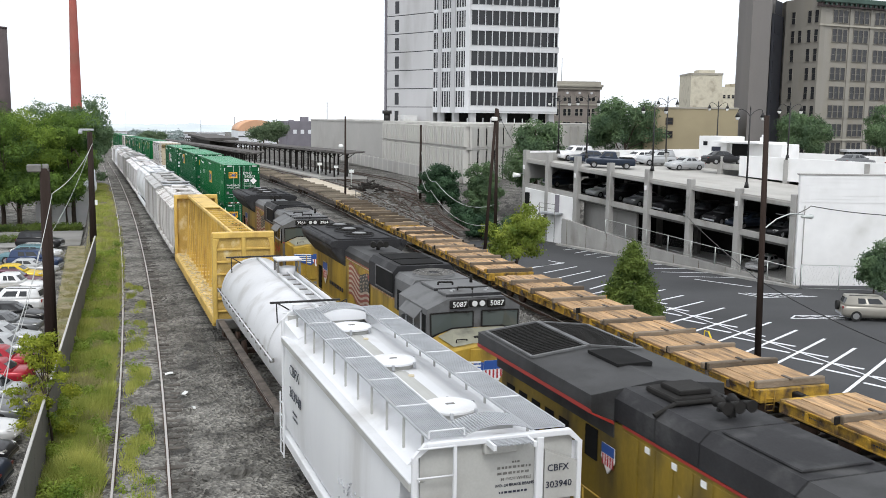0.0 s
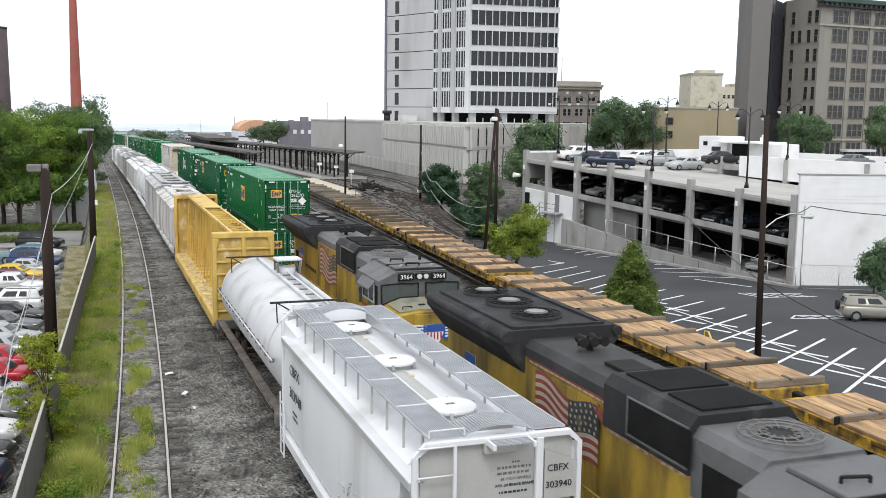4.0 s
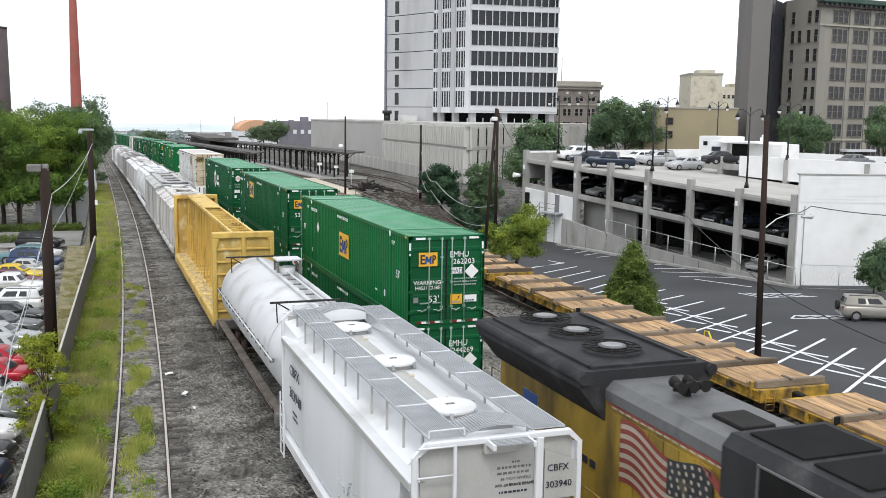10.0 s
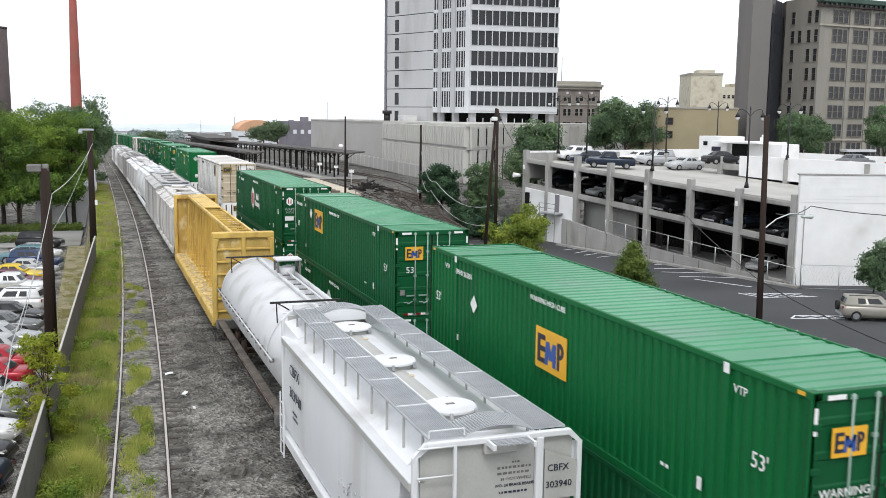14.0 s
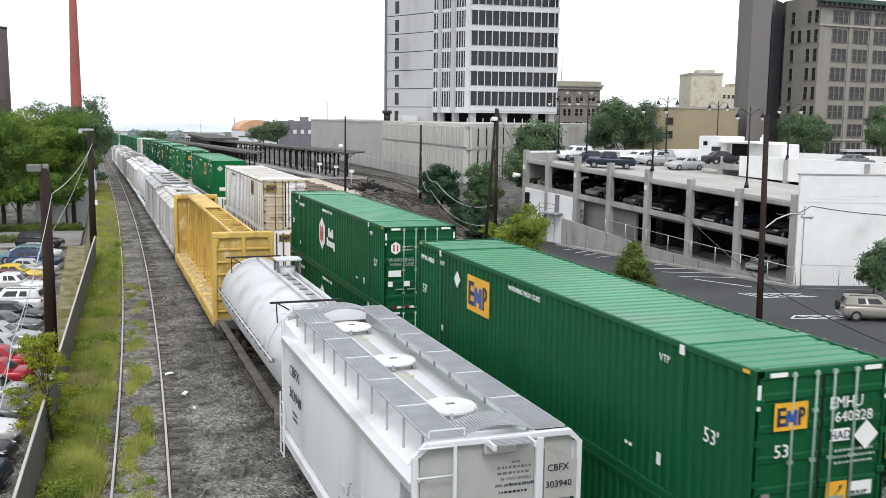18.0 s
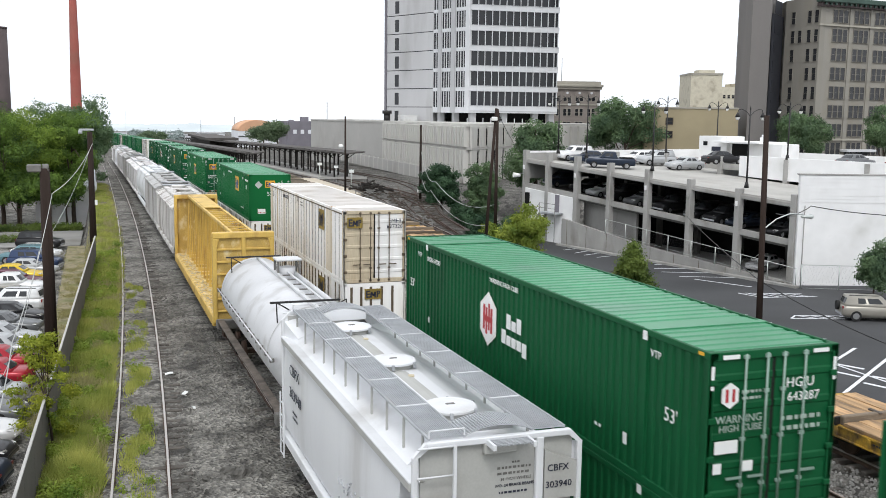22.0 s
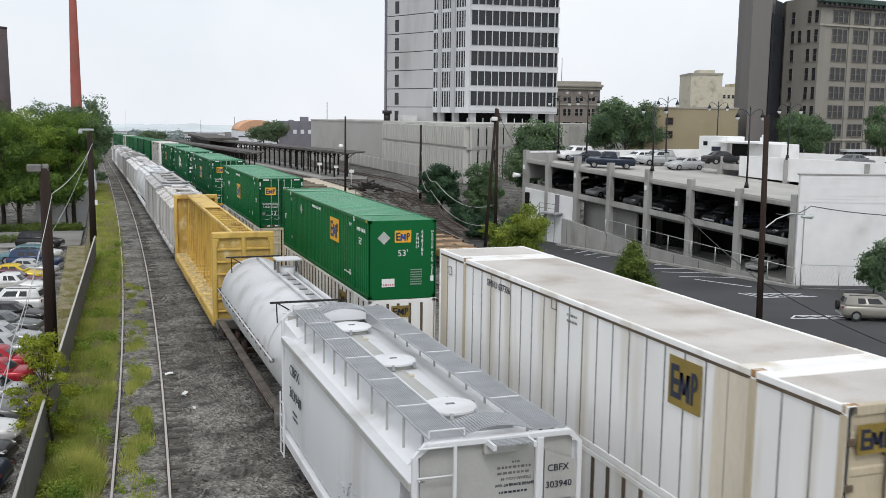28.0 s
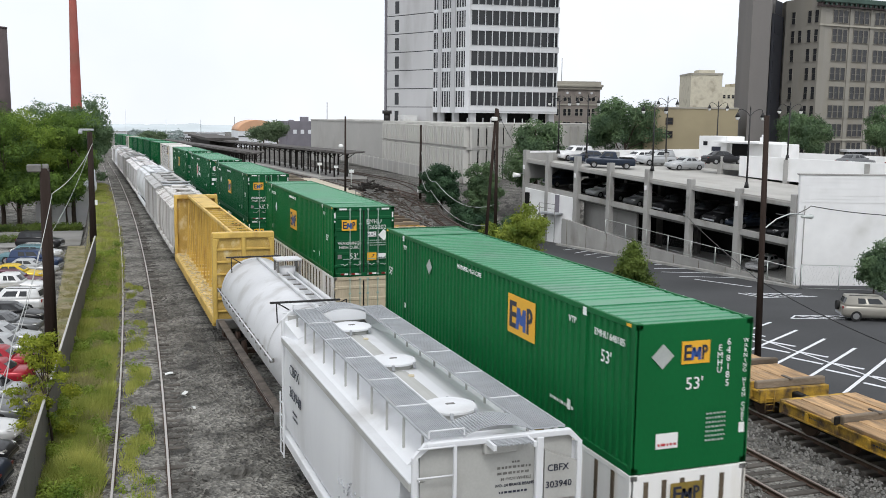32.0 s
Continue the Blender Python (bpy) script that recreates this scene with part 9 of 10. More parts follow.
def wire(name, pts, r, label, material=WIRE, sag=0.0):
    out = []
    for a, b in zip(pts, pts[1:]):
        a, b = Vector(a), Vector(b)
        for k in range(9):
            t = k / 8
            q = a.lerp(b, t)
            q.z -= sag * 4 * t * (1 - t)
            out.append(tuple(q))
    ob = part(name, Shape().path(out, r, 5), material)
    return tagged(ob, label, "cable")


def cobra_lamp(p, x0, z0, x1, z1, y=0.0):
    """A curved arm with a long luminaire, in its pole's space."""
    pts = [(x0, y, z0 - 0.5), (x0 + (x1 - x0) * 0.3, y, z0 + 0.02), (x0 + (x1 - x0) * 0.6, y, z1 + 0.16), (x1 - 0.2, y, z1 + 0.12)]
    part("lamp_arm", Shape().path(pts, 0.035, 8), CHROME, p)
    part("lamp_head", Shape().rings([[(xx, y + w * math.cos(t), z1 + h * math.sin(t)) for t in np.linspace(0, 2 * math.pi, 14, endpoint=False)] for xx, w, h in ((x1 - 0.3, 0.06, 0.05), (x1 - 0.1, 0.13, 0.09), (x1 + 0.3, 0.16, 0.12), (x1 + 0.45, 0.06, 0.05))]), CHROME, p, "grey metal street lamp head")


def twin_lantern(x, y, z0, z1, heading):
    l = thing("street_lamp", "black cast iron lamp post with two hanging lanterns", "lamp", pose(x, y, z0, 0, 0, heading), "twin lantern lamps")
    H = z1 - z0
    part("base", Shape().tube((0, 0, 0), (0, 0, 0.5), 0.22, 0.14, n=12), IRON, l)
    part("shaft", Shape().tube((0, 0, 0.4), (0, 0, H - 0.1), 0.085, 0.055, n=10), IRON, l)
    part("finial", Shape().tube((0, 0, H - 0.1), (0, 0, H + 0.25), 0.07, 0.01, n=8), IRON, l)
    for s in (-1, 1):
        part("arm", Shape().path([(0, 0, H - 0.65), (s * 0.35, 0, H - 0.25), (s * 0.75, 0, H - 0.05), (s * 1.02, 0, H - 0.12), (s * 1.08, 0, H - 0.35)], 0.03, 6), IRON, l)
        ln = part("lantern", Shape().tube((s * 1.08, 0, H - 0.75), (s * 1.08, 0, H - 0.35), 0.24, 0.06, n=12), IRON, l)
        part("glass", Shape().tube((s * 1.08, 0, H - 1.0), (s * 1.08, 0, H - 0.75), 0.12, 0.2, n=12), LAMP_GLASS, ln)


def build_lamps():
    for lx, ly, z0, z1 in ((0.0, 16.7, 4.9, 11.4), (0.0, 5.3, 4.05, 10.9), (14.0, 28.6, 6.0, 12.3), (14.0, 12.0, 6.0, 11.6), (1.0, 27.4, 5.7, 12.2), (0.6, 31.6, 6.0, 12.2), (24, 30, 5.2, 12.0), (28, 4.5, 5.2, 11.0)):
        w = GARAGE_M @ Vector((lx, ly, 0))
        twin_lantern(w.x, w.y, z0, z1, -20)
    # poles
    p = pole(31.8, 40.5, LOT_Z + 0.5, 10.15, 0.175, "tall dark wooden pole with a street lamp arm", -0.3)
    cobra_lamp(p, -0.15, 8.2, 2.45, 8.3)
    p = pole(-2.06, 55.2, -4.0, 6.95, 0.34, "stout dark wooden pole with a cluster at its top")
    part("transformer", Shape().box(-0.85, -0.15, -0.25, 0.25, 10.75, 11.15, 0.06).tube((-0.1, 0, 10.95), (0.2, 0, 10.95), 0.22, n=12), SILL_GREY, p, "grey box and lamp at the pole's top")
    p = pole(0.32, 82.3, -0.6, 8.3, 0.27, "dark wooden pole beside the fence wall")
    part("insulator", Shape().box(-0.8, 0.3, -0.08, 0.08, 9.0, 9.15, 0.02).tube((-0.7, 0, 9.0), (-0.7, 0, 8.75), 0.16, n=8), GRATING, p)
    part("notice", Shape().box(0.2, 0.4, -0.3, -0.26, 3.2, 3.6), WHITE_DECAL, p)
    p = pole(29.6, 116.9, 0, 9.7, 0.14, "thin dark signal pole in the yard")
    part("globe_lamp", Shape().rings([[(-0.55 + 0.3 * math.sin(b) * math.cos(a), 0.3 * math.sin(b) * math.sin(a), 6.1 + 0.3 * math.cos(b)) for a in np.linspace(0, 2 * math.pi, 14, endpoint=False)] for b in np.linspace(0.1, 3.04, 8)]), LAMP_GLASS, p, "white round lamp globe")
    p = pole(38.0, 113.2, -0.2, 8.8, 0.17, "dark wooden pole among the yard tracks")
    part("plate", Shape().box(-0.45, 0.45, -0.22, -0.18, 0.9, 1.25), WHITE_DECAL, p)
    p = pole(27.2, 66.2, -0.3, 10.5, 0.13, "leaning dark wooden utility pole", 0.75)
    part("floodlight", Shape().box(0.35, 0.75, -0.3, 0.0, 9.9, 10.2, 0.05), LAMP_GLASS, p)
    p = pole(31.1, 73.4, -1.2, 10.5, 0.15, "dark wooden utility pole")
    part("bracket", Shape().box(-0.4, 0.4, -0.05, 0.05, 10.8, 10.95), IRON, p)
    # small wall lamp on the garage corner
    gl = thing("wall_lamp", "pale wall lamp on a bracket at the garage corner", "lamp")
    w = GARAGE_M @ Vector((-0.2, 36.6, 3.4))
    part("arm", Shape().tube((w.x - 2.6, w.y - 3.0, 3.7), (w.x, w.y, 3.6), 0.05, n=6), CHROME, gl)
    part("head", Shape().tube((w.x - 2.6, w.y - 3.0, 3.6), (w.x + 0.2 - 2.0, w.y - 3.0, 3.55), 0.28, 0.16, n=12), LAMP_GLASS, gl)
    # cables
    wire("overhead_cable", [(0.5, 82.2, 7.4), (-1.75, 55.6, 5.6), (-2.6, 36, 2.0), (-2.9, 28, 0.6)], 0.02, "pale thick overhead cable on the poles", WIRE_PALE, 0.5)
    wire("overhead_cable", [(0.3, 82.2, 7.0), (-2.5, 55.2, 2.6), (-3.4, 42, -0.6)], 0.014, "thin overhead cable on the poles", WIRE_PALE, 0.6)
    wire("overhead_cable", [(32.3, 40.4, 5.3), (38.0, 44.6, 5.2), (44, 40, 5.0)], 0.025, "dark overhead cable beyond the pole", IRON, 0.25)
    wire("overhead_cable", [(52.3, 78, 1.0), (31.9, 41.0, 1.9), (30.3, 30.7, 1.0), (29, 24, 0.6)], 0.028, "dark overhead cable across the lot", IRON, 0.15)
    wire("overhead_cable", [(38.0, 113, 5.6), (33.5, 95, 3.3), (31.2, 73.4, 2.9)], 0.022, "pale slack cable between poles", WIRE_PALE, 1.2)
    wire("overhead_cable", [(38.0, 113, 3.2), (33.0, 95, 2.4), (27.3, 66.2, 2.0)], 0.018, "pale slack cable between poles", WIRE_PALE, 1.0)
    wire("overhead_cable", [(31.1, 73.4, 10.3), (46.6, 102.2, 5.6)], 0.025, "dark cable from the utility pole", IRON, 0.4)


def build_canopies():
    for x0, x1, y0, y1, zt in ((36.8, 43.4, 158, 430, 4.25), (26.6, 31.6, 186, 420, 3.55)):
        c = thing("platform_canopy", "long dark steel platform canopy on paired posts", "canopy", group="platform canopies")
        seg = list(np.arange(y0, y1, 12.0)) + [y1]
        xc = (x0 + x1) / 2
        for a, b in zip(seg, seg[1:]):
            za, zb2 = zt + ground_fall(a), zt + ground_fall(b)
            v = []
            for y, z in ((a, za), (b, zb2)):
                v += [(x0, y, z + 0.32), (xc, y, z + 0.02), (x1, y, z + 0.32), (x1, y, z + 0.1), (xc, y, z - 0.2), (x0, y, z + 0.1)]
            part("roof_section", Shape().add(v, [(i, (i + 1) % 6, (i + 1) % 6 + 6, i + 6) for i in range(6)] + [(5, 4, 3, 2, 1, 0), (6, 7, 8, 9, 10, 11)]), CANOPY_ROOF, c)
        y = y0 + 3.5
        k = 0
        while y < y1 - 2 and k < 34:
            g = ground_fall(y)
            z = zt + g
            for xx in (xc - 1.1, xc + 1.1):
                p = part("post", Shape().box(xx - 0.13, xx + 0.13, y - 0.13, y + 0.13, g - 0.2, z - 0.05, 0.02), CANOPY, c)
                part("bracket", Shape().beam((xx, y, z - 1.0), (xx + (-1.6 if xx < xc else 1.6), y, z + 0.1), 0.12).beam((xx, y, z - 0.9), (xx, y + 1.2, z - 0.05), 0.12).beam((xx, y, z - 0.9), (xx, y - 1.2, z - 0.05), 0.12), CANOPY, p)
            part("beam", Shape().box(x0, x1, y - 0.1, y + 0.1, z - 0.1, z + 0.12), CANOPY, c)
            y += 6.2 if k < 14 else 9.0
            k += 1
        part("edge_beam", Shape().beam((xc, y0, zt - 0.15 + ground_fall(y0)), (xc, y1, zt - 0.15 + ground_fall(y1)), 0.18), CANOPY, c)
    for x0, x1, y0, y1 in ((36.0, 44.2, 160, 260), (25.8, 32.4, 184, 260)):
        s = Shape()
        ys = list(np.arange(y0, y1, 20.0)) + [y1]
        s.rings([[(x0, y, ground_fall(y) - 0.1), (x1, y, ground_fall(y) - 0.1), (x1, y, ground_fall(y) + 0.22), (x0, y, ground_fall(y) + 0.22)] for y in ys], smooth=False)
        tagged(part("platform", s, PODIUM_SHADE), "worn low concrete station platform", "platform", kind="structure")
    sl = Shape().prism([(28.1, 152), (33.4, 151), (32.9, 121), (30.0, 118)], "z", -0.35, 0.06)
    tagged(part("platform_slab", sl, SLAB), "pale bare concrete platform slab beside the flatcars", "platform", kind="structure")
    # far long shed roof
    f = thing("goods_shed", "long low dark shed far down the line", "shed")
    z = ground_fall(330)
    part("roof", Shape().box(36, 46, 320, 380, z + 4.6, z + 5.4), CANOPY_ROOF, f)
    part("wall", Shape().box(37, 45, 321, 379, z - 1, z + 4.6), CANOPY, f)
    # standing signs in the yard
    for x, y, h in ((33.0, 146, 3.2), (36.5, 150, 2.6), (34.0, 131, 2.8)):
        s = thing("track_sign", "small white sign on a thin grey post", "sign", pose(x, y, ground_fall(y)), "yard signs")
        part("post", Shape().tube((0, 0, -0.2), (0, 0, h), 0.06, n=6), CHROME, s)
        part("board", Shape().box(-0.35, 0.35, -0.08, -0.05, h - 0.45, h - 0.05, 0.01), WHITE_DECAL, s)
    # dark heap of scrap
    s = Shape()
    rr = random.Random(12)
    for k in range(60):
        a, r = rr.uniform(0, 6.28), rr.random() ** 0.5
        p = Vector((34.6 + 1.9 * r * math.cos(a), 124 + 3.0 * r * math.sin(a), 0.25 + 1.1 * (1 - r)))
        q = p + Vector((rr.uniform(-1.3, 1.3), rr.uniform(-1.3, 1.3), rr.uniform(-0.3, 0.35)))
        s.beam(p, q, rr.uniform(0.1, 0.28))
    tagged(part("scrap_heap", s, CANOPY), "dark heap of old ties and scrap in the yard", "scrap heap", kind="stuff")
    s = Shape()
    for k in range(230):
        y = rr.uniform(80, 122)
        x = flat_track(y) + rr.uniform(2.6, 13)
        L = rr.uniform(0.4, 1.6)
        a = rr.uniform(0, 3.14)
        z = ground_z(x, y) + 0.1
        s.beam((x, y, z), (x + L * math.cos(a), y + L * math.sin(a), z + rr.uniform(0, 0.15)), rr.uniform(0.05, 0.13))
    tagged(part("yard_debris", s, YARD_DEBRIS), "scattered ties and debris among the yard tracks", "debris", kind="stuff")


def chain_fence(name, label, pts, h, post_gap=3.0, mesh_w=0.0):
    f = thing(name, label, "fence", kind="")
    for (xa, ya, za), (xb, yb, zb) in zip(pts, pts[1:]):
        L = math.hypot(xb - xa, yb - ya)
        n = max(1, round(L / post_gap))
        for k in range(n + 1):
            t = k / n
            x, y, z = xa + (xb - xa) * t, ya + (yb - ya) * t, za + (zb - za) * t
            part("post", Shape().tube((x, y, z - 0.2), (x, y, z + h + 0.05), 0.045, n=8), CHROME, f)
        part("top_rail", Shape().tube((xa, ya, za + h), (xb, yb, zb + h), 0.03, n=6), CHROME, f)
        part("bottom_wire", Shape().tube((xa, ya, za + 0.08), (xb, yb, zb + 0.08), 0.015, n=4), CHROME, f)
        g = Shape()
        m = int(L / 0.28)
        e = Vector((xb - xa, yb - ya, zb - za)) / max(1, m)
        for k in range(m):
            a = Vector((xa, ya, za)) + e * k
            for d in (3, -3):
                if 0 <= k + d <= m:
                    g.beam(a + Vector((0, 0, 0.05)), a + e * d + Vector((0, 0, h)), 0.003)
        part("wire_mesh", g, WIRE, f)
    return f


def build_fences():
    chain_fence("chain_link_fence", "galvanised chain-link fence before the garage", [(tuple(GARAGE_M @ Vector((-0.9, 22, 0)))[0], tuple(GARAGE_M @ Vector((-0.9, 22, 0)))[1], -1.6), (tuple(GARAGE_M @ Vector((-0.9, -1.0, 0)))[0], tuple(GARAGE_M @ Vector((-0.9, -1.0, 0)))[1], -3.5)], 1.35)
    chain_fence("chain_link_fence", "galvanised chain-link fence before the white wall", [(54.5, 64.6, -3.7), (68, 58.2, -3.7)], 2.0)
    kb = GARAGE_M @ Vector((-1.3, -1.5, 0))
    ke = GARAGE_M @ Vector((-1.3, 29, 0))
    tagged(part("kerb", Shape().beam((kb.x, kb.y, LOT_Z + 0.06), (ke.x, ke.y, LOT_Z + 0.06), 0.5, 0.3), CONCRETE), "low concrete kerb before the garage", "kerb", kind="structure")
    # fence wall on the left, panel by panel
    w = thing("fence_wall", "grey-brown panel wall with a pale cap", "wall", kind="structure")
    y = 12.0
    while y < 69:
        y1 = y + 2.4
        xa, xb = wall_line(y), wall_line(y1)
        s = Shape().add([(xa - 0.03, y, -1.4), (xb - 0.03, y1 - 0.03, -1.4), (xb + 0.03, y1 - 0.03, -1.4), (xa + 0.03, y, -1.4), (xa - 0.03, y, 1.57), (xb - 0.03, y1 - 0.03, 1.57), (xb + 0.03, y1 - 0.03, 1.57), (xa + 0.03, y, 1.57)],
                        [(3, 2, 1, 0), (4, 5, 6, 7), (0, 1, 5, 4), (1, 2, 6, 5), (2, 3, 7, 6), (3, 0, 4, 7)])
        part("panel", s, FENCE_WALL, w)
        part("cap", Shape().beam((xa, y, 1.6), (xb, y1, 1.6), 0.07, 0.05), FENCE_CAP, w)
        y = y1
    # handrail along the embankment
    r = thing("handrail", "rusty pipe handrail along the embankment", "handrail")
    pts = [(flat_track(y) + 3.0, y) for y in np.arange(78, 112, 3.0)]
    for x, y in pts:
        part("post", Shape().tube((x, y, -0.3), (x, y, 1.1), 0.05, n=6), SILL_GREY, r)
    part("rail", Shape().path([(x, y, 1.1) for x, y in pts], 0.04), SILL_GREY, r)
    part("rail", Shape().path([(x, y, 0.6) for x, y in pts], 0.035), SILL_GREY, r)
    # low rail at the lot edge
    g = thing("guard_rail", "galvanised guard rail at the lot edge", "guard rail")
    pts = [(flat_track(y) + 7.8, y) for y in np.arange(56, 81, 2.5)]
    for x, y in pts:
        part("post", Shape().box(x - 0.06, x + 0.06, y - 0.06, y + 0.06, LOT_Z - 0.1, LOT_Z + 0.7), CHROME, g)
    part("rail", Shape().path([(x, y, LOT_Z + 0.62) for x, y in pts], 0.09), CHROME, g)
    # low station fence along the podium
    s = thing("concrete_fence", "low pale concrete panel fence along the yard", "fence")
    m, L = plan_frame((57.0, 235.0), (53.6, 141.0))
    s.matrix_basis = m
    n = 24
    for k in range(n):
        part("panel", Shape().box(k * L / n + 0.1, (k + 1) * L / n - 0.1, -0.08, 0.08, -0.9, 1.3, 0.02), PODIUM_SHADE, s)
        part("post", Shape().box(k * L / n - 0.14, k * L / n + 0.14, -0.14, 0.14, -0.9, 1.55, 0.02), PODIUM, s)
    b = thing("side_bracket", "bright yellow bent steel bracket on the flatcar edge", "bracket", pose(23.72, 33.0, 0.82))
    part("bar", Shape().beam((0, 0, 0), (0, 0.43, 0.50), 0.07, 0.03), YELLOW_BRIGHT, b)
    part("bar", Shape().beam((0, 0.43, 0.50), (0, 0.70, 0.47), 0.03).beam((0, 0.70, 0.48), (0, 0.70, 0.1), 0.03), YELLOW_BRIGHT, b)


def lot_sheet(name, pts, z, material, label, category):
    tagged(part(name, Shape().prism(pts, "z", z - 0.12, z), material), label, category, kind="structure")


def build_lots():
    pts = [(flat_track(y) + 6.4, y) for y in (8, 30, 55, 80, 105, 112)]
    lot_sheet("pavement", [(110, 8), (110, 70), (90, 112)] + pts[::-1], LOT_Z + 0.02, ASPHALT, "dark fresh asphalt of the open parking lot", "parking lot")
    pts = [(wall_line(y) - 0.35, y) for y in (10, 50, 88)]
    lot_sheet("pavement", [(-3.9, 10), (-3.3, 106), (-40, 108), (-40, 10)][::-1], LEFT_LOT_Z + 0.03, OLD_ASPHALT, "worn pale asphalt of the fenced parking lot", "parking lot")
    lot_sheet("verge", [(-2.55, 40), (wall_line(40) - 0.4, 40), (wall_line(75) - 0.4, 75), (0.6, 108), (-2.1, 108)], LEFT_LOT_Z + 0.06, DRY_SOIL, "dry grassy soil between the cars and the wall", "verge")
    lot_sheet("pavement", [(-40, 109), (-0.9, 108.5), (-0.6, 122), (-40, 123)], LEFT_LOT_Z + 0.05, OLD_ASPHALT, "pale lane across the fenced lot", "lane")
    k = thing("stall_lines", "white painted parking stall lines", "road marking", kind="structure")
    z = LOT_Z + 0.024
    def line(xa, ya, xb, yb, w=0.13, up=0.0):
        part("line", Shape().beam((xa, ya, z + up), (xb, yb, z + up), w, 0.008), LINE_PAINT, k)
    # slanted bays on both sides of a long line
    for j in range(-4, 15):
        ya, yb = 41.2 + 2.83 * j, 46.3 + 2.62 * j
        if j < 10:
            line(35.4, ya, 43.4, yb, 0.2)
            line(38.0, ya + 1.4, 38.7, ya - 0.4, 0.26, 0.006)
            line(39.45, ya + 2.35, 40.15, ya + 0.85, 0.26, 0.006)
        else:
            line(37.6, ya - 0.4, 42.2, yb - 0.2, 0.17)
    line(39.33, 30.0, 39.37, 68.0, 0.14, 0.003)
    line(37.0, 80.4, 41.9, 82.4, 0.2)
    line(41.9, 82.4, 41.3, 84.3, 0.2)
    # bays before the garage
    for xa, ya, xb, yb in ((49.96, 79.42, 53.72, 78.95), (48.62, 77.27, 53.49, 75.97), (48.1, 75.33, 53.42, 73.13), (48.31, 72.7, 53.48, 70.57), (48.74, 71.13, 51.13, 66.37),
                           (48.07, 94.68, 50.44, 93.42), (46.26, 90.79, 50.86, 92.43), (46.23, 88.35, 50.44, 90.79), (46.42, 86.73, 50.51, 88.68), (46.99, 85.05, 48.98, 85.68)):
        line(xa, ya, xb, yb, 0.16)
    for j in range(6):
        line(51.6 + j * 0.1, 85.4 - j * 0.7, 53.0 + j * 0.1, 85.0 - j * 0.75, 0.2)
    for a, b in (((48.2, 64.3), (53.0, 62.6)), ((48.2, 64.3), (48.9, 62.1)), ((48.9, 62.1), (53.4, 61.4))):
        line(*a, *b, 0.14)
    for j in range(5):
        line(48.9 + j * 0.8, 64.0 - j * 0.3, 49.5 + j * 0.8, 62.0 - j * 0.1, 0.12)
    for a, b in (((46.6, 55.6), (50.6, 54.2)), ((46.6, 55.6), (45.6, 54.8)), ((45.6, 54.8), (51.0, 53.0)), ((50.2, 49.6), (55.5, 47.8)), ((52.0, 47.0), (57, 45.2))):
        line(*a, *b)
    for j in range(4):
        line(46.7 + j * 0.9, 55.5 - j * 0.3, 47.4 + j * 0.9, 54.3 - j * 0.3)


def grass_blades(name, label, areas, n, hmin, hmax, seed, material=GRASS, thresh=-0.30, lift=0.0):
    """Weeds as many thin blades; areas: (x function, half width, y0, y1, weight)."""
    rg = np.random.RandomState(seed)
    v, f = [], []
    per = [int(n * a[4]) for a in areas]
    for (xf, hwid, y0, y1, _), cnt in zip(areas, per):
        for _ in range(cnt):
            y = y0 + (y1 - y0) * rg.rand() ** 1.25
            x = xf(y) + hwid * (0.62 * rg.uniform(-1, 1) + 0.38 * rg.uniform(-1, 1))
            cl = noise.noise((x * 0.9, y * 0.45, seed))
            if cl < thresh + 0.45 * rg.rand(): continue
            h = rg.uniform(hmin, hmax) * (0.55 + 1.3 * max(0, cl + 0.1))
            a = rg.uniform(0, 6.283)
            w = 0.016 + 0.018 * rg.rand()
            dx, dy = math.cos(a) * w, math.sin(a) * w
            lx, ly = rg.normal() * h * 0.42, rg.normal() * h * 0.42
            k = len(v)
            z = ground_z(x, y) - 0.2 + lift
            v += [(x - dx, y - dy, z), (x + dx, y + dy, z), (x + lx, y + ly, z + 0.1 + h)]
            f.append((k, k + 1, k + 2))
    me = bpy.data.meshes.new(name)
    me.from_pydata(v, [], f)
    me.materials.append(material)
    tagged(part(name, me, None), label, "grass", kind="stuff")


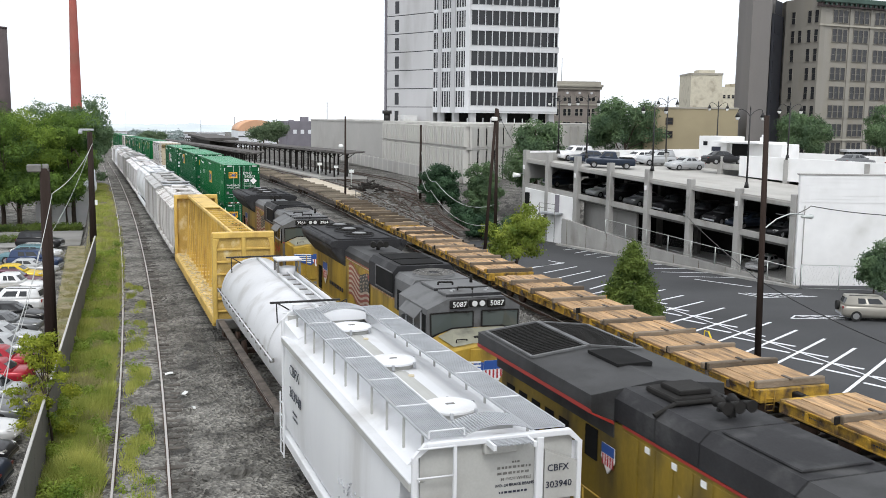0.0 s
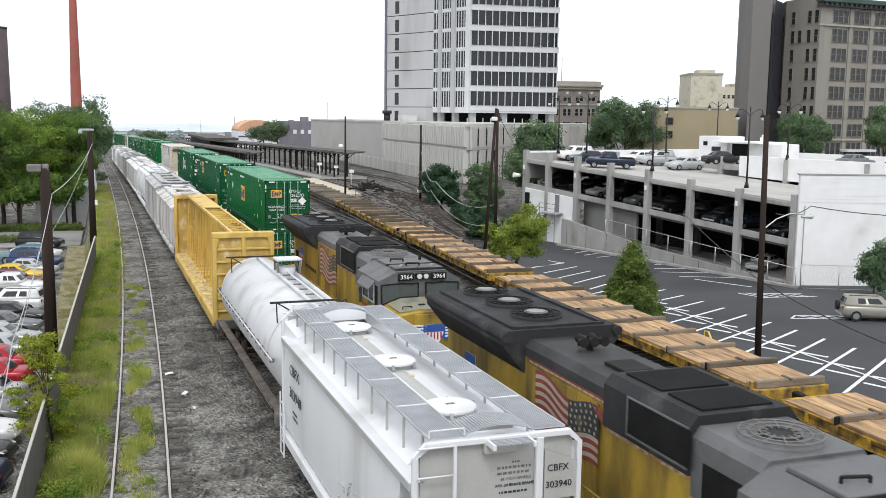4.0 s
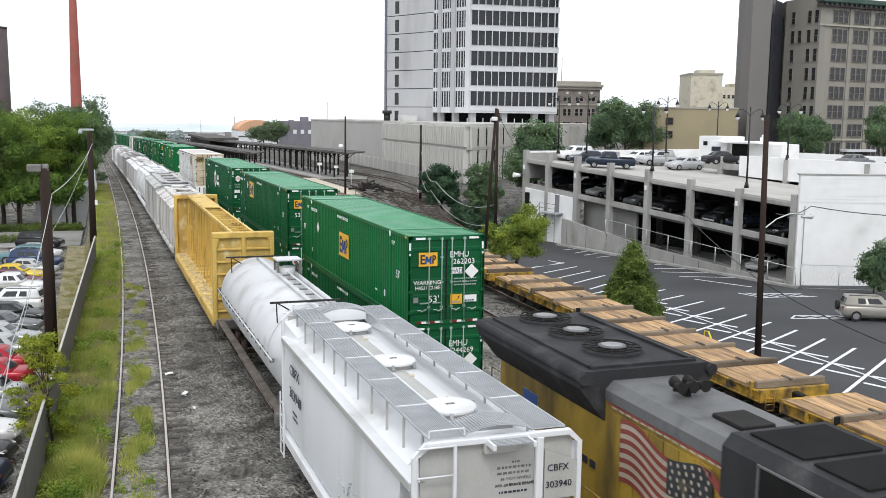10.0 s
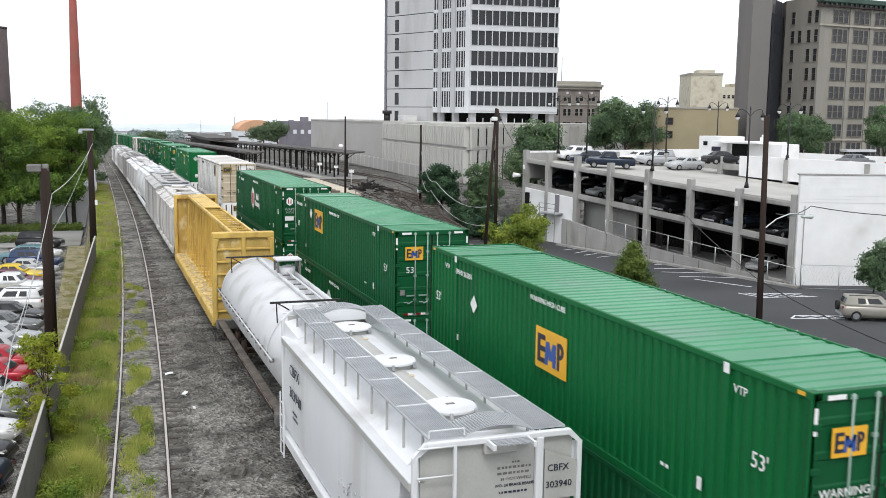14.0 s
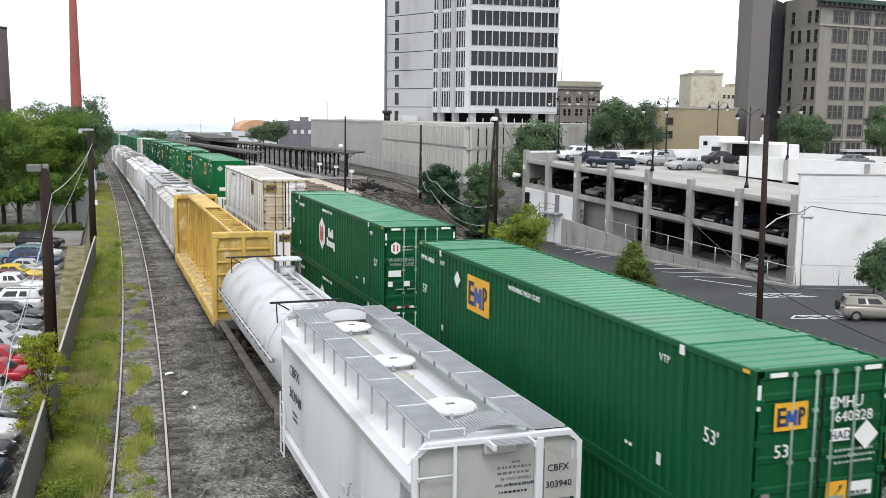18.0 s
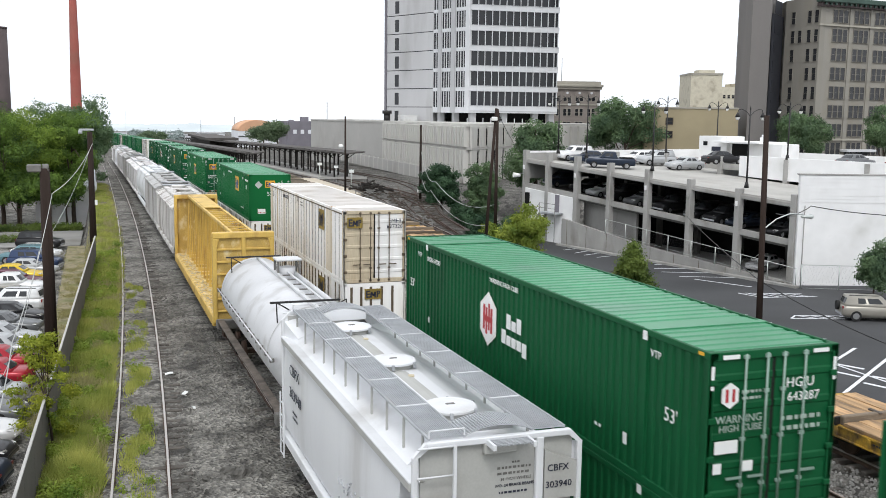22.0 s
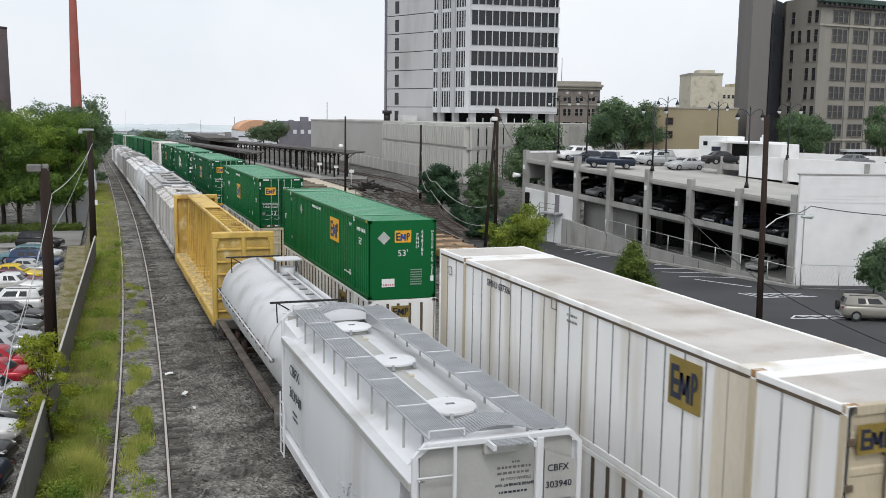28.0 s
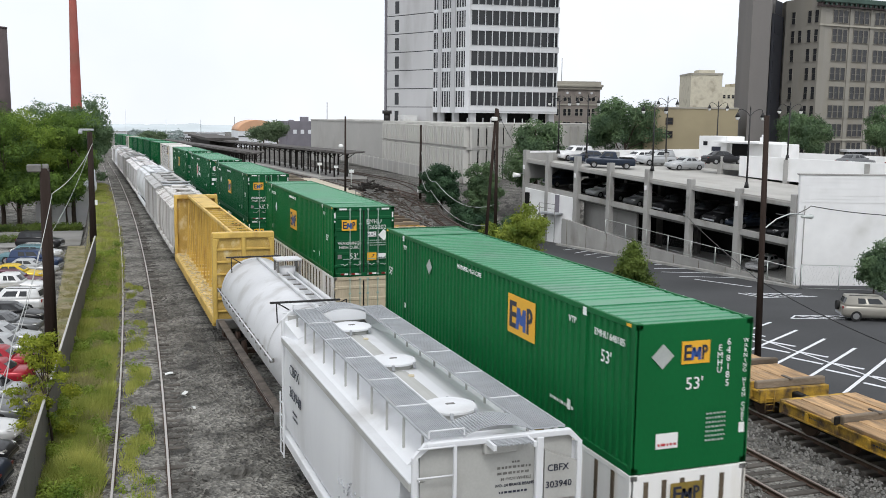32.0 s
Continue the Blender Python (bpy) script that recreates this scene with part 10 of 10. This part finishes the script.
def build_grass():
    strip = lambda y: (wall_line(y) + left_track(y) - 0.85) / 2
    grass_blades("weed_strip", "yellow-green weeds between the wall and the track", [(lambda y: strip(y) - 0.06, 0.92, 16, 60, 0.75), (lambda y: (min(wall_line(y), 0.35) + left_track(y) - 0.95) / 2, 1.15, 55, 150, 0.4)], 270000, 0.05, 0.42, 5, thresh=-0.30)
    grass_blades("dry_weeds", "dry straw-coloured grass among the weeds", [(lambda y: strip(y) - 0.1, 0.9, 16, 60, 0.7), (lambda y: (min(wall_line(y), 1.0) + left_track(y) - 0.95) / 2, 1.1, 55, 150, 0.4)], 80000, 0.06, 0.42, 6, GRASS_DRY)
    grass_blades("track_weeds", "patchy weeds growing between the rails", [(lambda y: left_track(y) - 0.1, 0.52, 18, 60, 1.0)], 40000, 0.02, 0.16, 9, thresh=-0.10)
    grass_blades("lot_verge", "dry grass verge inside the fenced lot", [(lambda y: wall_line(y) - 1.0, 0.7, 20, 60, 0.4), (lambda y: (wall_line(min(y, 75)) - 2.8) / 2, 1.3, 45, 106, 0.9)], 60000, 0.02, 0.10, 14, GRASS_DRY, thresh=-0.25, lift=0.2)
    # leafy weed clumps, thick along the wall and thin between the rails
    rr = random.Random(52)
    blobs = []
    for k in range(300):
        y = 17 + 60 * rr.random() ** 1.4
        x = strip(y) + rr.uniform(-0.95, 0.6)
        if noise.noise((x * 0.6, y * 0.28, 3.0)) < -0.12: continue
        q = rr.uniform(0.12, 0.34)
        blobs.append((x, y, -0.05 + q * 0.5, q, q * 1.3, q * rr.uniform(0.7, 1.5)))
    for y0, n in ((22.5, 16), (26.0, 14), (32.0, 7), (40.5, 10), (47.0, 6)):
        for k in range(n):
            q = rr.uniform(0.08, 0.2)
            y = y0 + rr.gauss(0, 1.3)
            blobs.append((left_track(y) + rr.uniform(-0.6, 0.25), y, -0.1 + q * 0.4, q, q, q * 0.8))
    tagged(leaf_cloud("weed_clumps", blobs, 80000, 0.04, WEED_LEAF, None, 53), "leafy green weed clumps beside the wall and between the rails", "weeds", kind="stuff")
    # loose stones along the tracks
    rr = random.Random(21)
    s = Shape()
    for k in range(20000):
        y = 12 + 48 * rr.random() ** 1.3
        x = rr.uniform(left_track(y) + 0.9, HOPPER_X - 1.4) if rr.random() < 0.55 else rr.uniform(STACK_X + 1.5, flat_track(y) - 1.4)
        r = rr.uniform(0.02, 0.055) + (0.09 * rr.random() if k % 30 == 0 else 0)
        z = -0.15 + 0.07 * noise.noise((x * 0.7, y * 0.35, 0)) + 0.06 * noise.noise((x * 2.3, y * 2.1, 5))
        v = [(x - r, y - r * 0.6, z - 0.02), (x + r, y - r * 0.4, z - 0.02), (x + r * 0.2, y + r, z - 0.02), (x + rr.uniform(-0.3, 0.3) * r, y + rr.uniform(-0.3, 0.3) * r, z + r * 0.5)]
        s.add(v, [(0, 1, 3), (1, 2, 3), (2, 0, 3)])
    me = bpy.data.meshes.new("loose_ballast")
    me.from_pydata(s.v, [], s.f)
    me.materials.append(STONE)
    tagged(part("loose_ballast", me, None), "loose grey ballast stones beside the tracks", "stones", kind="stuff")
    s = Shape()
    for k in range(13000):
        y = 14 + 34 * rr.random() ** 1.2
        e = empty_track(y)
        x = rr.uniform(STACK_X + 1.4, e - 0.85) if k % 3 else rr.uniform(e + 0.85, flat_track(y) - 1.35)
        r = rr.uniform(0.03, 0.075)
        z = -0.17 + 0.07 * noise.noise((x * 0.7, y * 0.35, 0)) + 0.06 * noise.noise((x * 2.3, y * 2.1, 5))
        a = rr.uniform(0, 6.28)
        ring = [(x + r * math.cos(a + q) * rr.uniform(0.7, 1.1), y + r * math.sin(a + q) * rr.uniform(0.7, 1.1), z) for q in (0, 1.6, 3.1, 4.7)]
        top = [(x + (px - x) * 0.5, y + (py - y) * 0.5, z + r * rr.uniform(0.8, 1.2)) for px, py, _ in ring]
        s.add(ring + top, [(0, 1, 5, 4), (1, 2, 6, 5), (2, 3, 7, 6), (3, 0, 4, 7), (4, 5, 6, 7)])
    me = bpy.data.meshes.new("track_ballast")
    me.from_pydata(s.v, [], s.f)
    me.materials.append(STONE_PALE)
    tagged(part("track_ballast", me, None), "pale crushed stone ballast beside the empty track", "stones", kind="stuff")
    for k, (x, y, r) in enumerate(((3.52, 27.2, 0.26), (3.82, 26.9, 0.30), (3.3, 27.0, 0.13), (2.84, 26.8, 0.16))):
        st = thing("rock", "rough grey rock lying between the tracks", "rock", pose(x, y, -0.16, 0, 0, 40 * k), "rocks")
        loops = []
        for h in range(7):
            u = math.pi * (0.08 + 0.84 * h / 6)
            ring = []
            for a in np.linspace(0, 2 * math.pi, 14, endpoint=False):
                d = Vector((math.sin(u) * math.cos(a), 0.75 * math.sin(u) * math.sin(a), -0.7 * math.cos(u)))
                ring.append(tuple(d * r * (1 + 0.55 * noise.noise(d * 2.1 + Vector((k * 7, 0, 0))) + 0.25 * noise.noise(d * 5 + Vector((0, k, 0))))))
            loops.append(ring)
        part("stone", Shape().rings(loops, smooth=False), STONE, st)
    for k, (x, y) in enumerate(((2.74, 38.4), (3.08, 35.5), (3.17, 33.6), (3.0, 35.2))):
        sc = thing("paper_scrap", "crumpled white scrap of litter on the ballast", "litter", pose(x, y, -0.10, 8, -6, 50 * k), "litter on the ballast")
        q = 0.16 - 0.025 * k
        part("sheet", Shape().rings([[(-q, -q * 0.5, 0), (q * 0.2, -q * 0.6, 0.03), (q, -q * 0.3, 0), (q * 0.9, q * 0.5, 0.02), (-q * 0.1, q * 0.4, 0.045), (-q, q * 0.5, 0.01)], [(-q, -q * 0.5, 0.012), (q * 0.2, -q * 0.6, 0.042), (q, -q * 0.3, 0.012), (q * 0.9, q * 0.5, 0.032), (-q * 0.1, q * 0.4, 0.057), (-q, q * 0.5, 0.022)]], smooth=False), WHITE_DECAL, sc)


STONE_PALE = leaf_mat("pale_ballast_stone", (0.12, 0.117, 0.11), (0.42, 0.41, 0.39), 0.8, 0.5)
STONE = leaf_mat("ballast_stone", (0.06, 0.058, 0.053), (0.25, 0.24, 0.22), 0.6, 0.5)
build_lamps()
build_canopies()
build_fences()
build_lots()
build_grass()


# ---- tracks, last for their many ties ----
build_track(left_track, 8, 260, "grown-over track with worn rails and weathered ties", 150)
build_track(hopper_track, 5, 260, "track under the standing freight cars", 60, tie_from=16)
build_track(lambda y: STACK_X, 2, 420, "track that the stack train runs on", 55, tie_from=14, top=RAIL_WORN)
build_track(empty_track, 8, 120, "empty track beside the flatcars", 60, tie_from=14, top=RAIL_WORN)
build_track(flat_track, 5, 240, "track under the flatcars", 45, tie_from=16)
yard_a = smooth_line(((72, 27.6), (86, 29.0), (98, 30.3), (121, 33.6), (146, 35.2), (174, 35.2), (230, 34.6)))
yard_b = smooth_line(((76, 28.6), (90, 31.2), (105, 34.4), (118, 36.6), (150, 45.6)))
build_track(yard_a, 74, 230, "rusty curving yard track", 150, top=RAIL_WORN, far=True)
build_track(yard_b, 78, 140, "rusty disused yard track that curves away", 130, top=RAIL_RUST, far=True)
yard_c = smooth_line(((100, 33.5), (115, 39.0), (135, 44.5), (160, 47.5), (230, 48.5)))
build_track(yard_c, 122, 220, "rusty yard track that passes the platforms", 150, top=RAIL_RUST, far=True)
yard_d = smooth_line(((86, 27.2), (100, 28.6), (125, 31.2), (150, 33.0), (230, 33.2)))
build_track(yard_d, 112, 240, "yard track beside the bare platform slab", 150, top=RAIL_WORN, far=True)
yard_e = smooth_line(((80, 30.6), (94, 33.2), (108, 37.0), (124, 39.4), (150, 39.8), (230, 38.6)))
build_track(yard_e, 82, 160, "rusty yard track among debris", 150, top=RAIL_RUST, far=True)
yard_f = smooth_line(((84, 28.0), (98, 31.0), (112, 36.2), (126, 42.2), (140, 49.5)))
build_track(yard_f, 88, 119, "disused rusty curve across the yard", 90, top=RAIL_RUST, far=True)


# ---- motion: the stack train rolls towards the eye ----
TRAVEL = smooth_line(((0, 0), (3, 13.05), (6, 26.4), (10, 44.0), (13, 57.8), (19, 85.7), (24, 109.0), (28, 127.2), (30, 136.4), (32, 145.6)))


def motions():
    for ob, u, x, z in TRAIN:
        rows = []
        for k in range(33):
            y = u - TRAVEL(k)
            mid = y + 8
            pitch = math.degrees(math.atan((ground_fall(mid + 8) - ground_fall(mid - 8)) / 16))
            rows.append((float(k), pose(x, y, ground_fall(y) + z, pitch, 0, 0)))
        walk(ob, rows)


motions()
